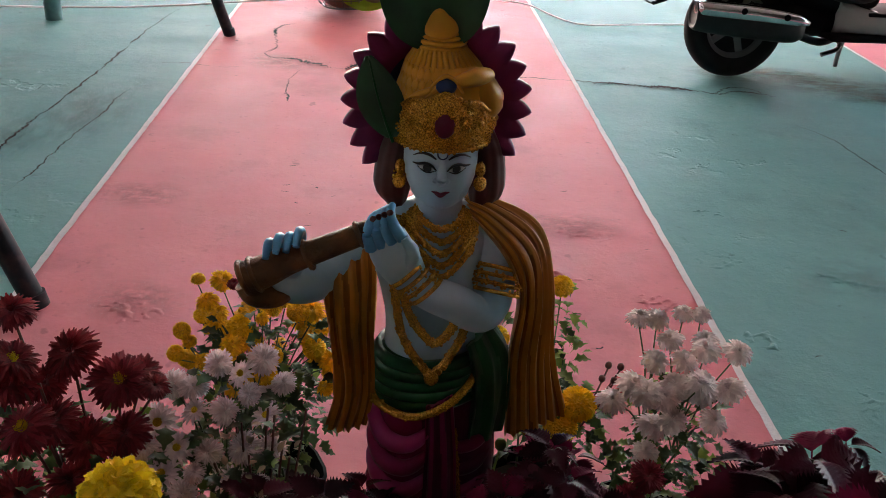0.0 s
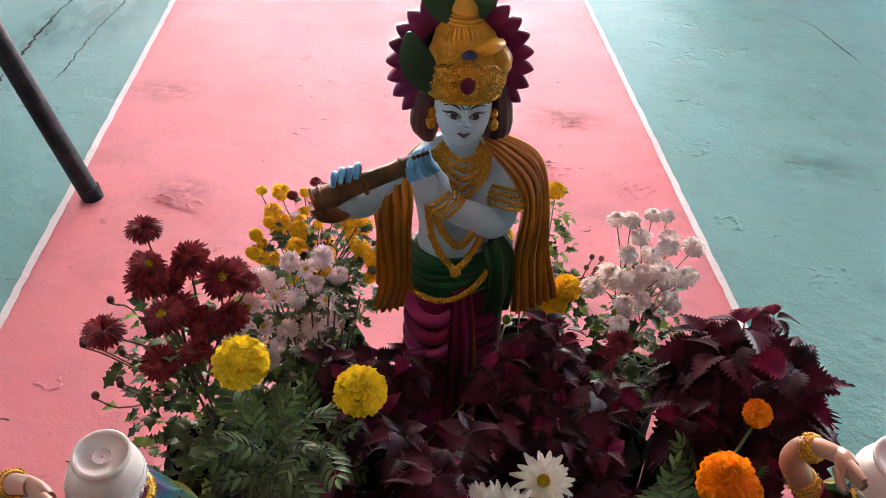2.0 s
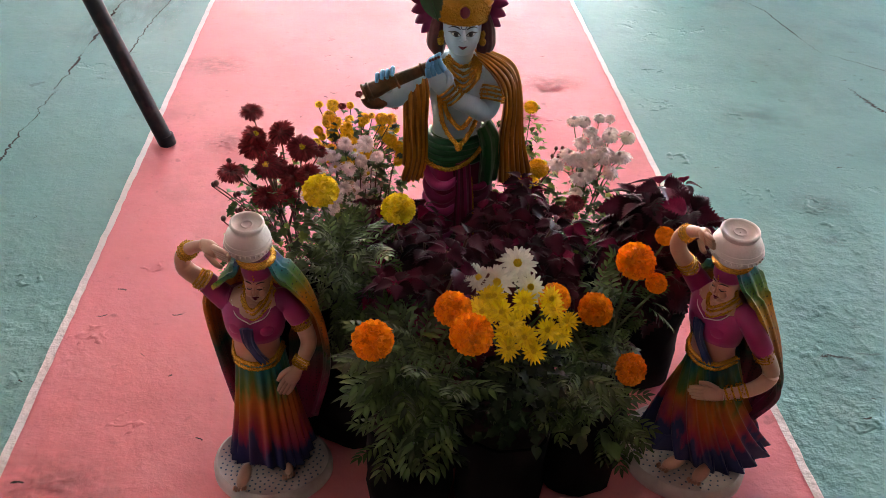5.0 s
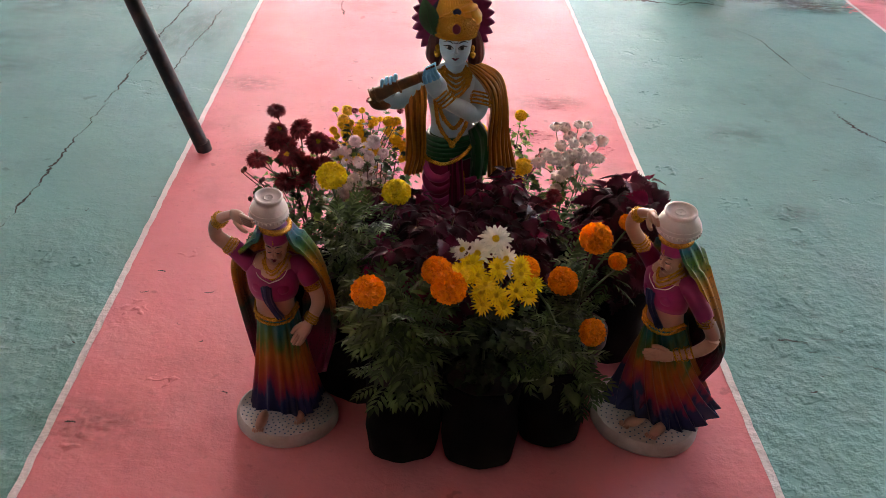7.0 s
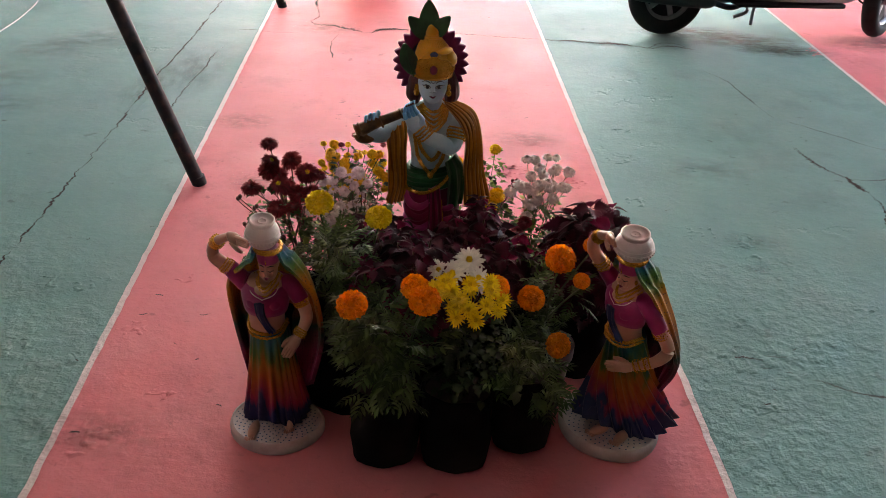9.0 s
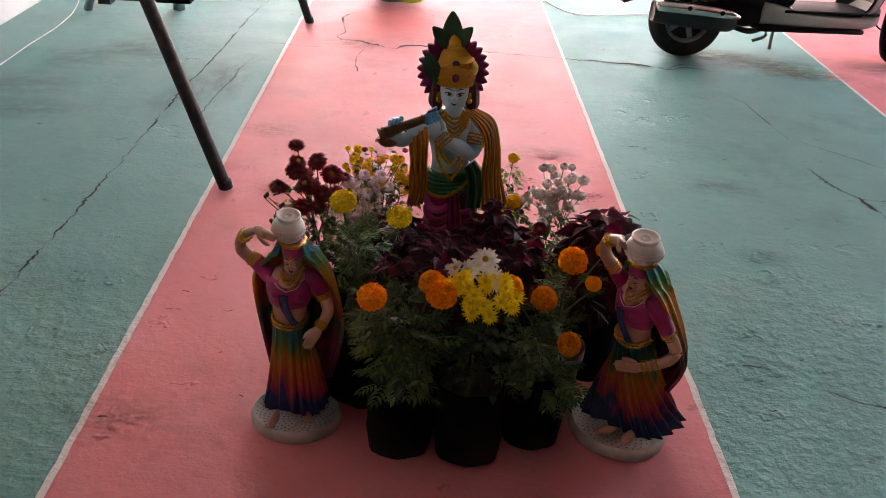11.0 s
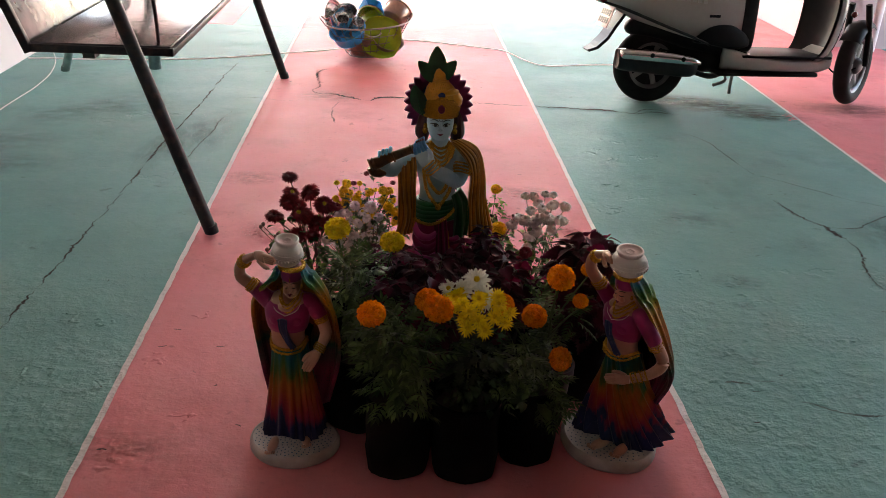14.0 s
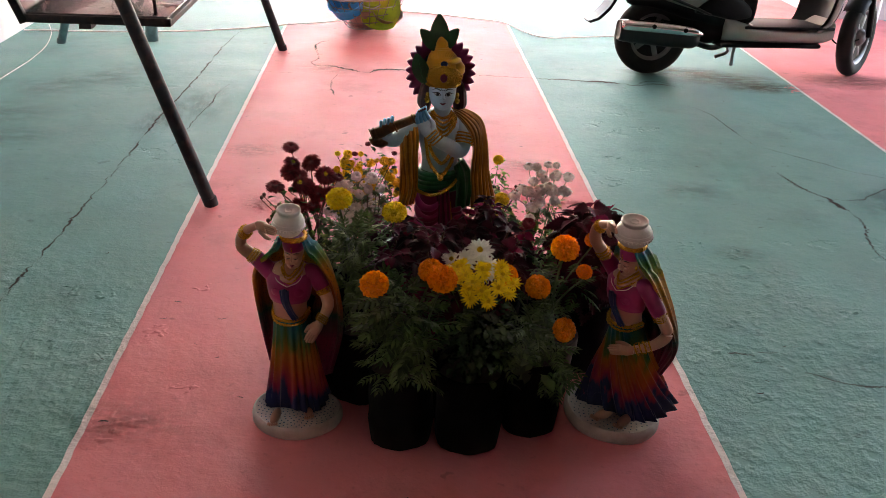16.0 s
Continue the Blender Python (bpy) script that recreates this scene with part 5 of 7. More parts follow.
carrier_statue(-.223, .192, -6, dict(
    pot=.84, slim=.95, pot_shift=-.010, base=(.010, -.012, .112, .088), hem=(.010, .002, .046, .072, .055, 6, .12), feet=((-.030, -.064, -6), (.044, -.030, 14)),
    cape=[[(-.012, -.052, .504), (-.022, -.044, .474), (-.058, -.030, .434), (-.084, -.004, .375), (-.074, .010, .250), (-.046, .014, .100)],
          [(-.010, -.010, .506), (-.030, .018, .46), (-.055, .036, .40), (-.076, .042, .33), (-.060, .040, .20), (-.040, .034, .09)],
          [(.016, .004, .508), (.016, .032, .46), (.016, .048, .40), (.016, .054, .33), (.020, .050, .20), (.020, .040, .09)],
          [(.042, -.012, .507), (.062, .004, .470), (.086, .016, .415), (.102, .026, .33), (.102, .034, .21), (.078, .030, .10)],
          [(.046, -.050, .504), (.056, -.046, .474), (.080, -.030, .428), (.108, -.016, .375), (.120, -.002, .27), (.092, .012, .13)]],
    raised=[(-.070, -.014, .432), (-.104, -.014, .458), (-.102, -.020, .490), (-.082, -.036, .514), (-.056, -.050, .532)], raised_tip=(-.006, -.084, .536),
    lowered=[(.078, -.016, .374), (.094, -.026, .338), (.090, -.042, .318), (.080, -.054, .302)], lowered_tip=(.054, -.072, .258)),
    "painted plaster woman in a rainbow skirt, white pot on head", 1, .965, (0, .02))
carrier_statue(.560, .183, -60, dict(
    pot=.94, slim=1.0, pot_shift=.004, base=(-.020, -.004, .120, .112), hem=(-.002, .023, .044, .110, .066, 48, -.40), feet=((.006, -.056, -10), (.050, -.030, 10)),
    cape=[[(-.012, -.046, .502), (-.030, -.032, .466), (-.062, -.010, .420), (-.070, .000, .37), (-.066, .008, .31), (-.050, .012, .24)],
          [(-.006, -.010, .506), (-.026, .018, .46), (-.046, .036, .40), (-.056, .046, .33), (-.046, .050, .25), (-.030, .046, .17)],
          [(.014, .002, .508), (.010, .032, .46), (.012, .050, .40), (.018, .064, .33), (.026, .070, .25), (.026, .064, .16)],
          [(.036, -.008, .506), (.046, .020, .465), (.056, .044, .40), (.070, .064, .33), (.080, .074, .25), (.056, .062, .155)],
          [(.047, -.050, .504), (.056, -.040, .474), (.074, -.012, .42), (.092, .018, .34), (.108, .042, .25), (.076, .040, .165)]],
    raised=[(-.054, -.034, .440), (-.066, -.060, .484), (-.058, -.068, .520), (-.042, -.066, .536), (-.022, -.066, .545)], raised_tip=(.018, -.084, .552),
    lowered=[(.084, .000, .360), (.098, .024, .300), (.090, .000, .272), (.062, -.038, .252)], lowered_tip=(.018, -.072, .240)),
    "painted plaster woman with a wide swirling rainbow skirt and pot", 2, .952, (-.050, -.01))


# ---- plants ----
M["orange_petal"] = material("orange_petal", (1.0, 0.33, 0.006), 0.6, vary=0.2, scale=60, bump=0.15, island=0.2, translucent=0.5)
M["yellow_petal"] = material("yellow_petal", (0.93, 0.57, 0.010), 0.6, vary=0.15, scale=60, bump=0.15, island=0.18, translucent=0.3)
M["lemon_petal"] = material("lemon_petal", (0.97, 0.71, 0.02), 0.6, vary=0.12, scale=60, bump=0.1, island=0.15, translucent=0.3)
M["golden_petal"] = material("golden_petal", (0.95, 0.54, 0.010), 0.6, vary=0.2, scale=60, bump=0.1, island=0.25, translucent=0.25)
M["pink_petal"] = material("pale_pink_petal", (0.94, 0.79, 0.79), 0.65, vary=0.12, scale=60, bump=0.1, island=0.18, translucent=0.30)
M["blush_petal"] = material("blush_petal", (0.95, 0.84, 0.81), 0.65, vary=0.1, scale=60, bump=0.1, island=0.15, translucent=0.30)
M["white_petal"] = material("white_petal", (0.90, 0.87, 0.78), 0.6, vary=0.06, scale=60, bump=0.1, island=0.1, translucent=0.3)
M["maroon_petal"] = material("maroon_petal", (0.23, 0.017, 0.024), 0.65, vary=0.3, scale=60, bump=0.1, island=0.4, translucent=0.2)
M["crimson_petal"] = material("crimson_petal", (0.24, 0.022, 0.035), 0.65, vary=0.3, scale=60, bump=0.1, island=0.35, translucent=0.2)
M["flower_eye"] = material("yellow_flower_centre", (0.86, 0.60, 0.015), 0.8, vary=0.3, scale=300, bump=0.8, bump_scale=500)
M["marigold_leaf"] = material("marigold_leaf", (0.068, 0.110, 0.034), 0.5, vary=0.3, scale=25, bump=0.2, island=0.45, translucent=0.22, spec=0.3)
M["mum_leaf"] = material("chrysanthemum_leaf", (0.058, 0.100, 0.028), 0.55, vary=0.3, scale=25, bump=0.3, island=0.5, translucent=0.25)
# leaf green darkened: shade on the daisy plant's low foliage put into the colour
M["daisy_leaf"] = material("shaded_daisy_leaf", (0.030, 0.052, 0.020), 0.55, vary=0.3, scale=25, bump=0.3, island=0.5, translucent=0.15, spec=0.25)
# brighter leaf green: the glow of backlit leaves put into the colour
M["light_leaf"] = material("backlit_leaf_green", (0.17, 0.25, 0.05), 0.55, vary=0.3, scale=25, bump=0.2, island=0.4, translucent=0.45)
M["coleus_leaf"] = material("coleus_leaf", (0.066, 0.007, 0.019), 0.45, vary=0.5, scale=22, bump=0.5, bump_scale=70, island=0.6, translucent=0.12, spec=0.2)
M["coleus_heart"] = material("coleus_young_leaf", (0.20, 0.012, 0.05), 0.5, vary=0.4, scale=30, bump=0.4, island=0.35, translucent=0.25, spec=0.08)
M["stem"] = material("green_stem", (0.07, 0.11, 0.035), 0.6, vary=0.3, scale=30)
M["red_stem"] = material("reddish_stem", (0.12, 0.045, 0.03), 0.6, vary=0.3, scale=30)
M["bud"] = material("flower_bud", (0.16, 0.05, 0.04), 0.6, vary=0.3, scale=60)
M["dry"] = material("dry_seed_head", (0.38, 0.27, 0.18), 0.8, vary=0.4, scale=60, island=0.4)


class Sheet:
    """Gathers many small leaves or petals into one mesh."""

    def __init__(self):
        self.v, self.f, self.m = [], [], []

    def add(self, verts, faces, m, mi=0):
        k = len(self.v)
        self.v += [m @ Vector(p) for p in verts]
        self.f += [tuple(i + k for i in f) for f in faces]
        self.m += [mi] * len(faces)

    def part(self, name, mats, parent=None, label="", kind=""):
        me = bpy.data.meshes.new(name)
        me.from_pydata([tuple(p) for p in self.v], [], self.f)
        for x in mats:
            me.materials.append(M[x])
        me.polygons.foreach_set("material_index", self.m)
        me.shade_smooth()
        ob = new(name, me)
        if parent:
            ob.parent = parent
        if label:
            ob["label"] = label
        if kind:
            ob["kind"] = kind
        return ob


def blade(n, width, teeth=0, tooth=0.0, lobes=0, lobe=0.0, droop=0.25, fold=0.25, power=0.8, stalk=0.12, crinkle=0.0):
    """One leaf of length 1 along y: two halves folded on the midrib, with a toothed or lobed edge."""
    v, f = [], []
    for j in range(n + 1):
        u = j / n
        w = width / 2 * max(math.sin(math.pi * u ** power), 0.0) if 0 < j < n else 0.0
        if teeth and 0 < j < n:
            w *= 1 + tooth * (1 if j % 2 else -1)
        if lobes and 0 < j < n:
            w *= 1 + lobe * math.cos(2 * math.pi * lobes * u)
        w = max(w, 0.012)
        y = stalk + u * (1 - stalk)
        z = -droop * u * u
        c = crinkle * (1 if j % 2 else -1) * math.sin(math.pi * u)
        v += [(-w, y + (0.05 if teeth and j % 2 else 0), z + fold * w - c * 0.6), (-w * 0.5, y, z + fold * w * 0.75 + c), (0, y, z - c * 0.3), (w * 0.5, y, z + fold * w * 0.75 + c), (w, y + (0.05 if teeth and j % 2 else 0), z + fold * w - c * 0.6)]
        if j:
            a, b = (j - 1) * 5, j * 5
            f += [(a + i, a + i + 1, b + i + 1, b + i) for i in range(4)]
    k = len(v)
    v += [(-0.015, 0, 0), (0.015, 0, 0), (0.015, stalk, 0), (-0.015, stalk, 0)]
    f.append((k, k + 1, k + 2, k + 3))
    return v, f


COLEUS = blade(22, 0.72, teeth=1, tooth=0.20, droop=0.60, fold=0.24, power=0.70, stalk=0.16, crinkle=0.05)
MUM = blade(12, 0.60, lobes=3, lobe=0.36, droop=0.45, fold=0.25, power=0.85, stalk=0.22, crinkle=0.03)
ROUND = blade(8, 0.5, droop=0.15, fold=0.2, power=0.8, stalk=0.15)


def pinnate():
    """A feathery leaf: pairs of toothed leaflets along a rib."""
    v, f = [], []

    def put(base, angle, ln, w, drop):
        k = len(v)
        d = Vector((math.sin(angle), math.cos(angle), 0))
        s = Vector((d.y, -d.x, 0))
        for u, q in ((0, 0.08), (0.25, 0.8), (0.5, 1.0), (0.78, 0.62), (1, 0.02)):
            c = Vector(base) + d * ln * u + Vector((0, 0, -drop * u * u))
            v.extend([tuple(c - s * w * q / 2 + Vector((0, 0, w * q * 0.2))), tuple(c), tuple(c + s * w * q / 2 + Vector((0, 0, w * q * 0.2)))])
        for j in range(4):
            a, b = k + j * 3, k + j * 3 + 3
            f.extend([(a, a + 1, b + 1, b), (a + 1, a + 2, b + 2, b + 1)])
    for j in range(5):
        y = 0.16 + j * 0.145
        ln = 0.37 * (1 - abs(j - 1.8) * 0.12)
        for s in (-1, 1):
            put((0, y, -0.25 * y * y), s * (0.95 - j * 0.06), ln, 0.105, 0.12)
    put((0, 0.80, -0.17), 0, 0.28, 0.10, 0.08)
    k = len(v)
    v.extend([(-0.012, 0, 0), (0.012, 0, 0), (0.008, 0.45, -0.05), (-0.008, 0.45, -0.05), (0.006, 0.85, -0.18), (-0.006, 0.85, -0.18)])
    f.extend([(k, k + 1, k + 2, k + 3), (k + 3, k + 2, k + 4, k + 5)])
    return v, f


PINNATE = pinnate()


def aim(place, direction, size, roll=0.0):
    """Pose of a leaf: its length along direction, its face as far up as it can be."""
    y = Vector(direction).normalized()
    z = Vector((0, 0, 1)) - y * y.z
    if z.length < 1e-3:
        z = Vector((1, 0, 0))
    z.normalize()
    x = y.cross(z)
    m = Matrix((x, y, z)).transposed().to_4x4()
    return Matrix.Translation(place) @ m @ pose(0, 0, 0, 0, roll, 0) @ Matrix.Diagonal((size, size, size, 1))


def petal_rows(ln, w, cup, curl, n=4, notch=0.0):
    v, f = [], []
    for j in range(n + 1):
        u = j / n
        q = w / 2 * (0.35 + 0.65 * math.sin(math.pi * min(1, u * 0.85 + 0.08)))
        if j == n:
            q *= 0.62
        y, z = ln * u, cup * ln * u - curl * ln * u * u
        v += [(-q, y - (notch * ln if j == n else 0), z + q * 0.35), (0, y, z), (q, y - (notch * ln if j == n else 0), z + q * 0.35)]
        if j:
            a, b = (j - 1) * 3, j * 3
            f += [(a, a + 1, b + 1, b), (a + 1, a + 2, b + 2, b + 1)]
    return v, f


def head_mesh(kind, seed):
    """Petals of one flower head, radius 1, facing up."""
    rr = random.Random(seed)
    s = Sheet()
    if kind == "marigold":           # ruffled dome of many small curled petals
        n = 380
        for i in range(n):
            u = (i + .5) / n
            el = math.radians(90 - 116 * u ** 0.62)
            az = i * 2.39996
            d = Vector((math.cos(el) * math.cos(az), math.cos(el) * math.sin(az), math.sin(el) * (0.64 if u > .05 else .5)))
            v, f = petal_rows(0.24 + 0.07 * rr.random(), 0.30, 0.5 + 0.5 * rr.random(), 0.6 + 0.9 * rr.random(), 3, -0.10)
            tip = d * (0.95 if u > .06 else .90)
            s.add(v, f, aim(tip - d * 0.25, d * .8 + Vector((0, 0, 0.2)) + Vector([rr.uniform(-.45, .45) for _ in range(3)]), 1.0, rr.uniform(-60, 60)))
        core = bmesh.new()
        ball(core, 0, 0, 0, .62, .62, .52, 0, 14, 10)
        core.verts.index_update()
        s.add([tuple(v.co) for v in core.verts], [tuple(v.index for v in q.verts) for q in core.faces], Matrix())
        core.free()
        for i in range(16):
            az = 2 * math.pi * i / 16
            v, f = petal_rows(0.75, 0.34, -0.05, 0.1, 3)
            s.add(v, f, aim((0.2 * math.cos(az), 0.2 * math.sin(az), -.18), (math.cos(az), math.sin(az), -.05), 1.0, 0))
    elif kind == "star":             # open yellow daisy
        for lay, (n, el, ln) in enumerate(((17, 4, 0.95), (15, 22, 0.82), (11, 46, 0.46))):
            for i in range(n):
                az = 2 * math.pi * (i + 0.5 * lay + rr.uniform(-.2, .2)) / n
                e = math.radians(el + rr.uniform(-10, 14))
                d = Vector((math.cos(e) * math.cos(az), math.cos(e) * math.sin(az), math.sin(e)))
                v, f = petal_rows(ln * rr.uniform(.85, 1.1), 0.21, 0.12, 0.22, 4)
                s.add(v, f, aim(Vector((d.x, d.y, 0)) * 0.12, d, 1.0, rr.uniform(-12, 12)))
    elif kind == "daisy":            # two flat whorls round an eye
        for lay, (n, el, ln) in enumerate(((15, 8, 0.82), (14, 24, 0.74), (11, 42, 0.6))):
            for i in range(n):
                az = 2 * math.pi * (i + 0.5 * lay + rr.uniform(-.15, .15)) / n
                e = math.radians(el + rr.uniform(-8, 8))
                d = Vector((math.cos(e) * math.cos(az), math.cos(e) * math.sin(az), math.sin(e)))
                v, f = petal_rows(ln * rr.uniform(.9, 1.08), 0.24, 0.1, 0.28, 4)
                s.add(v, f, aim(Vector((d.x, d.y, 0)) * 0.18, d, 1.0, rr.uniform(-12, 12)))
    elif kind == "mum":              # loose many-petalled head
        for lay, (n, el, ln) in enumerate(((34, -26, 0.74), (34, -12, 0.82), (34, 4, 0.84), (32, 18, 0.78), (27, 32, 0.70), (22, 46, 0.60), (16, 60, 0.50), (9, 76, 0.40))):
            for i in range(n):
                az = 2 * math.pi * (i + 0.5 * lay + rr.uniform(-.25, .25)) / n
                e = math.radians(el + rr.uniform(-12, 12))
                d = Vector((math.cos(e) * math.cos(az), math.cos(e) * math.sin(az), math.sin(e)))
                v, f = petal_rows(ln * rr.uniform(.85, 1.05), 0.155, 0.15, 0.42, 4)
                s.add(v, f, aim(Vector((d.x, d.y, 0)) * 0.12, d, 1.0, rr.uniform(-20, 20)))
    elif kind == "dome":             # low cushion of broad petals that bend over at the rim
        for lay, (n, el, ln) in enumerate(((17, -34, 0.80), (18, -16, 0.92), (18, 2, 0.92), (16, 18, 0.84), (14, 34, 0.72), (11, 50, 0.60), (8, 66, 0.50), (5, 80, 0.42))):
            for i in range(n):
                az = 2 * math.pi * (i + 0.5 * lay + rr.uniform(-.3, .3)) / n
                e = math.radians(el + rr.uniform(-9, 9))
                d = Vector((math.cos(e) * math.cos(az), math.cos(e) * math.sin(az), math.sin(e)))
                v, f = petal_rows(ln * rr.uniform(.86, 1.06), 0.30, 0.22, 0.50, 4)
                s.add(v, f, aim(Vector((d.x, d.y, 0)) * 0.10 + Vector((0, 0, .04 * lay)), d, 1.0, rr.uniform(-16, 16)))
    else:                            # pompon: tight small ball
        n = 230
        for i in range(n):
            u = (i + .5) / n
            el = math.radians(88 - 122 * u ** .7)
            az = i * 2.39996
            d = Vector((math.cos(el) * math.cos(az), math.cos(el) * math.sin(az), math.sin(el) * 0.82))
            v, f = petal_rows(0.27, 0.19, 0.25, 0.4 + 0.6 * rr.random(), 3)
            s.add(v, f, aim(d * (0.72 if u > .06 else .64), d + Vector((0, 0, .2)) + Vector([rr.uniform(-.18, .18) for _ in range(3)]), 1.0, rr.uniform(-25, 25)))
        core = bmesh.new()
        ball(core, 0, 0, 0, .80, .80, .66, 0, 18, 12)
        core.verts.index_update()
        s.add([tuple(v.co) for v in core.verts], [tuple(v.index for v in q.verts) for q in core.faces], Matrix())
        core.free()
    return s


HEADS = {}


TRIM = {"pompon": .84, "dome": .92, "daisy": .80, "mum": .80, "marigold": .88, "star": .90}


def flower(plant, kind, petal, place, size, face=(0, -0.35, 1), eye=False, seed=0, label=""):
    size *= TRIM[kind]
    key = (kind, petal, seed % 3)
    if key not in HEADS:
        ob = head_mesh(kind, seed % 3 + len(kind)).part("flower", [petal])
        HEADS[key] = ob.data
    else:
        ob = new("flower", HEADS[key])
    ob.parent = plant
    f = Vector(face).normalized()
    ob.matrix_basis = Matrix.Translation(place) @ f.to_track_quat("Z", "Y").to_matrix().to_4x4() @ pose(0, 0, 0, 0, 0, seed * 77) @ Matrix.Diagonal((size, size, size * 0.95, 1))
    if label:
        ob["label"] = label
    if eye:
        if "eye" not in HEADS:
            bm = bmesh.new()
            ball(bm, 0, 0, 0.14, 0.21, 0.21, 0.12, 0, 14, 8)
            for i in range(40):
                a, r = i * 2.4, 0.20 * math.sqrt(i / 40)
                ball(bm, r * math.cos(a), r * math.sin(a), 0.16 + 0.13 * math.sqrt(max(0, 1 - (r / .27) ** 2)), 0.028, 0.028, 0.03, 0, 5, 4)
            e = part("flower_centre", bm, "flower_eye")
            HEADS["eye"] = e.data
        else:
            e = new("flower_centre", HEADS["eye"])
        e.parent = ob
    return ob


def grow_bag(plant, r, h, mat="bag", seed=0):
    rr = random.Random(seed)
    bm = bmesh.new()
    rings = []
    prof = [(r * .9, 0), (r * 1.0, h * .04), (r * 1.04, h * .3), (r * 1.0, h * .6), (r * 1.03, h * .9), (r * 1.06, h), (r * 1.0, h * 1.01), (r * .96, h * .93)] if mat == "bag" else [(r * .72, 0), (r * .76, h * .03), (r * .95, h * .82), (r * 1.05, h * .83), (r * 1.06, h), (r * .96, h), (r * .92, h * .9)]
    amp = .05 if mat == "bag" else .0
    ph = rr.random() * 6
    for q, z in prof:
        rings.append([(q * (1 + amp * math.sin(3 * a + ph) * math.sin(9 * z / h) + amp * .6 * math.sin(7 * a + z * 40)) * math.cos(a), q * (1 + amp * math.sin(3 * a + ph) + amp * .6 * math.sin(7 * a + z * 40)) * math.sin(a), z) for a in [2 * math.pi * i / 28 for i in range(28)]])
    ring_mesh(bm, rings, 0, False)
    bm.faces.new([bm.verts.new((x, y, 0.001)) for x, y, z in rings[0]][::-1])
    part("grow_bag" if mat == "bag" else "pot", bm, mat, plant)
    bm = bmesh.new()
    lathe(bm, [(.001, h * .88), (r * .4, h * .9), (r * .97, h * .87)], 20, 0)
    part("soil", bm, "soil", plant)


def stems(plant, ends, root, r, mat="stem", forks=3):
    """Stalks that fork off a few main stems and rise to each flower."""
    bm = bmesh.new()
    root = Vector(root)
    ends = [Vector(e) for e in ends]
    mains = []
    rr = random.Random(len(ends))
    for k in range(min(forks, len(ends))):
        tgt = sum(ends[k::forks], Vector()) / len(ends[k::forks])
        base = root + Vector((rr.uniform(-.02, .02), rr.uniform(-.02, .02), 0))
        fork = base.lerp(tgt, .55) + Vector((rr.uniform(-.01, .01), rr.uniform(-.01, .01), .0))
        tube(bm, [base, base.lerp(fork, .5) + Vector((0, 0, .01)), fork], [r * 1.7, r * 1.4, r * 1.1], 7, 6)
        mains.append(fork)
    for k, e in enumerate(ends):
        f = mains[k % len(mains)]
        m = f.lerp(e, .5) + Vector((0, 0, .012)) + Vector((rr.uniform(-.006, .006), rr.uniform(-.006, .006), 0))
        tube(bm, [f, m, e], [r, r * .9, r * .8], 8, 5)
    tagged(part("stem", bm, mat, plant), kind="stuff")


CLEAR = []       # flower heads that no leaf may cover: place and radius in the world
VIEW = Vector((0, -.75, .66))


def hidden(p, size):
    if p.y < .27 and not -.080 - .1 * max(p.y, 0) < p.x < .405:
        return True
    for c, r in CLEAR:
        d = p - c
        a = d.dot(VIEW)
        if -.02 < a < .16 and (d - VIEW * a).length < r * 1.1 + size * .45:
            return True
    return False


def foliage(plant, name, leaf, mats, spots, seed, size, up=0.25, jitter=0.6, label=""):
    """Leaves round many spots; each spot is (x, y, z, spread, count)."""
    rr = random.Random(seed)
    s = Sheet()
    for x, y, z, spread, count in spots:
        for i in range(count):
            d = Vector((rr.gauss(0, 1), rr.gauss(0, 1), rr.gauss(0, 1)))
            d.normalize()
            p = Vector((x, y, z)) + d * spread * rr.random() ** 0.5
            if hidden(plant.matrix_basis.translation + p, size):
                continue
            tip = plant.matrix_basis.translation + p + Vector((d.x, d.y, 0)) * size * .8
            if hidden(tip, size * .5):
                continue
            out = Vector((d.x, d.y, d.z * 0.4 + up)) + Vector((rr.uniform(-1, 1), rr.uniform(-1, 1), rr.uniform(-.6, .4))) * jitter
            s.add(*leaf, aim(p, out, size * rr.uniform(.65, 1.2), rr.uniform(-25, 25)), rr.randrange(len(mats)) if len(mats) > 1 and rr.random() < .3 else 0)
    return s.part(name, mats, plant, label, "stuff")


def plant_thing(name, x, y, label, category="flower plant", group="potted plants round the statue"):
    return thing(name, x, y, 0, label, category, group)


def rel(p, x, y):
    return (p[0] - x, p[1] - y, p[2])


BIG = [(-.12, .326, .505, .035), (.007, .306, .484, .033), (-.032, .005, .462, .034), (.085, .085, .452, .032), (.102, -.006, .482, .035),
       (.258, .187, .390, .031), (.337, .213, .347, .034), (.389, .215, .446, .037), (.393, .143, .276, .032), (.484, .357, .398, .021), (.455, .275, .355, .022),
       (.17, .09, .43, .05), (.22, .09, .41, .04), (.18, .21, .41, .05), (.355, .518, .365, .026)]
CLEAR += [(Vector(b[:3]), b[3]) for b in BIG]
# maroon chrysanthemum, tall and loose
x, y = -.19, .47
p = plant_thing("maroon_chrysanthemum", x, y, "tall potted chrysanthemum with many dark maroon flowers")
grow_bag(p, .075, .19, seed=1)
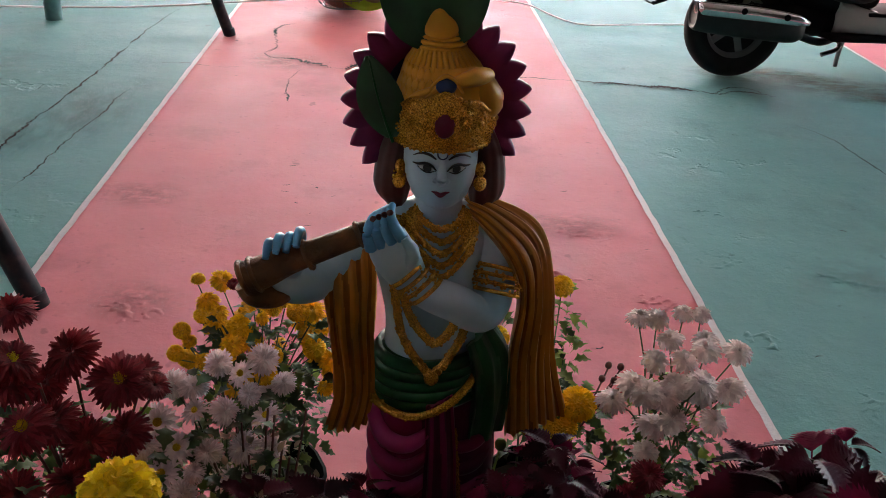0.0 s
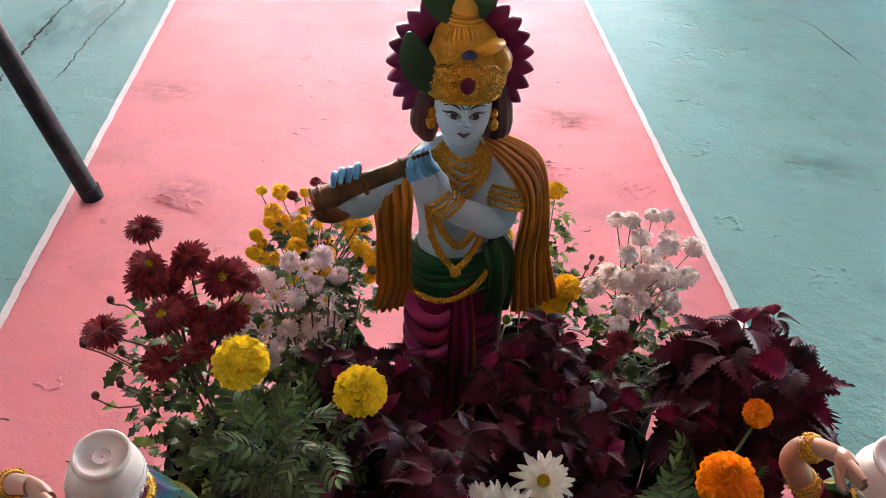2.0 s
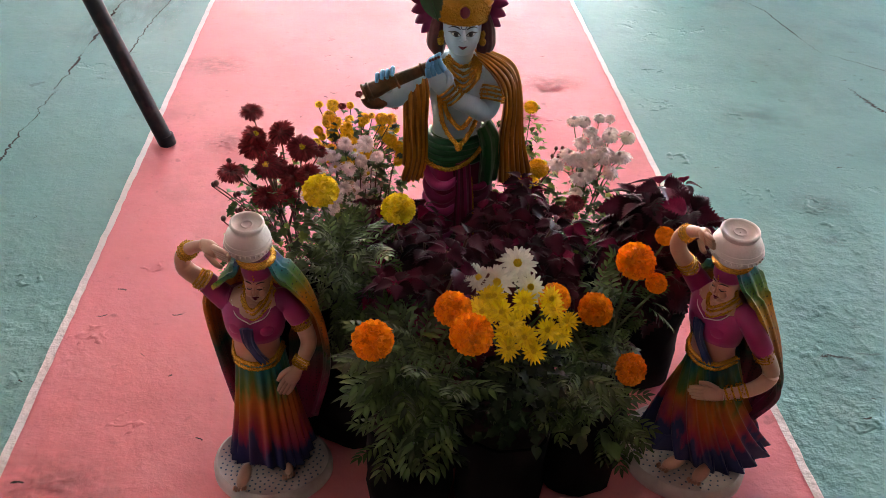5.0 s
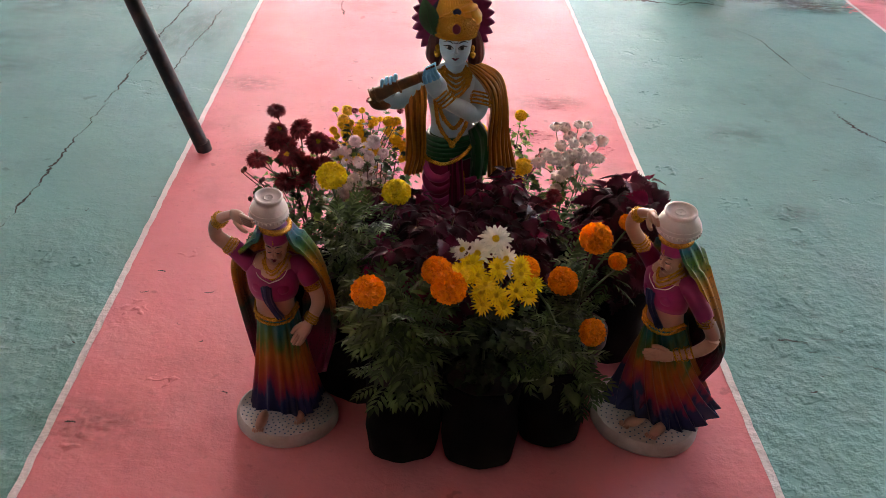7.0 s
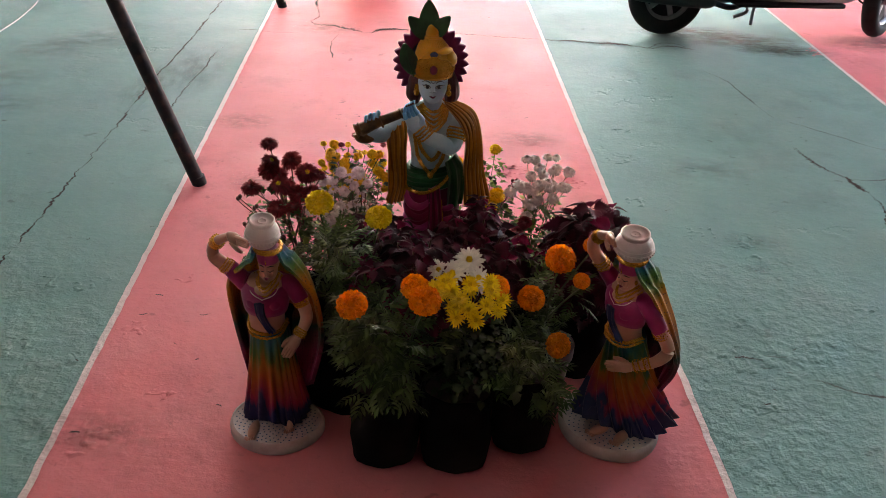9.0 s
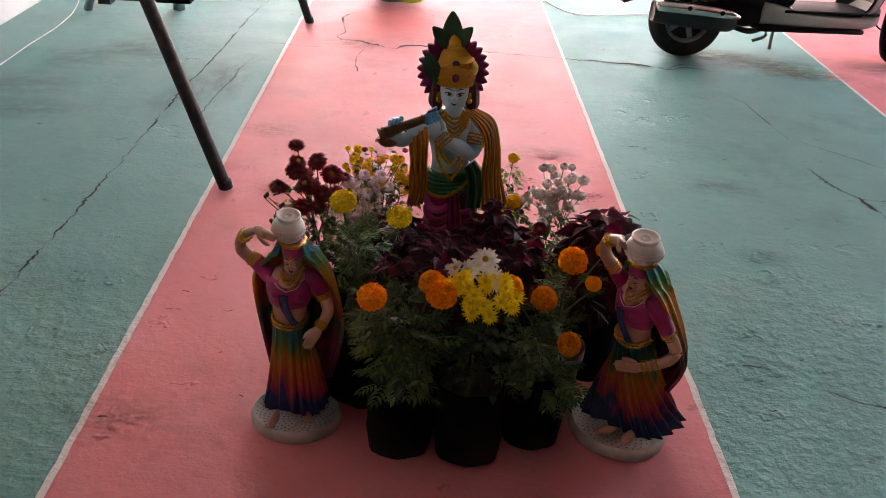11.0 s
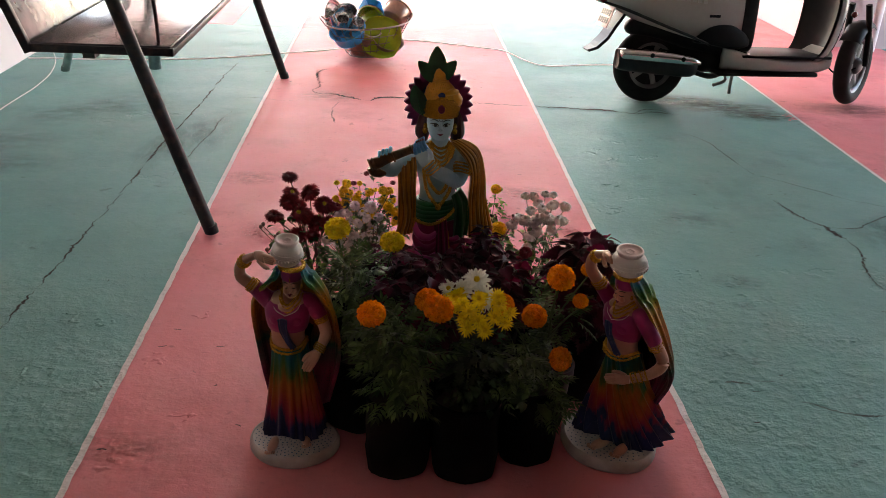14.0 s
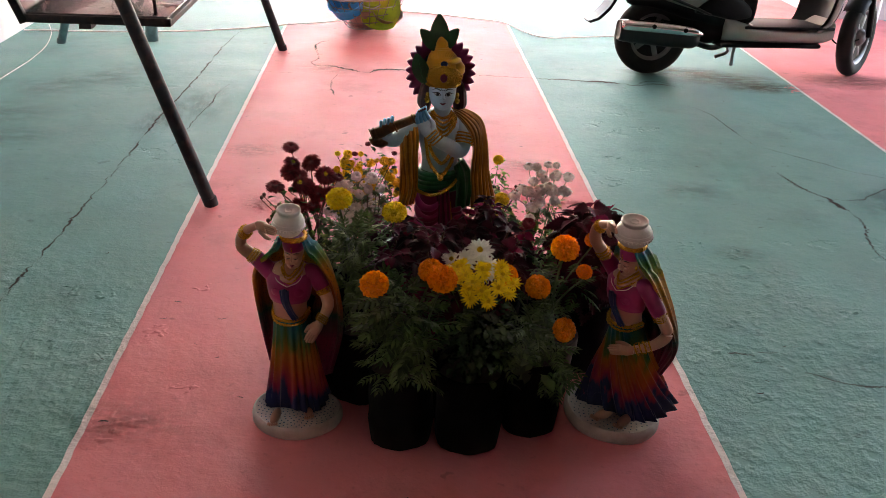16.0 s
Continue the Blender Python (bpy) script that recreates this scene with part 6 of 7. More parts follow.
heads = [(-.243, .47, .575, .026), (-.236, .44, .545, .026), (-.195, .461, .540, .030), (-.243, .444, .522, .030), (-.162, .473, .503, .032), (-.213, .392, .512, .030), (-.268, .358, .520, .028), (-.152, .507, .488, .026), (-.205, .43, .490, .028), (-.176, .42, .476, .028), (-.215, .36, .470, .026), (-.150, .44, .470, .028), (-.185, .395, .455, .026), (-.13, .47, .50, .018), (-.225, .47, .50, .026)]
stems(p, [rel((a, b, c - .006), x, y) for a, b, c, r in heads], (0, 0, .17), .0016, "red_stem", 5)
for i, (a, b, c, r) in enumerate(heads):
    flower(p, "mum", "crimson_petal" if i in (4, 5, 11) else "maroon_petal", rel((a, b, c), x, y), r * 1.14, (math.sin(i * 2.1) * .5, -.45 + .4 * math.cos(i), 1), i in (1, 4, 5), i)
for i in range(9):
    bm = bmesh.new()
    q = (-.285 + .02 * (i % 3) - .01 * (i // 3), .34 + .05 * ((i * 7) % 5) / 2, .44 + .018 * (i % 4))
    ball(bm, *rel(q, x, y), .0048, .0048, .0055, 0, 8, 6)
    tube(bm, [rel((q[0], q[1], q[2] - .006), x, y), rel((q[0] + .02, q[1] + .02, q[2] - .04), x, y), rel((-.21, .42, .36), x, y)], .0010, 8, 5)
    part("flower_bud", bm, "bud", p)
foliage(p, "leaf", MUM, ["mum_leaf", "light_leaf"], [(-.02, -.04, .43, .08, 70), (-.02, -.04, .38, .09, 110), (-.02, -.03, .32, .10, 120), (-.03, -.06, .25, .10, 90)], 11, .023, jitter=.8)

# small golden chrysanthemums at the back
x, y = -.07, .70
p = plant_thing("golden_chrysanthemum", x, y, "potted chrysanthemum with clusters of small golden yellow flowers")
grow_bag(p, .07, .19, seed=2)
rr = random.Random(21)
heads = [(-.148, .73, .462, .013), (-.12, .728, .462, .019), (-.02, .636, .480, .019), (-.004, .64, .478, .019), (-.09, .665, .440, .020)]
for i in range(40):
    heads.append((-.148 + .155 * rr.random(), .60 + .12 * rr.random(), .395 + .075 * rr.random(), rr.choice((.011, .014, .017, .019))))
heads += [(.015, .626, .424, .019), (.018, .63, .405, .019), (.012, .61, .40, .015)]
stems(p, [rel((a, b, c - .008), x, y) for a, b, c, r in heads], (0, 0, .17), .0010, "stem", 6)
for i, (a, b, c, r) in enumerate(heads):
    flower(p, "dome" if i % 2 else "pompon", "golden_petal" if i % 4 else "yellow_petal", rel((a, b, c), x, y), r * .84, (math.sin(i * 1.7) * .5, -.3 + .4 * math.cos(i * 2.3), 1), False, i)
foliage(p, "leaf", MUM, ["mum_leaf", "light_leaf"], [(.0, -.03, .41, .08, 90), (.04, -.05, .42, .05, 50), (.0, -.03, .36, .08, 110), (.05, -.03, .33, .07, 90), (0, 0, .27, .09, 75)], 12, .022, jitter=.8)
for i in range(5):
    q = (-.10 + .035 * i, .70 - .02 * (i % 2), .475 + .012 * ((i * 3) % 4))
    flower(p, "mum", "maroon_petal", rel(q, x, y), .012, (0, -.2, 1), False, i, "small dark maroon flower")

# pale pink daisies
x, y = -.09, .54
p = plant_thing("pink_chrysanthemum", x, y, "potted chrysanthemum with pale pink daisy flowers")
grow_bag(p, .07, .19, seed=3)
heads = [(-.11, .525, .460, .026), (-.14, .497, .436, .026), (-.09, .48, .415, .026), (-.051, .614, .392, .022), (-.07, .56, .450, .026), (-.05, .58, .455, .024), (-.03, .575, .43, .024), (-.13, .46, .405, .024), (-.11, .45, .392, .024), (-.06, .50, .405, .025), (-.075, .47, .39, .024), (-.13, .53, .458, .022), (-.155, .455, .415, .022), (-.045, .55, .405, .022), (-.04, .47, .385, .02), (-.09, .55, .47, .02), (-.105, .505, .445, .023), (-.08, .52, .435, .022), (-.06, .54, .44, .022), (-.12, .48, .42, .022), (-.10, .465, .405, .022), (-.035, .52, .39, .021), (-.065, .465, .398, .02), (-.145, .47, .428, .02)]
stems(p, [rel((a, b, c - .004), x, y) for a, b, c, r in heads], (0, 0, .17), .0011, "stem", 5)
for i, (a, b, c, r) in enumerate(heads):
    flower(p, "daisy" if i % 3 == 1 else "mum", "pink_petal", rel((a, b, c), x, y), r * (1.0 if i % 2 else .82), (math.sin(i * 2.7) * .6, -.6 + .5 * math.cos(i * 1.9), 1), i % 3 == 1, i)
foliage(p, "leaf", MUM, ["mum_leaf", "light_leaf"], [(.0, -.03, .40, .08, 80), (.0, -.03, .35, .09, 130), (.02, -.06, .30, .09, 115), (0, 0, .24, .09, 60)], 13, .024, jitter=.8)
s = Sheet()
for i in range(90):          # dry seed heads on thin sprigs
    q = Vector((.0 + .10 * rr.random(), -.10 + .09 * rr.random(), .33 + .10 * rr.random()))
    s.add(*ROUND, aim(q, (rr.uniform(-1, 1), rr.uniform(-1, 1), rr.uniform(-.5, 1)), rr.uniform(.008, .016)))
s.part("dry_sprig", ["dry"], p, "dry straw-coloured seed heads", "stuff")
bm = bmesh.new()
for i in range(9):
    a = (.01 + .010 * i, -.08 + .012 * ((i * 5) % 7), .42 + .01 * (i % 3))
    tube(bm, [(.02, -.02, .20), (.02 + .006 * i, -.05, .32), a], .0012, 10, 5)
tagged(part("dry_stalk", bm, "red_stem", p), kind="stuff")

# blush pompons
x, y = .40, .63
p = plant_thing("blush_chrysanthemum", x, y, "potted chrysanthemum with pale blush pompon flowers on thin stalks")
grow_bag(p, .07, .19, seed=4)
heads = [(.369, .681, .458, .018), (.39, .68, .458, .02), (.423, .688, .462, .019), (.445, .69, .460, .013), (.397, .645, .452, .021), (.375, .62, .440, .021), (.345, .59, .428, .022), (.321, .578, .415, .023), (.39, .585, .432, .024), (.43, .62, .456, .020), (.466, .62, .455, .022), (.405, .56, .452, .023), (.415, .575, .435, .022), (.445, .575, .435, .024), (.364, .563, .358, .020), (.37, .575, .385, .022), (.42, .54, .420, .021), (.375, .57, .425, .022), (.355, .57, .432, .021), (.44, .65, .45, .02), (.40, .60, .455, .021), (.425, .60, .425, .022), (.46, .60, .42, .022), (.385, .56, .405, .021)]
stems(p, [rel((a, b, c - .006), x, y) for a, b, c, r in heads], (0, 0, .17), .0011, "stem", 6)
for i, (a, b, c, r) in enumerate(heads):
    flower(p, "dome", "blush_petal", rel((a, b, c), x, y), r * (.86 if i % 3 else 1.0), (math.sin(i * 1.3) * .35, -.12 + .35 * math.cos(i * 2.9), 1), False, i)
foliage(p, "leaf", MUM, ["mum_leaf", "light_leaf"], [(.0, -.03, .37, .05, 50), (.0, -.03, .33, .06, 90), (.01, -.04, .28, .07, 105), (0, 0, .22, .07, 45)], 14, .021, jitter=.8)

# taller golden flowers behind the statue
x, y = .27, .70
p = plant_thing("yellow_chrysanthemum", x, y, "potted yellow chrysanthemum with a few flowers on long stalks")
grow_bag(p, .065, .19, seed=5)
heads = [(.300, .799, .430, .019), (.195, .74, .415, .024), (.290, .598, .395, .026), (.275, .60, .362, .024), (.255, .61, .375, .018), (.352, .60, .425, .012), (.21, .72, .40, .02)]
stems(p, [rel((a, b, c - .008), x, y) for a, b, c, r in heads], (0, 0, .17), .0011, "stem", 4)
for i, (a, b, c, r) in enumerate(heads):
    flower(p, "pompon", "yellow_petal", rel((a, b, c), x, y), r, (0, -.3, 1), False, i)
foliage(p, "leaf", MUM, ["mum_leaf", "light_leaf"], [(.02, .07, .37, .03, 21), (.02, -.06, .33, .05, 60), (-.06, .0, .38, .05, 45), (0, 0, .26, .08, 60)], 15, .024, jitter=.8)
# extra leaves in the backlit green
foliage(p, "lit_leaf", MUM, ["light_leaf"], [(.035, .08, .40, .025, 16), (.03, .02, .37, .03, 18), (.02, -.07, .36, .04, 26)], 28, .022, jitter=.8, label="leaves coloured bright yellow-green as if lit from behind")
for i in range(5):
    bm = bmesh.new()
    q = (.325 + .008 * (i % 3), .61 + .01 * i, .40 + .012 * (i % 3))
    ball(bm, *rel(q, x, y), .0042, .0042, .0048, 0, 8, 6)
    tube(bm, [rel((q[0], q[1], q[2] - .004), x, y), rel((.30, .62, .34), x, y), rel((.28, .66, .25), x, y)], .0011, 8, 5)
    part("flower_bud", bm, "bud", p)

# yellow marigold
x, y = -.07, .30
p = plant_thing("yellow_marigold", x, y, "potted marigold with two large lemon yellow flowers")
grow_bag(p, .08, .2, seed=6)
heads = [(-.12, .326, .505, .035), (.007, .306, .484, .033)]
stems(p, [rel((a, b, c - .02), x, y) for a, b, c, r in heads], (0, 0, .18), .003, "stem", 2)
for i, (a, b, c, r) in enumerate(heads):
    flower(p, "marigold", "yellow_petal" if i == 5 else "lemon_petal", rel((a, b, c), x, y), r, (0, -.35, 1), False, i)
foliage(p, "leaf", PINNATE, ["marigold_leaf"], [(-.02, -.03, .41, .04, 50), (-.02, -.04, .34, .05, 56), (-.01, -.04, .26, .05, 30), (.03, -.01, .42, .03, 14)], 16, .062, jitter=.6)
bm = bmesh.new()
ball(bm, *rel((.208, .59, .342), x, y), .007, .007, .008, 0, 10, 8)
tube(bm, [rel((.208, .59, .337), x, y), rel((.17, .50, .31), x, y), rel((.05, .38, .26), x, y), (0, 0, .19)], .0016, 12, 5)
part("flower_bud", bm, "light_leaf", p, "round green flower bud")


# dark coleus bushes
def coleus(x, y, clumps, seed, label, n=1.0):
    p = plant_thing("coleus", x, y, label, "foliage plant")
    grow_bag(p, .085, .2, seed=seed)
    rr = random.Random(seed)
    s = Sheet()
    bm = bmesh.new()
    more = [(a + rr.uniform(-.035, .035), b + rr.uniform(-.035, .035), c - rr.uniform(.01, .06), d, e + 1) for a, b, c, d, e in clumps for k in range(2)]
    for cx, cy, cz, size, face in clumps + more:
        size *= .72 * n
        top = Vector((cx - x, cy - y, cz))
        root = Vector((rr.uniform(-.03, .03), rr.uniform(-.03, .03), .18))
        mid = root.lerp(top, .6) + Vector((rr.uniform(-.02, .02), rr.uniform(-.02, .02), -.01))
        tube(bm, [root, mid, top], [.0042, .0034, .0022], 10, 6)
        for tier in range(4):
            t = 1 - tier * .2
            c = mid.lerp(top, t) if tier < 3 else root.lerp(mid, .7)
            for k in range(5 if tier == 0 else 4):
                a = 2 * math.pi * (k + .5 * tier + rr.uniform(-.15, .15)) / (5 if tier == 0 else 4) + face
                lift = .45 - tier * .45 + rr.uniform(-.45, .4)
                ln = size * (.55 + .22 * min(tier, 2)) * rr.uniform(.85, 1.15)
                if hidden(Vector((x, y, 0)) + c + Vector((math.cos(a), math.sin(a), 0)) * ln * .5, ln * .8):
                    continue
                s.add(*COLEUS, aim(c, (math.cos(a), math.sin(a), lift), ln, rr.uniform(-40, 40)), 1 if (tier == 0 and rr.random() < .10) or rr.random() < .02 else 0)
    tagged(part("stem", bm, "red_stem", p), kind="stuff")
    s.part("leaf", ["coleus_leaf", "coleus_heart"], p, "", "stuff")
    return p


coleus(.07, .24, [(.082, .20, .475, .085, 0), (.002, .155, .445, .080, 1), (.05, .26, .465, .085, 2), (-.02, .23, .42, .075, 3), (.12, .27, .455, .085, 4), (.10, .15, .42, .075, .5), (.04, .12, .40, .07, 2.2), (.15, .20, .43, .08, 1.1), (.0, .32, .44, .08, .3)], 31, "bushy coleus plant with dark purple-maroon toothed leaves")
coleus(.24, .40, [(.225, .465, .415, .080, 0), (.283, .366, .415, .080, 1), (.25, .42, .40, .080, 2), (.32, .40, .39, .080, 3), (.20, .37, .41, .080, .6), (.29, .31, .38, .075, 1.8), (.16, .40, .42, .08, 2.9), (.24, .32, .39, .075, 5), (.232, .45, .455, .072, .9), (.185, .41, .430, .07, 2.1), (.255, .455, .440, .072, 3.7)], 32, "bushy coleus plant with dark maroon leaves beside the statue")
coleus(.50, .45, [(.50, .48, .425, .095, 0), (.566, .531, .40, .060, 1.5), (.545, .42, .405, .105, 5.6), (.47, .45, .40, .095, 2.4), (.52, .43, .38, .09, 4), (.46, .50, .39, .085, 3), (.54, .48, .36, .085, .4), (.44, .42, .36, .08, 2), (.50, .38, .34, .075, 4.6)], 33, "coleus plant with large dark purple leaves and toothed edges", 1.4)
coleus(-.02, .42, [(-.036, .434, .402, .085, .5), (.02, .44, .40, .080, 1.5), (-.01, .40, .395, .08, 3.4), (.06, .46, .39, .07, 2)], 34, "small coleus plant with reddish maroon leaves")

# crimson flowers beside the coleus
x, y = .36, .50
p = plant_thing("crimson_chrysanthemum", x, y, "small potted chrysanthemum with crimson flowers")
grow_bag(p, .06, .18, seed=8)
heads = [(.355, .518, .365, .026), (.335, .505, .345, .024), (.345, .47, .335, .02)]
stems(p, [rel((a, b, c - .006), x, y) for a, b, c, r in heads], (0, 0, .16), .0018, "red_stem", 2)
for i, (a, b, c, r) in enumerate(heads):
    flower(p, "mum", "crimson_petal", rel((a, b, c), x, y), r, (0, -.5, 1), False, i)
foliage(p, "leaf", MUM, ["mum_leaf"], [(0, 0, .28, .06, 60)], 18, .027, jitter=.8)

# orange marigold in front
x, y = .03, .12
p = plant_thing("orange_marigold", x, y, "potted marigold with large orange flowers and feathery leaves")
grow_bag(p, .072, .2, seed=9)
heads = [(-.032, .005, .462, .034), (.085, .085, .452, .032), (.102, -.006, .482, .035)]
stems(p, [rel((a, b, c - .02), x, y) for a, b, c, r in heads], (0, 0, .18), .003, "stem", 3)
for i, (a, b, c, r) in enumerate(heads):
    flower(p, "marigold", "orange_petal", rel((a, b, c), x, y), r, (.1 * (i - 1), -.5, 1), False, i)
foliage(p, "leaf", PINNATE, ["marigold_leaf", "mum_leaf"], [(.0, -.06, .40, .05, 42), (-.02, -.06, .34, .06, 44), (.05, -.06, .34, .07, 34), (.0, -.08, .27, .06, 22)], 19, .076, jitter=.8)

# yellow and white daisies
x, y = .185, .108
p = plant_thing("daisy_plant", x, y, "potted plant with bright yellow and white daisy flowers")
grow_bag(p, .074, .2, seed=10)
rr = random.Random(5)
yel = [(.17, .069, .440), (.125, .085, .452)]
for i in range(20):
    yel.append((.118 + .125 * rr.random(), .060 + .080 * rr.random(), .416 + .036 * rr.random()))
yel += [(.262, .10, .420), (.25, .085, .405), (.165, .05, .412), (.205, .05, .406)]
whi = [(.200, .233, .428, .036), (.134, .212, .415, .028), (.165, .195, .418, .034), (.218, .195, .408, .030), (.155, .23, .395, .026), (.225, .22, .375, .026)]
stems(p, [rel((a[0], a[1], a[2] - .006), x, y) for a in yel + [w[:3] for w in whi]], (0, 0, .18), .0017, "stem", 6)
for i, a in enumerate(yel):
    flower(p, "star", "lemon_petal", rel((a[0], a[1], a[2] - .006), x, y), .0215, (math.sin(i * 2.2) * .6, -.75 + .5 * math.cos(i * 1.4), 1), True, i, "bright yellow daisy flower")
for i, (a, b, c, r) in enumerate(whi):
    flower(p, "daisy", "white_petal", rel((a, b, c - .002), x, y), r * 1.16, (math.sin(i * 2.2) * .5, -.65, 1), True, i, "white daisy flower")
foliage(p, "leaf", MUM, ["daisy_leaf"], [(.0, -.02, .33, .070, 130), (.0, -.02, .27, .075, 110)], 20, .030, jitter=.8)

# orange marigold to the side
x, y = .335, .165
p = plant_thing("orange_marigold", x, y, "potted marigold with many large orange flowers and dark leaves")
grow_bag(p, .066, .2, seed=11)
heads = [(.258, .187, .390, .031), (.337, .213, .347, .034), (.389, .215, .446, .037), (.393, .143, .276, .032), (.484, .357, .398, .021), (.455, .275, .355, .022)]
stems(p, [rel((a, b, c - .02), x, y) for a, b, c, r in heads], (0, 0, .18), .0028, "stem", 3)
for i, (a, b, c, r) in enumerate(heads):
    flower(p, "marigold", "orange_petal", rel((a, b, c), x, y), r, (.25 if i == 3 else .05, -.6, 1 if i != 3 else .4), False, i)
foliage(p, "leaf", PINNATE, ["marigold_leaf"], [(.02, .05, .37, .05, 60), (.01, .02, .30, .06, 60), (-.03, -.02, .27, .07, 46), (.05, .0, .25, .04, 46), (.03, -.04, .20, .05, 40), (.09, .10, .33, .05, 50), (.08, .06, .27, .05, 36)], 22, .066, jitter=.7)
foliage(p, "side_leaf", ROUND, ["mum_leaf"], [(.0, -.085, .22, .05, 16), (-.10, -.07, .20, .05, 10)], 23, .042, jitter=.6)
x, y = .400, .285
p = plant_thing("clay_pot", x, y, "reddish brown pot of soil behind the marigolds", "plant pot")
grow_bag(p, .058, .18, "clay", seed=12)
foliage(p, "leaf", PINNATE, ["marigold_leaf"], [(-.01, -.01, .22, .04, 26)], 27, .055, jitter=.8)
x, y = -.17, .31
p = plant_thing("leafy_plant", x, y, "black grow bag with a low leafy plant")
grow_bag(p, .07, .30, seed=13)
foliage(p, "leaf", MUM, ["mum_leaf", "light_leaf"], [(.0, .0, .33, .07, 75), (.05, -.03, .36, .06, 60)], 25, .028, jitter=.8)


# ---- swing bench ----
def pipe(name, a, b, r, mat, parent, label="", n=4, seg=14):
    bm = bmesh.new()
    tube(bm, [a, b], r, n, seg)
    return part(name, bm, mat, parent, label)


sw = thing("swing_bench", -1.275, 2.52, 0, "black metal swing bench hung from two leaning pipe frames", "swing")
for yy in (-1.12, 1.11):
    for s in (-1, 1):
        leg = pipe("leg", (s * .632, yy, 0), (s * .01, yy, 1.92), .0235, "black_pipe" if s > 0 or yy < 0 else "teal_pipe", sw, n=6)
        mat_cap = "black_pipe" if s > 0 or yy < 0 else "teal_pipe"
        bm = bmesh.new()
        tube(bm, [(s * .634, yy, 0), (s * .628, yy, .03)], .0240, 4, 14)
        part("foot_cap", bm, mat_cap, leg)
    pipe("cross_bar", (-.30, yy, 1.02), (.30, yy, 1.02), .016, "black_pipe", sw)
pipe("top_beam", (0, -1.25, 1.94), (0, 1.25, 1.94), .028, "black_pipe", sw)
SX0, SX1, SY0, SY1, SZ = -.095, .425, -.66, .68, .563
bm = bmesh.new()
soft_box(bm, SX0, SY0, SZ - .012, SX1, SY1, SZ, .004)
seat = part("seat", bm, "seat_metal", sw, "scuffed glossy dark sheet-metal seat")
for a, b in (((SX0, SY0), (SX1, SY0)), ((SX0, SY1), (SX1, SY1)), ((SX0, SY0), (SX0, SY1)), ((SX1, SY0), (SX1, SY1))):
    bm = bmesh.new()
    soft_box(bm, min(a[0], b[0]) - .012, min(a[1], b[1]) - .012, SZ - .036, max(a[0], b[0]) + .012, max(a[1], b[1]) + .012, SZ - .012 if a[0] == b[0] else SZ - .006, .003)
    part("seat_rail", bm, "black_pipe", seat)
bm = bmesh.new()
box(bm, SX0 + .19, SY0 - .005, SZ - .055, SX0 + .235, SY0 + .05, SZ - .034)
part("bracket", bm, "black_pipe", seat)
b2 = bmesh.new()
soft_box(b2, -.006, SY0, 0, .006, SY1, .46, .003)
bm = bmesh.new()
join(bm, b2, pose(SX0 - .012, 0, SZ - .02, 0, -20, 0))
back = part("backrest", bm, "seat_metal", sw, "scuffed sheet-metal backrest")
for yy in (SY0, SY1):
    b2 = bmesh.new()
    soft_box(b2, -.016, yy - .014, -.02, .016, yy + .014, .48, .003)
    bm = bmesh.new()
    join(bm, b2, pose(SX0 - .014, 0, SZ - .02, 0, -20, 0))
    part("backrest_rail", bm, "black_pipe", back)
for yy in (SY0 + .05, SY1 - .05):
    for xx, bow in ((SX1 - .055, .012), (SX0 - .10, .0)):
        bm = bmesh.new()
        z0 = SZ if bow else SZ + .3
        tube(bm, [(xx, yy, z0 - .01), (xx - bow * .5, yy, z0 + .15), (xx - bow * 3, yy, z0 + .40), (xx * .42, yy, 1.5), (.0, yy, 1.93)], .0075, 40, 8)
        part("hanger_rod", bm, "black_pipe", sw)

# ---- net spread on the floor ----
m = bpy.data.materials.new("white_net")
m.use_nodes = True
n, l = m.node_tree.nodes, m.node_tree.links
tc = n.new("ShaderNodeTexCoord")
va = n.new("ShaderNodeTexWave")
va.inputs["Scale"].default_value, va.inputs["Distortion"].default_value, va.inputs["Detail"].default_value, va.inputs["Detail Scale"].default_value = 7, 5, 3, 1.5
va.bands_direction = "Y"
l.new(tc.outputs["Object"], va.inputs["Vector"])
mr = n.new("ShaderNodeMapRange")
mr.inputs[3].default_value, mr.inputs[4].default_value = 0.01, 0.09
l.new(va.outputs["Fac"], mr.inputs[0])
tr = n.new("ShaderNodeBsdfTransparent")
ms = n.new("ShaderNodeMixShader")
l.new(mr.outputs[0], ms.inputs[0])
l.new(tr.outputs[0], ms.inputs[1])
b = n["Principled BSDF"]
b.inputs["Base Color"].default_value, b.inputs["Roughness"].default_value = (0.8, 0.8, 0.78, 1), 0.7
l.new(b.outputs[0], ms.inputs[2])
l.new(ms.outputs[0], n["Material Output"].inputs[0])
M["net"] = m
M["hem"] = material("white_hem", (0.8, 0.78, 0.76), 0.7, vary=0.08)
net = thing("floor_net", 0, 0, 0, "thin white net spread flat over the far floor", "net")
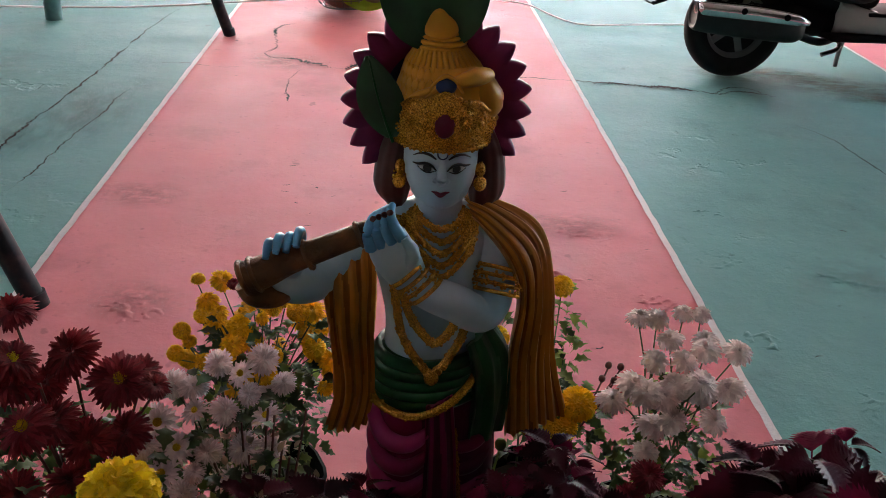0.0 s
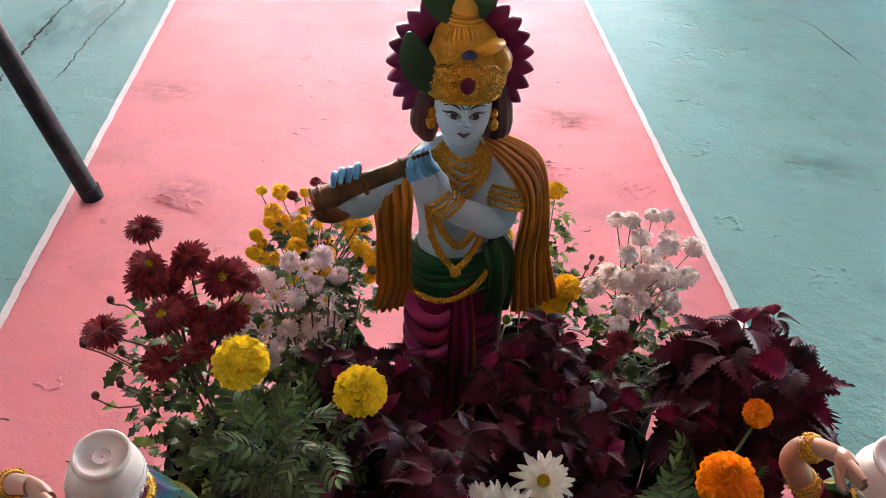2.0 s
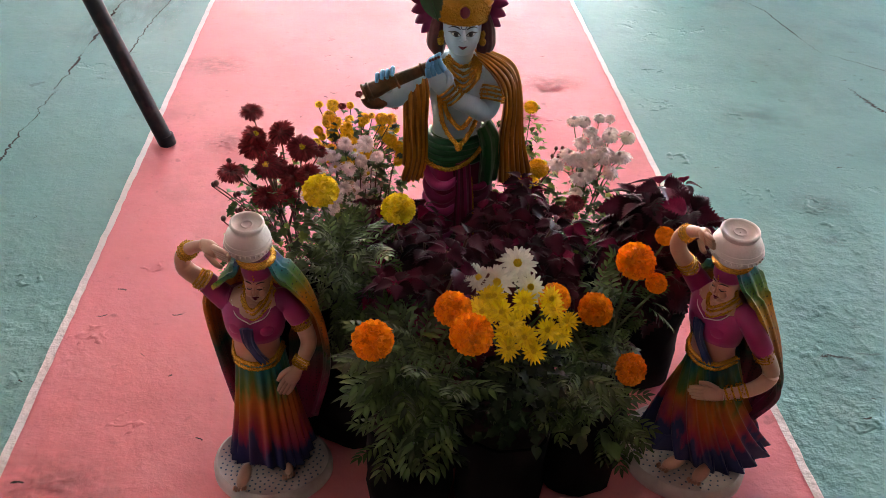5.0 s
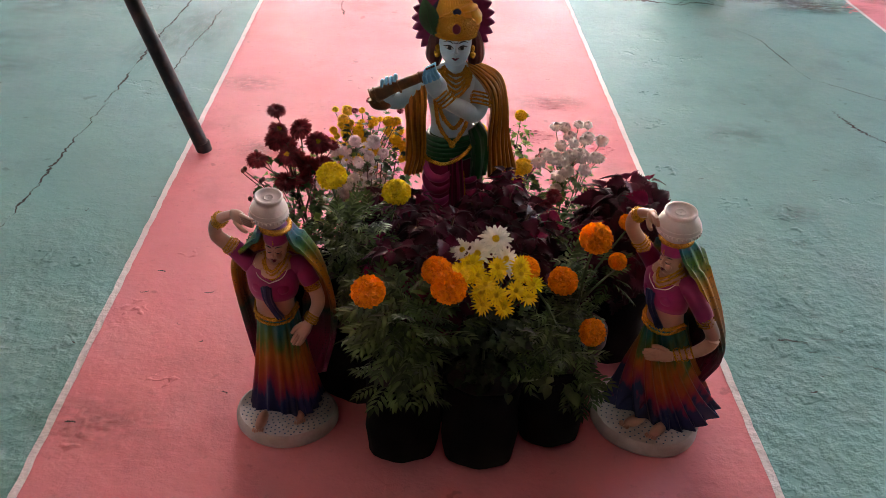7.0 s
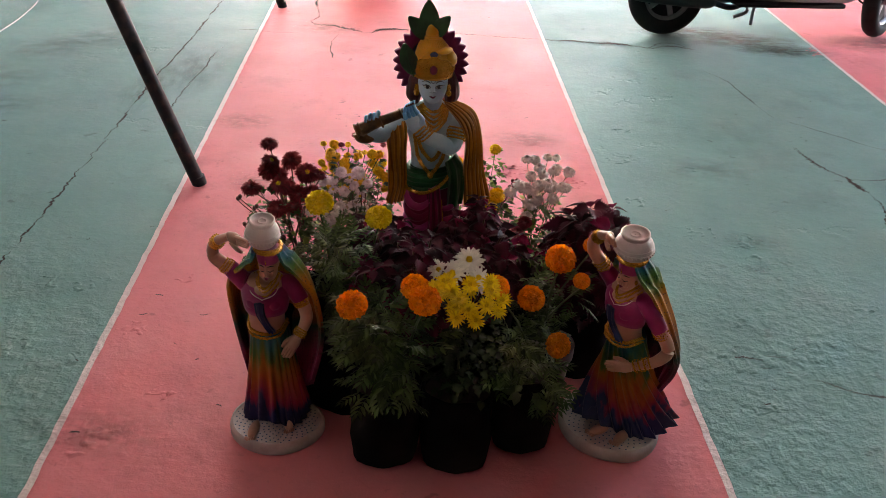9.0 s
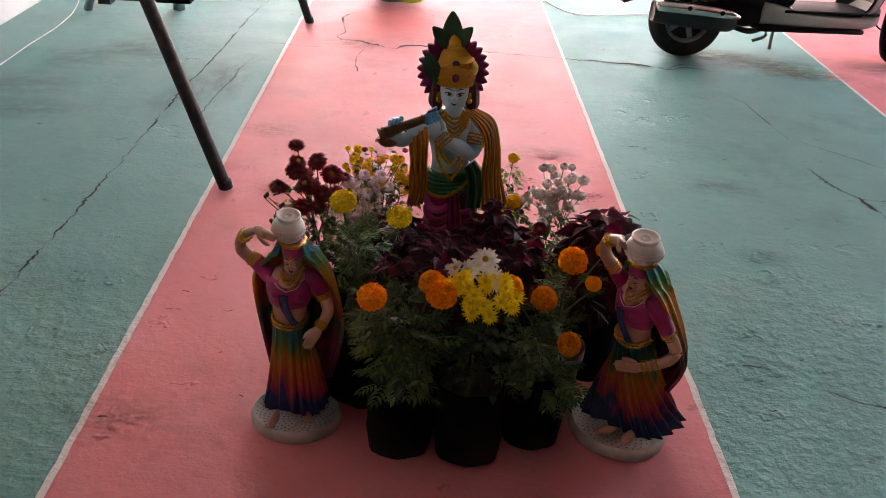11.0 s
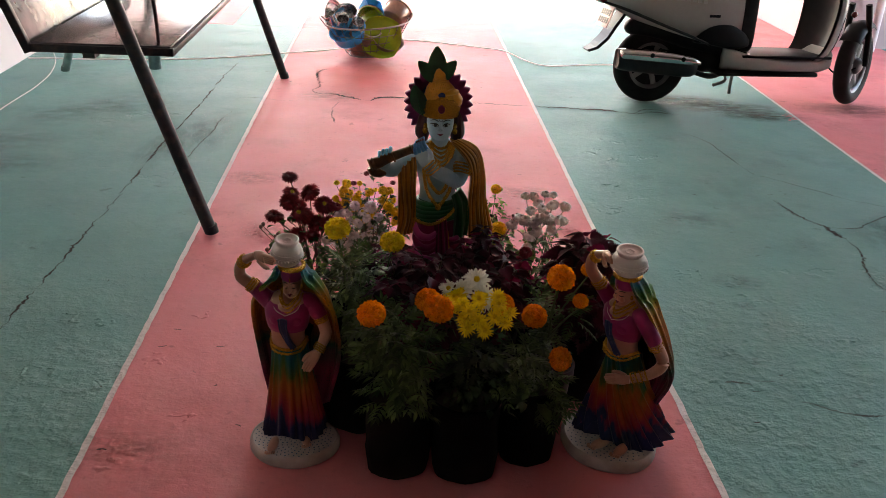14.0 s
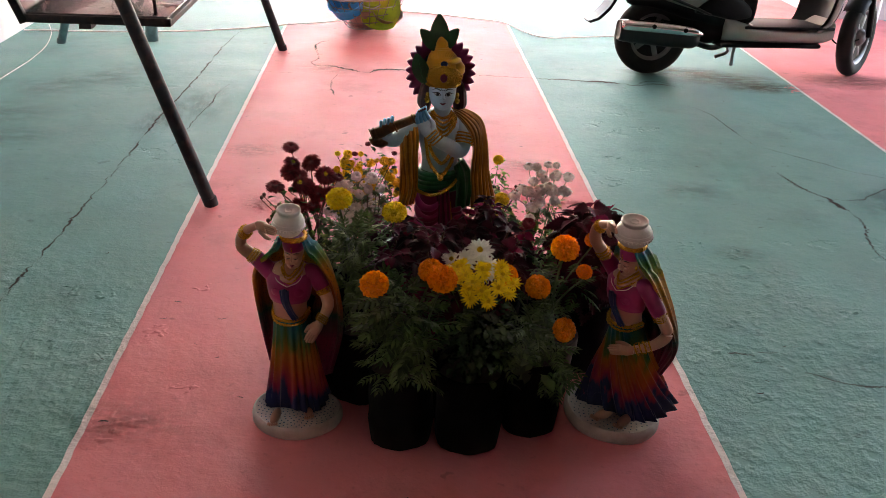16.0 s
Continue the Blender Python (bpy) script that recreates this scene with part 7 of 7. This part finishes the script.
for HEM, FAR, rad in (
        ([(-1.94, 1.8), (-1.94, 2.83), (-1.93, 3.2), (-1.95, 3.5), (-2.02, 3.8), (-2.12, 4.05)], [(-2.2, 1.8), (-2.2, 2.83), (-2.21, 3.2), (-2.21, 3.5), (-2.21, 3.8), (-2.21, 4.05)], .0020),
        ([(-2.2, 3.86), (-1.72, 3.90), (-1.2, 4.0), (-.70, 4.24), (-.38, 4.41), (-.01, 4.77), (.27, 4.73), (.55, 4.63), (.75, 4.53), (.95, 4.15), (1.31, 4.21), (1.7, 4.30), (1.9, 4.45)],
         [(-2.2, 7.4), (-1.72, 7.4), (-1.2, 7.4), (-.70, 7.4), (-.38, 7.4), (-.01, 7.4), (.27, 7.4), (.55, 7.4), (.8, 7.4), (1.0, 7.4), (1.35, 7.4), (1.7, 7.4), (1.9, 7.4)], .0048)):
    h, f = smooth_path(HEM, 120), smooth_path(FAR, 120)
    bm = bmesh.new()
    grid = []
    for i in range(120):
        row = []
        for j in range(31):
            u = (j / 30) ** 1.3
            q = h[i] * (1 - u) + f[i] * u
            row.append(bm.verts.new((q[0], q[1], .007 + .004 * noise.noise((q[0] * 4, q[1] * 5, 0)) + .0015 * noise.noise((q[0] * 18, q[1] * 22, 3)))))
        grid.append(row)
    for a, c in zip(grid, grid[1:]):
        for j in range(30):
            bm.faces.new((a[j], c[j], c[j + 1], a[j + 1]))
    part("mesh_cloth", bm, "net", net)
    bm = bmesh.new()
    tube(bm, [(q[0], q[1], .011 + .003 * noise.noise((q[0] * 5, q[1] * 5, 1))) for q in h[::2]], rad, 180, 6)
    part("hem", bm, "hem", net, "white cord hem")

# ---- basket of washed vessels ----
bk = thing("dish_basket", -.17, 4.30, 0, "round steel wire basket heaped with vessels, on the floor", "basket")
tilt = pose(0, 0, .012, 0, -4, 0)
for z, r, t in ((0.006, .13, .005), (.05, .165, .003), (.10, .205, .003), (.15, .24, .003), (.21, .275, .006)):
    bm = bmesh.new()
    hoop(bm, (0, 0, z), r, t, 48, 0)
    bm.transform(tilt)
    part("hoop", bm, "wire", bk)
for k in range(26):
    a = 2 * math.pi * k / 26
    bm = bmesh.new()
    tube(bm, [((q) * math.cos(a), (q) * math.sin(a), z) for q, z in ((.02, .006), (.128, .006), (.165, .05), (.205, .10), (.24, .15), (.275, .215))], .0022, 16, 5)
    bm.transform(tilt)
    part("wire", bm, "wire", bk)
for s in (-1, 1):
    bm = bmesh.new()
    tube(bm, [(s * .27, -.06, .215), (s * .295, -.045, .245), (s * .30, 0, .255), (s * .295, .045, .245), (s * .27, .06, .215)], .0045, 16, 7)
    bm.transform(tilt)
    part("handle", bm, "wire", bk)


def vessel(name, profile, mat, place, turn, label, category, seg=32, square=0.0):
    bm = bmesh.new()
    lathe(bm, profile, seg)
    if square:
        for v in bm.verts:
            a = math.atan2(v.co.y, v.co.x)
            k = 1 / max(abs(math.cos(a)), abs(math.sin(a)))
            v.co.x *= 1 + (k - 1) * square
            v.co.y *= 1 + (k - 1) * square
    ob = part(name, bm, mat)
    ob.matrix_basis = pose(*place, *turn)
    return tagged(ob, label, category, "vessels in the basket")


BOWL = [(.001, 0), (.045, 0), (.075, .02), (.095, .055), (.100, .075), (.104, .077), (.098, .076), (.090, .055), (.070, .023), (.042, .005), (.001, .005)]
POT = [(.001, 0), (.075, 0), (.085, .008), (.088, .11), (.097, .114), (.097, .118), (.085, .118), (.083, .012), (.07, .005), (.001, .005)]
PLATE = [(.001, 0), (.105, 0), (.118, .008), (.128, .022), (.132, .022), (.122, .005), (.108, -.004), (.001, -.004)]
CUP = [(.001, 0), (.032, 0), (.038, .08), (.040, .08), (.0375, .08), (.031, .004), (.001, .004)]
vessel("plate", PLATE, "green_plastic", (-.085, 4.165, .150), (78, 6, -12), "lime green plastic plate standing inside the basket wires", "plate", 48, .22)
vessel("tub", [(.001, 0), (.09, 0), (.115, .075), (.122, .08), (.118, .082), (.108, .075), (.085, .005), (.001, .005)], "blue_plastic", (-.285, 4.20, .12), (24, -16, 0), "bright blue plastic tub in the wire basket", "tub")
vessel("box", [(.001, 0), (.055, 0), (.060, .10), (.064, .10), (.058, .10), (.052, .004), (.001, .004)], "blue_plastic", (-.19, 4.36, .245), (35, 20, 30), "bright blue square plastic box on the heap", "box", 32, .9)
vessel("bowl", BOWL, "steel", (-.185, 4.24, .215), (62, 20, 15), "shiny stainless steel bowl lying tilted on the heap", "bowl")
vessel("cooking_pot", POT, "copper", (-.03, 4.36, .215), (-35, 55, 20), "dull brown metal pot lying on its side", "pot")
vessel("bowl", BOWL, "steel", (-.31, 4.36, .195), (40, -30, 0), "shiny stainless steel bowl at the basket rim", "bowl")
vessel("bowl", BOWL, "steel", (-.14, 4.43, .17), (-20, 10, 0), "stainless steel bowl deep in the basket", "bowl")
vessel("cup", CUP, "steel", (-.265, 4.17, .20), (40, 30, 0), "small stainless steel cup", "cup")
vessel("cup", CUP, "steel", (-.385, 4.27, .20), (15, -30, 0), "small stainless steel tumbler", "cup")
vessel("cup", CUP, "steel", (-.34, 4.20, .19), (30, 5, 0), "small stainless steel tumbler", "cup")
vessel("cooking_pot", POT, "copper", (-.21, 4.26, .03), (10, 5, 0), "dull brown metal pot at the bottom of the basket", "pot")
vessel("plate", PLATE, "steel", (-.40, 4.36, .21), (70, 10, 60), "stainless steel plate standing at the rim", "plate")
vessel("bowl", BOWL, "copper", (-.06, 4.24, .06), (25, 15, 0), "dull brown metal bowl", "bowl")

# ---- scooter ----
sc = thing("scooter", 1.455, 3.40, 0, "white motor scooter parked on its side stand on the floor", "scooter", turn=1.5)
sc.matrix_basis = pose(1.45, 3.385, 0, -4, 0, 4.5)


def lofts(bm, sections, n=24, seg=24, mi=0, power=0.75):
    """Rounded box sections along x: (x, y, z, half width, half height)."""
    rings = []
    for x, y, z, w, h in smooth_path(sections, n):
        ring = []
        for i in range(seg):
            a = 2 * math.pi * i / seg
            c, s = math.cos(a), math.sin(a)
            ring.append((x, y + max(w, .001) * math.copysign(abs(c) ** power, c), z + max(h, .001) * math.copysign(abs(s) ** power, s)))
        rings.append(ring)
    ring_mesh(bm, rings, mi)


def wheel(name, x, z, r, wide, rim_r, steer, spokes):
    w = new(name)
    w.parent = sc
    w.matrix_basis = pose(x, 0, z, 0, 0, steer) @ pose(0, 0, 0, 90, 0, 0)
    bm = bmesh.new()
    prof = [(rim_r, -wide * .32), (rim_r + .012, -wide * .46), (rim_r + (r - rim_r) * .55, -wide * .5), (r - .016, -wide * .42), (r - .004, -wide * .22), (r, 0), (r - .004, wide * .22), (r - .016, wide * .42), (rim_r + (r - rim_r) * .55, wide * .5), (rim_r + .012, wide * .46), (rim_r, wide * .32)]
    lathe(bm, prof, 56)
    part("tyre", bm, "rubber", w)
    bm = bmesh.new()
    lathe(bm, [(rim_r + .004, -wide * .36), (rim_r - .004, -wide * .34), (rim_r - .016, -wide * .2), (rim_r - .016, wide * .2), (rim_r - .004, wide * .34), (rim_r + .004, wide * .36)], 48)
    lathe(bm, [(.001, -.05), (.022, -.05), (.045, -.03), (.048, .03), (.022, .05), (.001, .05)], 24)
    for k in range(spokes):
        b2 = bmesh.new()
        soft_box(b2, .035, -.016, -.014, rim_r - .008, .016, .014, .005)
        join(bm, b2, pose(0, 0, 0, 0, 0, 360 * k / spokes))
    part("rim", bm, "alloy", w)
    bm = bmesh.new()
    lathe(bm, [(.001, -.012), (rim_r - .012, -.010), (rim_r - .010, .010), (.001, .012)], 32)
    part("drum_cover", bm, "dark_plastic", w)
    return w


wheel("rear_wheel", 0, .210, .210, .095, .127, 0, 5)
wheel("front_wheel", 1.245, .226, .226, .090, .152, 42, 6)
STEER = Matrix.Translation((1.245, 0, 0)) @ pose(0, 0, 0, 0, 0, 42) @ Matrix.Translation((-1.25, 0, 0))
bm = bmesh.new()      # side and tail panels
lofts(bm, [(-.35, 0, .655, .05, .035), (-.31, 0, .635, .10, .07), (-.20, 0, .60, .145, .11), (-.02, 0, .565, .165, .145), (.18, 0, .53, .170, .175), (.36, 0, .50, .160, .185), (.48, 0, .50, .125, .17), (.53, 0, .51, .10, .15)], 34, 32)
body = part("body", bm, "white_plastic", sc, "pearl white body panels")
for s in (-1, 1):
    bm = bmesh.new()
    tube(bm, [(-.33, s * .10, .560), (-.20, s * .148, .520), (-.02, s * .170, .455), (.14, s * .178, .40), (.26, s * .176, .355)], [.006, .009, .009, .008, .006], 22, 8)
    part("trim_strip", bm, "grey_panel", body)
    bm = bmesh.new()
    lofts(bm, [(.18, s * .150, .37, .012, .01), (.27, s * .158, .40, .020, .05), (.38, s * .150, .395, .022, .065), (.47, s * .13, .375, .02, .045), (.52, s * .11, .36, .01, .02)], 16, 16)
    part("side_vent", bm, "dark_plastic", body)
bm = bmesh.new()      # bars where the badges are
for k in range(9):
    box(bm, -.055 + k * .032, -.1765, .60 - k * .004, -.034 + k * .032, -.1725, .622 - k * .004)
part("badge", bm, "silver_ink", body, "silver raised badge")
bm = bmesh.new()
box(bm, .245, -.1785, .498, .305, -.1745, .512)
part("small_badge", bm, "dark_plastic", body)
bm = bmesh.new()
lofts(bm, [(-.40, 0, .72, .06, .02), (-.30, 0, .735, .12, .035), (-.05, 0, .745, .14, .045), (.25, 0, .735, .13, .045), (.45, 0, .74, .10, .04), (.52, 0, .73, .06, .02)], 24, 24)
part("seat", bm, "dark_plastic", sc, "black vinyl seat")
bm = bmesh.new()
lofts(bm, [(.46, 0, .50, .135, .20), (.52, 0, .50, .125, .20), (.555, 0, .49, .10, .19), (.565, 0, .48, .06, .15)], 10, 24, 0, .5)
part("under_seat_cover", bm, "dark_plastic", sc)
bm = bmesh.new()
tube(bm, [(-.22, -.11, .75), (-.42, -.10, .78), (-.47, 0, .785), (-.42, .10, .78), (-.22, .11, .75)], .013, 24, 8)
part("grab_rail", bm, "grey_panel", sc)
bm = bmesh.new()
lofts(bm, [(-.345, 0, .615, .085, .02), (-.36, 0, .60, .10, .034), (-.335, 0, .575, .10, .03), (-.31, 0, .56, .09, .015)], 10, 18)
part("tail_light", bm, "red_lens", sc, "red tail lamp lens")
bm = bmesh.new()      # rear fender and flap
for a, b in zip(((-.20, .50, .07), (-.25, .43, .075), (-.285, .37, .075), (-.34, .315, .07)), ((-.25, .43, .075), (-.285, .37, .075), (-.34, .315, .07), (-.385, .295, .05))):
    v = [bm.verts.new(p) for p in ((a[0], -a[2], a[1]), (a[0], a[2], a[1]), (b[0], b[2], b[1]), (b[0], -b[2], b[1]), (a[0] + .012, -a[2], a[1] - .012), (a[0] + .012, a[2], a[1] - .012), (b[0] + .012, b[2], b[1] - .012), (b[0] + .012, -b[2], b[1] - .012))]
    for q in ((0, 1, 2, 3), (7, 6, 5, 4), (0, 3, 7, 4), (1, 5, 6, 2), (0, 4, 5, 1), (3, 2, 6, 7)):
        bm.faces.new([v[i] for i in q])
bmesh.ops.remove_doubles(bm, verts=bm.verts, dist=.0005)
bmesh.ops.recalc_face_normals(bm, faces=bm.faces)
part("rear_fender", bm, "dark_plastic", sc)
b2 = bmesh.new()
soft_box(b2, -.003, -.10, -.06, .003, .10, .06, .002)
bm = bmesh.new()
join(bm, b2, pose(-.285, 0, .475, 0, 20, 0))
pl = part("number_plate", bm, "plate", sc, "white number plate")
for row in range(2):
    for k in range(5):
        b2 = bmesh.new()
        box(b2, -.006, -.08 + k * .034, -.038 + row * .044, -.0035, -.058 + k * .034, -.006 + row * .044)
        bm = bmesh.new()
        join(bm, b2, pose(-.285, 0, .475, 0, 20, 0))
        part("plate_mark", bm, "ink", pl)
bm = bmesh.new()      # engine and swing unit
lofts(bm, [(-.06, .03, .22, .05, .05), (.05, .03, .235, .075, .075), (.20, .01, .25, .09, .085), (.36, 0, .25, .09, .07), (.50, 0, .24, .07, .05)], 20, 20)
part("engine", bm, "dark_plastic", sc)
bm = bmesh.new()
lofts(bm, [(-.17, 0, .42, .004, .004), (-.14, 0, .42, .05, .04), (0, 0, .43, .09, .07), (.2, 0, .40, .11, .10), (.42, 0, .34, .10, .10)], 16, 18)
part("under_body", bm, "dark_plastic", sc)
bm = bmesh.new()      # silencer on the near side
lofts(bm, [(-.235, -.135, .265, .030, .035), (-.225, -.137, .262, .048, .058), (-.05, -.138, .245, .052, .062), (.16, -.136, .225, .050, .058), (.22, -.13, .22, .035, .04)], 18, 20, 0, .85)
ex = part("silencer", bm, "grey_panel", sc, "dark grey exhaust silencer")
bm = bmesh.new()
lofts(bm, [(-.235, -.150, .292, .030, .022), (-.20, -.156, .292, .040, .030), (0, -.158, .280, .042, .032), (.17, -.156, .262, .038, .026), (.235, -.148, .250, .02, .012)], 18, 18, 0, .7)
part("heat_shield", bm, "chrome", ex, "chrome heat shield")
for xx in (-.06, .12):
    bm = bmesh.new()
    lathe(bm, [(.001, .006), (.010, .006), (.013, 0)], 14, 0, pose(xx, -.199, .285 - xx * .1, 90, 0, 0))
    part("bolt", bm, "dark_plastic", ex)
bm = bmesh.new()
tube(bm, [(.2, -.13, .20), (.32, -.11, .17), (.42, -.06, .19), (.46, 0, .22)], .016, 18, 10)
part("exhaust_pipe", bm, "grey_panel", ex)
bm = bmesh.new()      # footboard
lofts(bm, [(.38, 0, .275, .12, .075), (.46, 0, .262, .17, .058), (.60, 0, .246, .185, .044), (.80, 0, .240, .185, .038), (.94, 0, .245, .175, .044), (1.01, 0, .275, .16, .060)], 22, 24, 0, .5)
fb = part("footboard", bm, "white_plastic", sc, "white footboard side")
bm = bmesh.new()
soft_box(bm, .47, -.178, .283, 1.00, .178, .298, .006)
part("foot_mat", bm, "dark_plastic", fb, "black rubber mat")
bm = bmesh.new()
soft_box(bm, .34, -.172, .180, .94, .172, .206, .012)
part("under_tray", bm, "dark_plastic", fb)


def shield(bm, off, grow, mi=0):
    rings = []
    for x, z, w in smooth_path([(1.00, .26, .165), (1.055, .33, .185), (1.085, .46, .20), (1.095, .60, .205), (1.08, .74, .19), (1.045, .86, .15), (1.02, .92, .11)], 22):
        row = []
        for i in range(21):
            u = i / 20 * 2 - 1
            row.append((x + off - .10 * u * u, u * w * grow, z))
        rings.append(row)
    return rings


bm = bmesh.new()
ra, rb = shield(bm, .014, 1.0), shield(bm, -.012, 1.0)
ring_mesh(bm, [a + b[::-1] for a, b in zip(ra, rb)])
part("leg_shield", bm, "white_plastic", sc, "pearl white leg shield")
bm = bmesh.new()
ra, rb = shield(bm, -.013, .93), shield(bm, -.022, .93)
ring_mesh(bm, [a + b[::-1] for a, b in zip(ra, rb)])
part("inner_panel", bm, "grey_panel", sc, "dark grey inner panel")
bm = bmesh.new()
lofts(bm, [(1.00, 0, .95, .05, .05), (1.08, 0, .97, .13, .09), (1.16, 0, .95, .12, .08), (1.20, 0, .93, .07, .05)], 14, 22)
part("headlamp_cowl", bm, "white_plastic", sc)
bm = bmesh.new()
tube(bm, [(.92, -.33, 1.0), (1.03, -.20, 1.01), (1.08, 0, 1.0), (1.03, .20, 1.01), (.92, .33, 1.0)], .014, 24, 10)
hb = part("handlebar", bm, "dark_plastic", sc)
for s in (-1, 1):
    bm = bmesh.new()
    tube(bm, [(.995, s * .24, 1.01), (1.0, s * .27, 1.10), (1.0, s * .30, 1.15)], .005, 10, 6)
    ball(bm, .99, s * .31, 1.18, .012, .06, .04)
    part("mirror", bm, "dark_plastic", hb)
    bm = bmesh.new()
    tube(bm, [(1.265, s * .062, .233), (1.215, s * .06, .42), (1.17, s * .045, .58)], [.017, .018, .018], 12, 10)
    bm.transform(STEER)
    part("fork_leg", bm, "dark_plastic", sc)
    bm = bmesh.new()
    ball(bm, 1.10, s * .15, .53, .018, .014, .017)
    part("indicator", bm, "red_lens", sc, "dark red side lamp")
bm = bmesh.new()      # front fender
rings = []
for k in range(16):
    a = math.radians(62 + 80 * k / 15)
    rings.append([(1.265 + (.242 + d) * math.cos(a), y, .233 + (.242 + d) * math.sin(a)) for y, d in ((-.062, -.03), (-.05, .0), (0, .012), (.05, .0), (.062, -.03), (.05, -.006), (0, .004), (-.05, -.006))])
ring_mesh(bm, rings)
bm.transform(STEER)
part("front_fender", bm, "dark_plastic", sc)
bm = bmesh.new()
tube(bm, [(.56, .10, .19), (.585, .17, .08), (.60, .20, -.004)], .010, 8, 8)
soft_box(bm, .575, .185, -.008, .625, .225, .002, .002)
part("side_stand", bm, "alloy", sc)
bm = bmesh.new()
tube(bm, [(.42, -.05, .20), (.44, -.06, .14), (.37, -.06, .11)], .010, 8, 8)
part("centre_stand", bm, "alloy", sc)
bm = bmesh.new()
tube(bm, [(1.02, -.06, .26), (1.08, -.07, .20), (1.15, -.06, .19), (1.23, -.055, .22)], .005, 16, 6)
part("brake_cable", bm, "dark_plastic", sc)

# ---- wire fence by the far wall ----
fe = thing("wire_fence", 3.06, 6.75, 0, "short chain-link wire fence standing beside the wall", "fence")
bm = bmesh.new()
for k in range(14):
    o = -.15 + k * .05
    for s in (-1, 1):
        tube(bm, [(o * .4, .003 * s, 0), (o * .4 + s * .16, .003 * s, .5)], .0025, 3, 5)
part("wire_mesh", bm, "wire", fe)
for xx in (-.17, .17):
    pipe("fence_post", (xx, 0, 0), (xx, 0, .55), .012, "wire", fe)
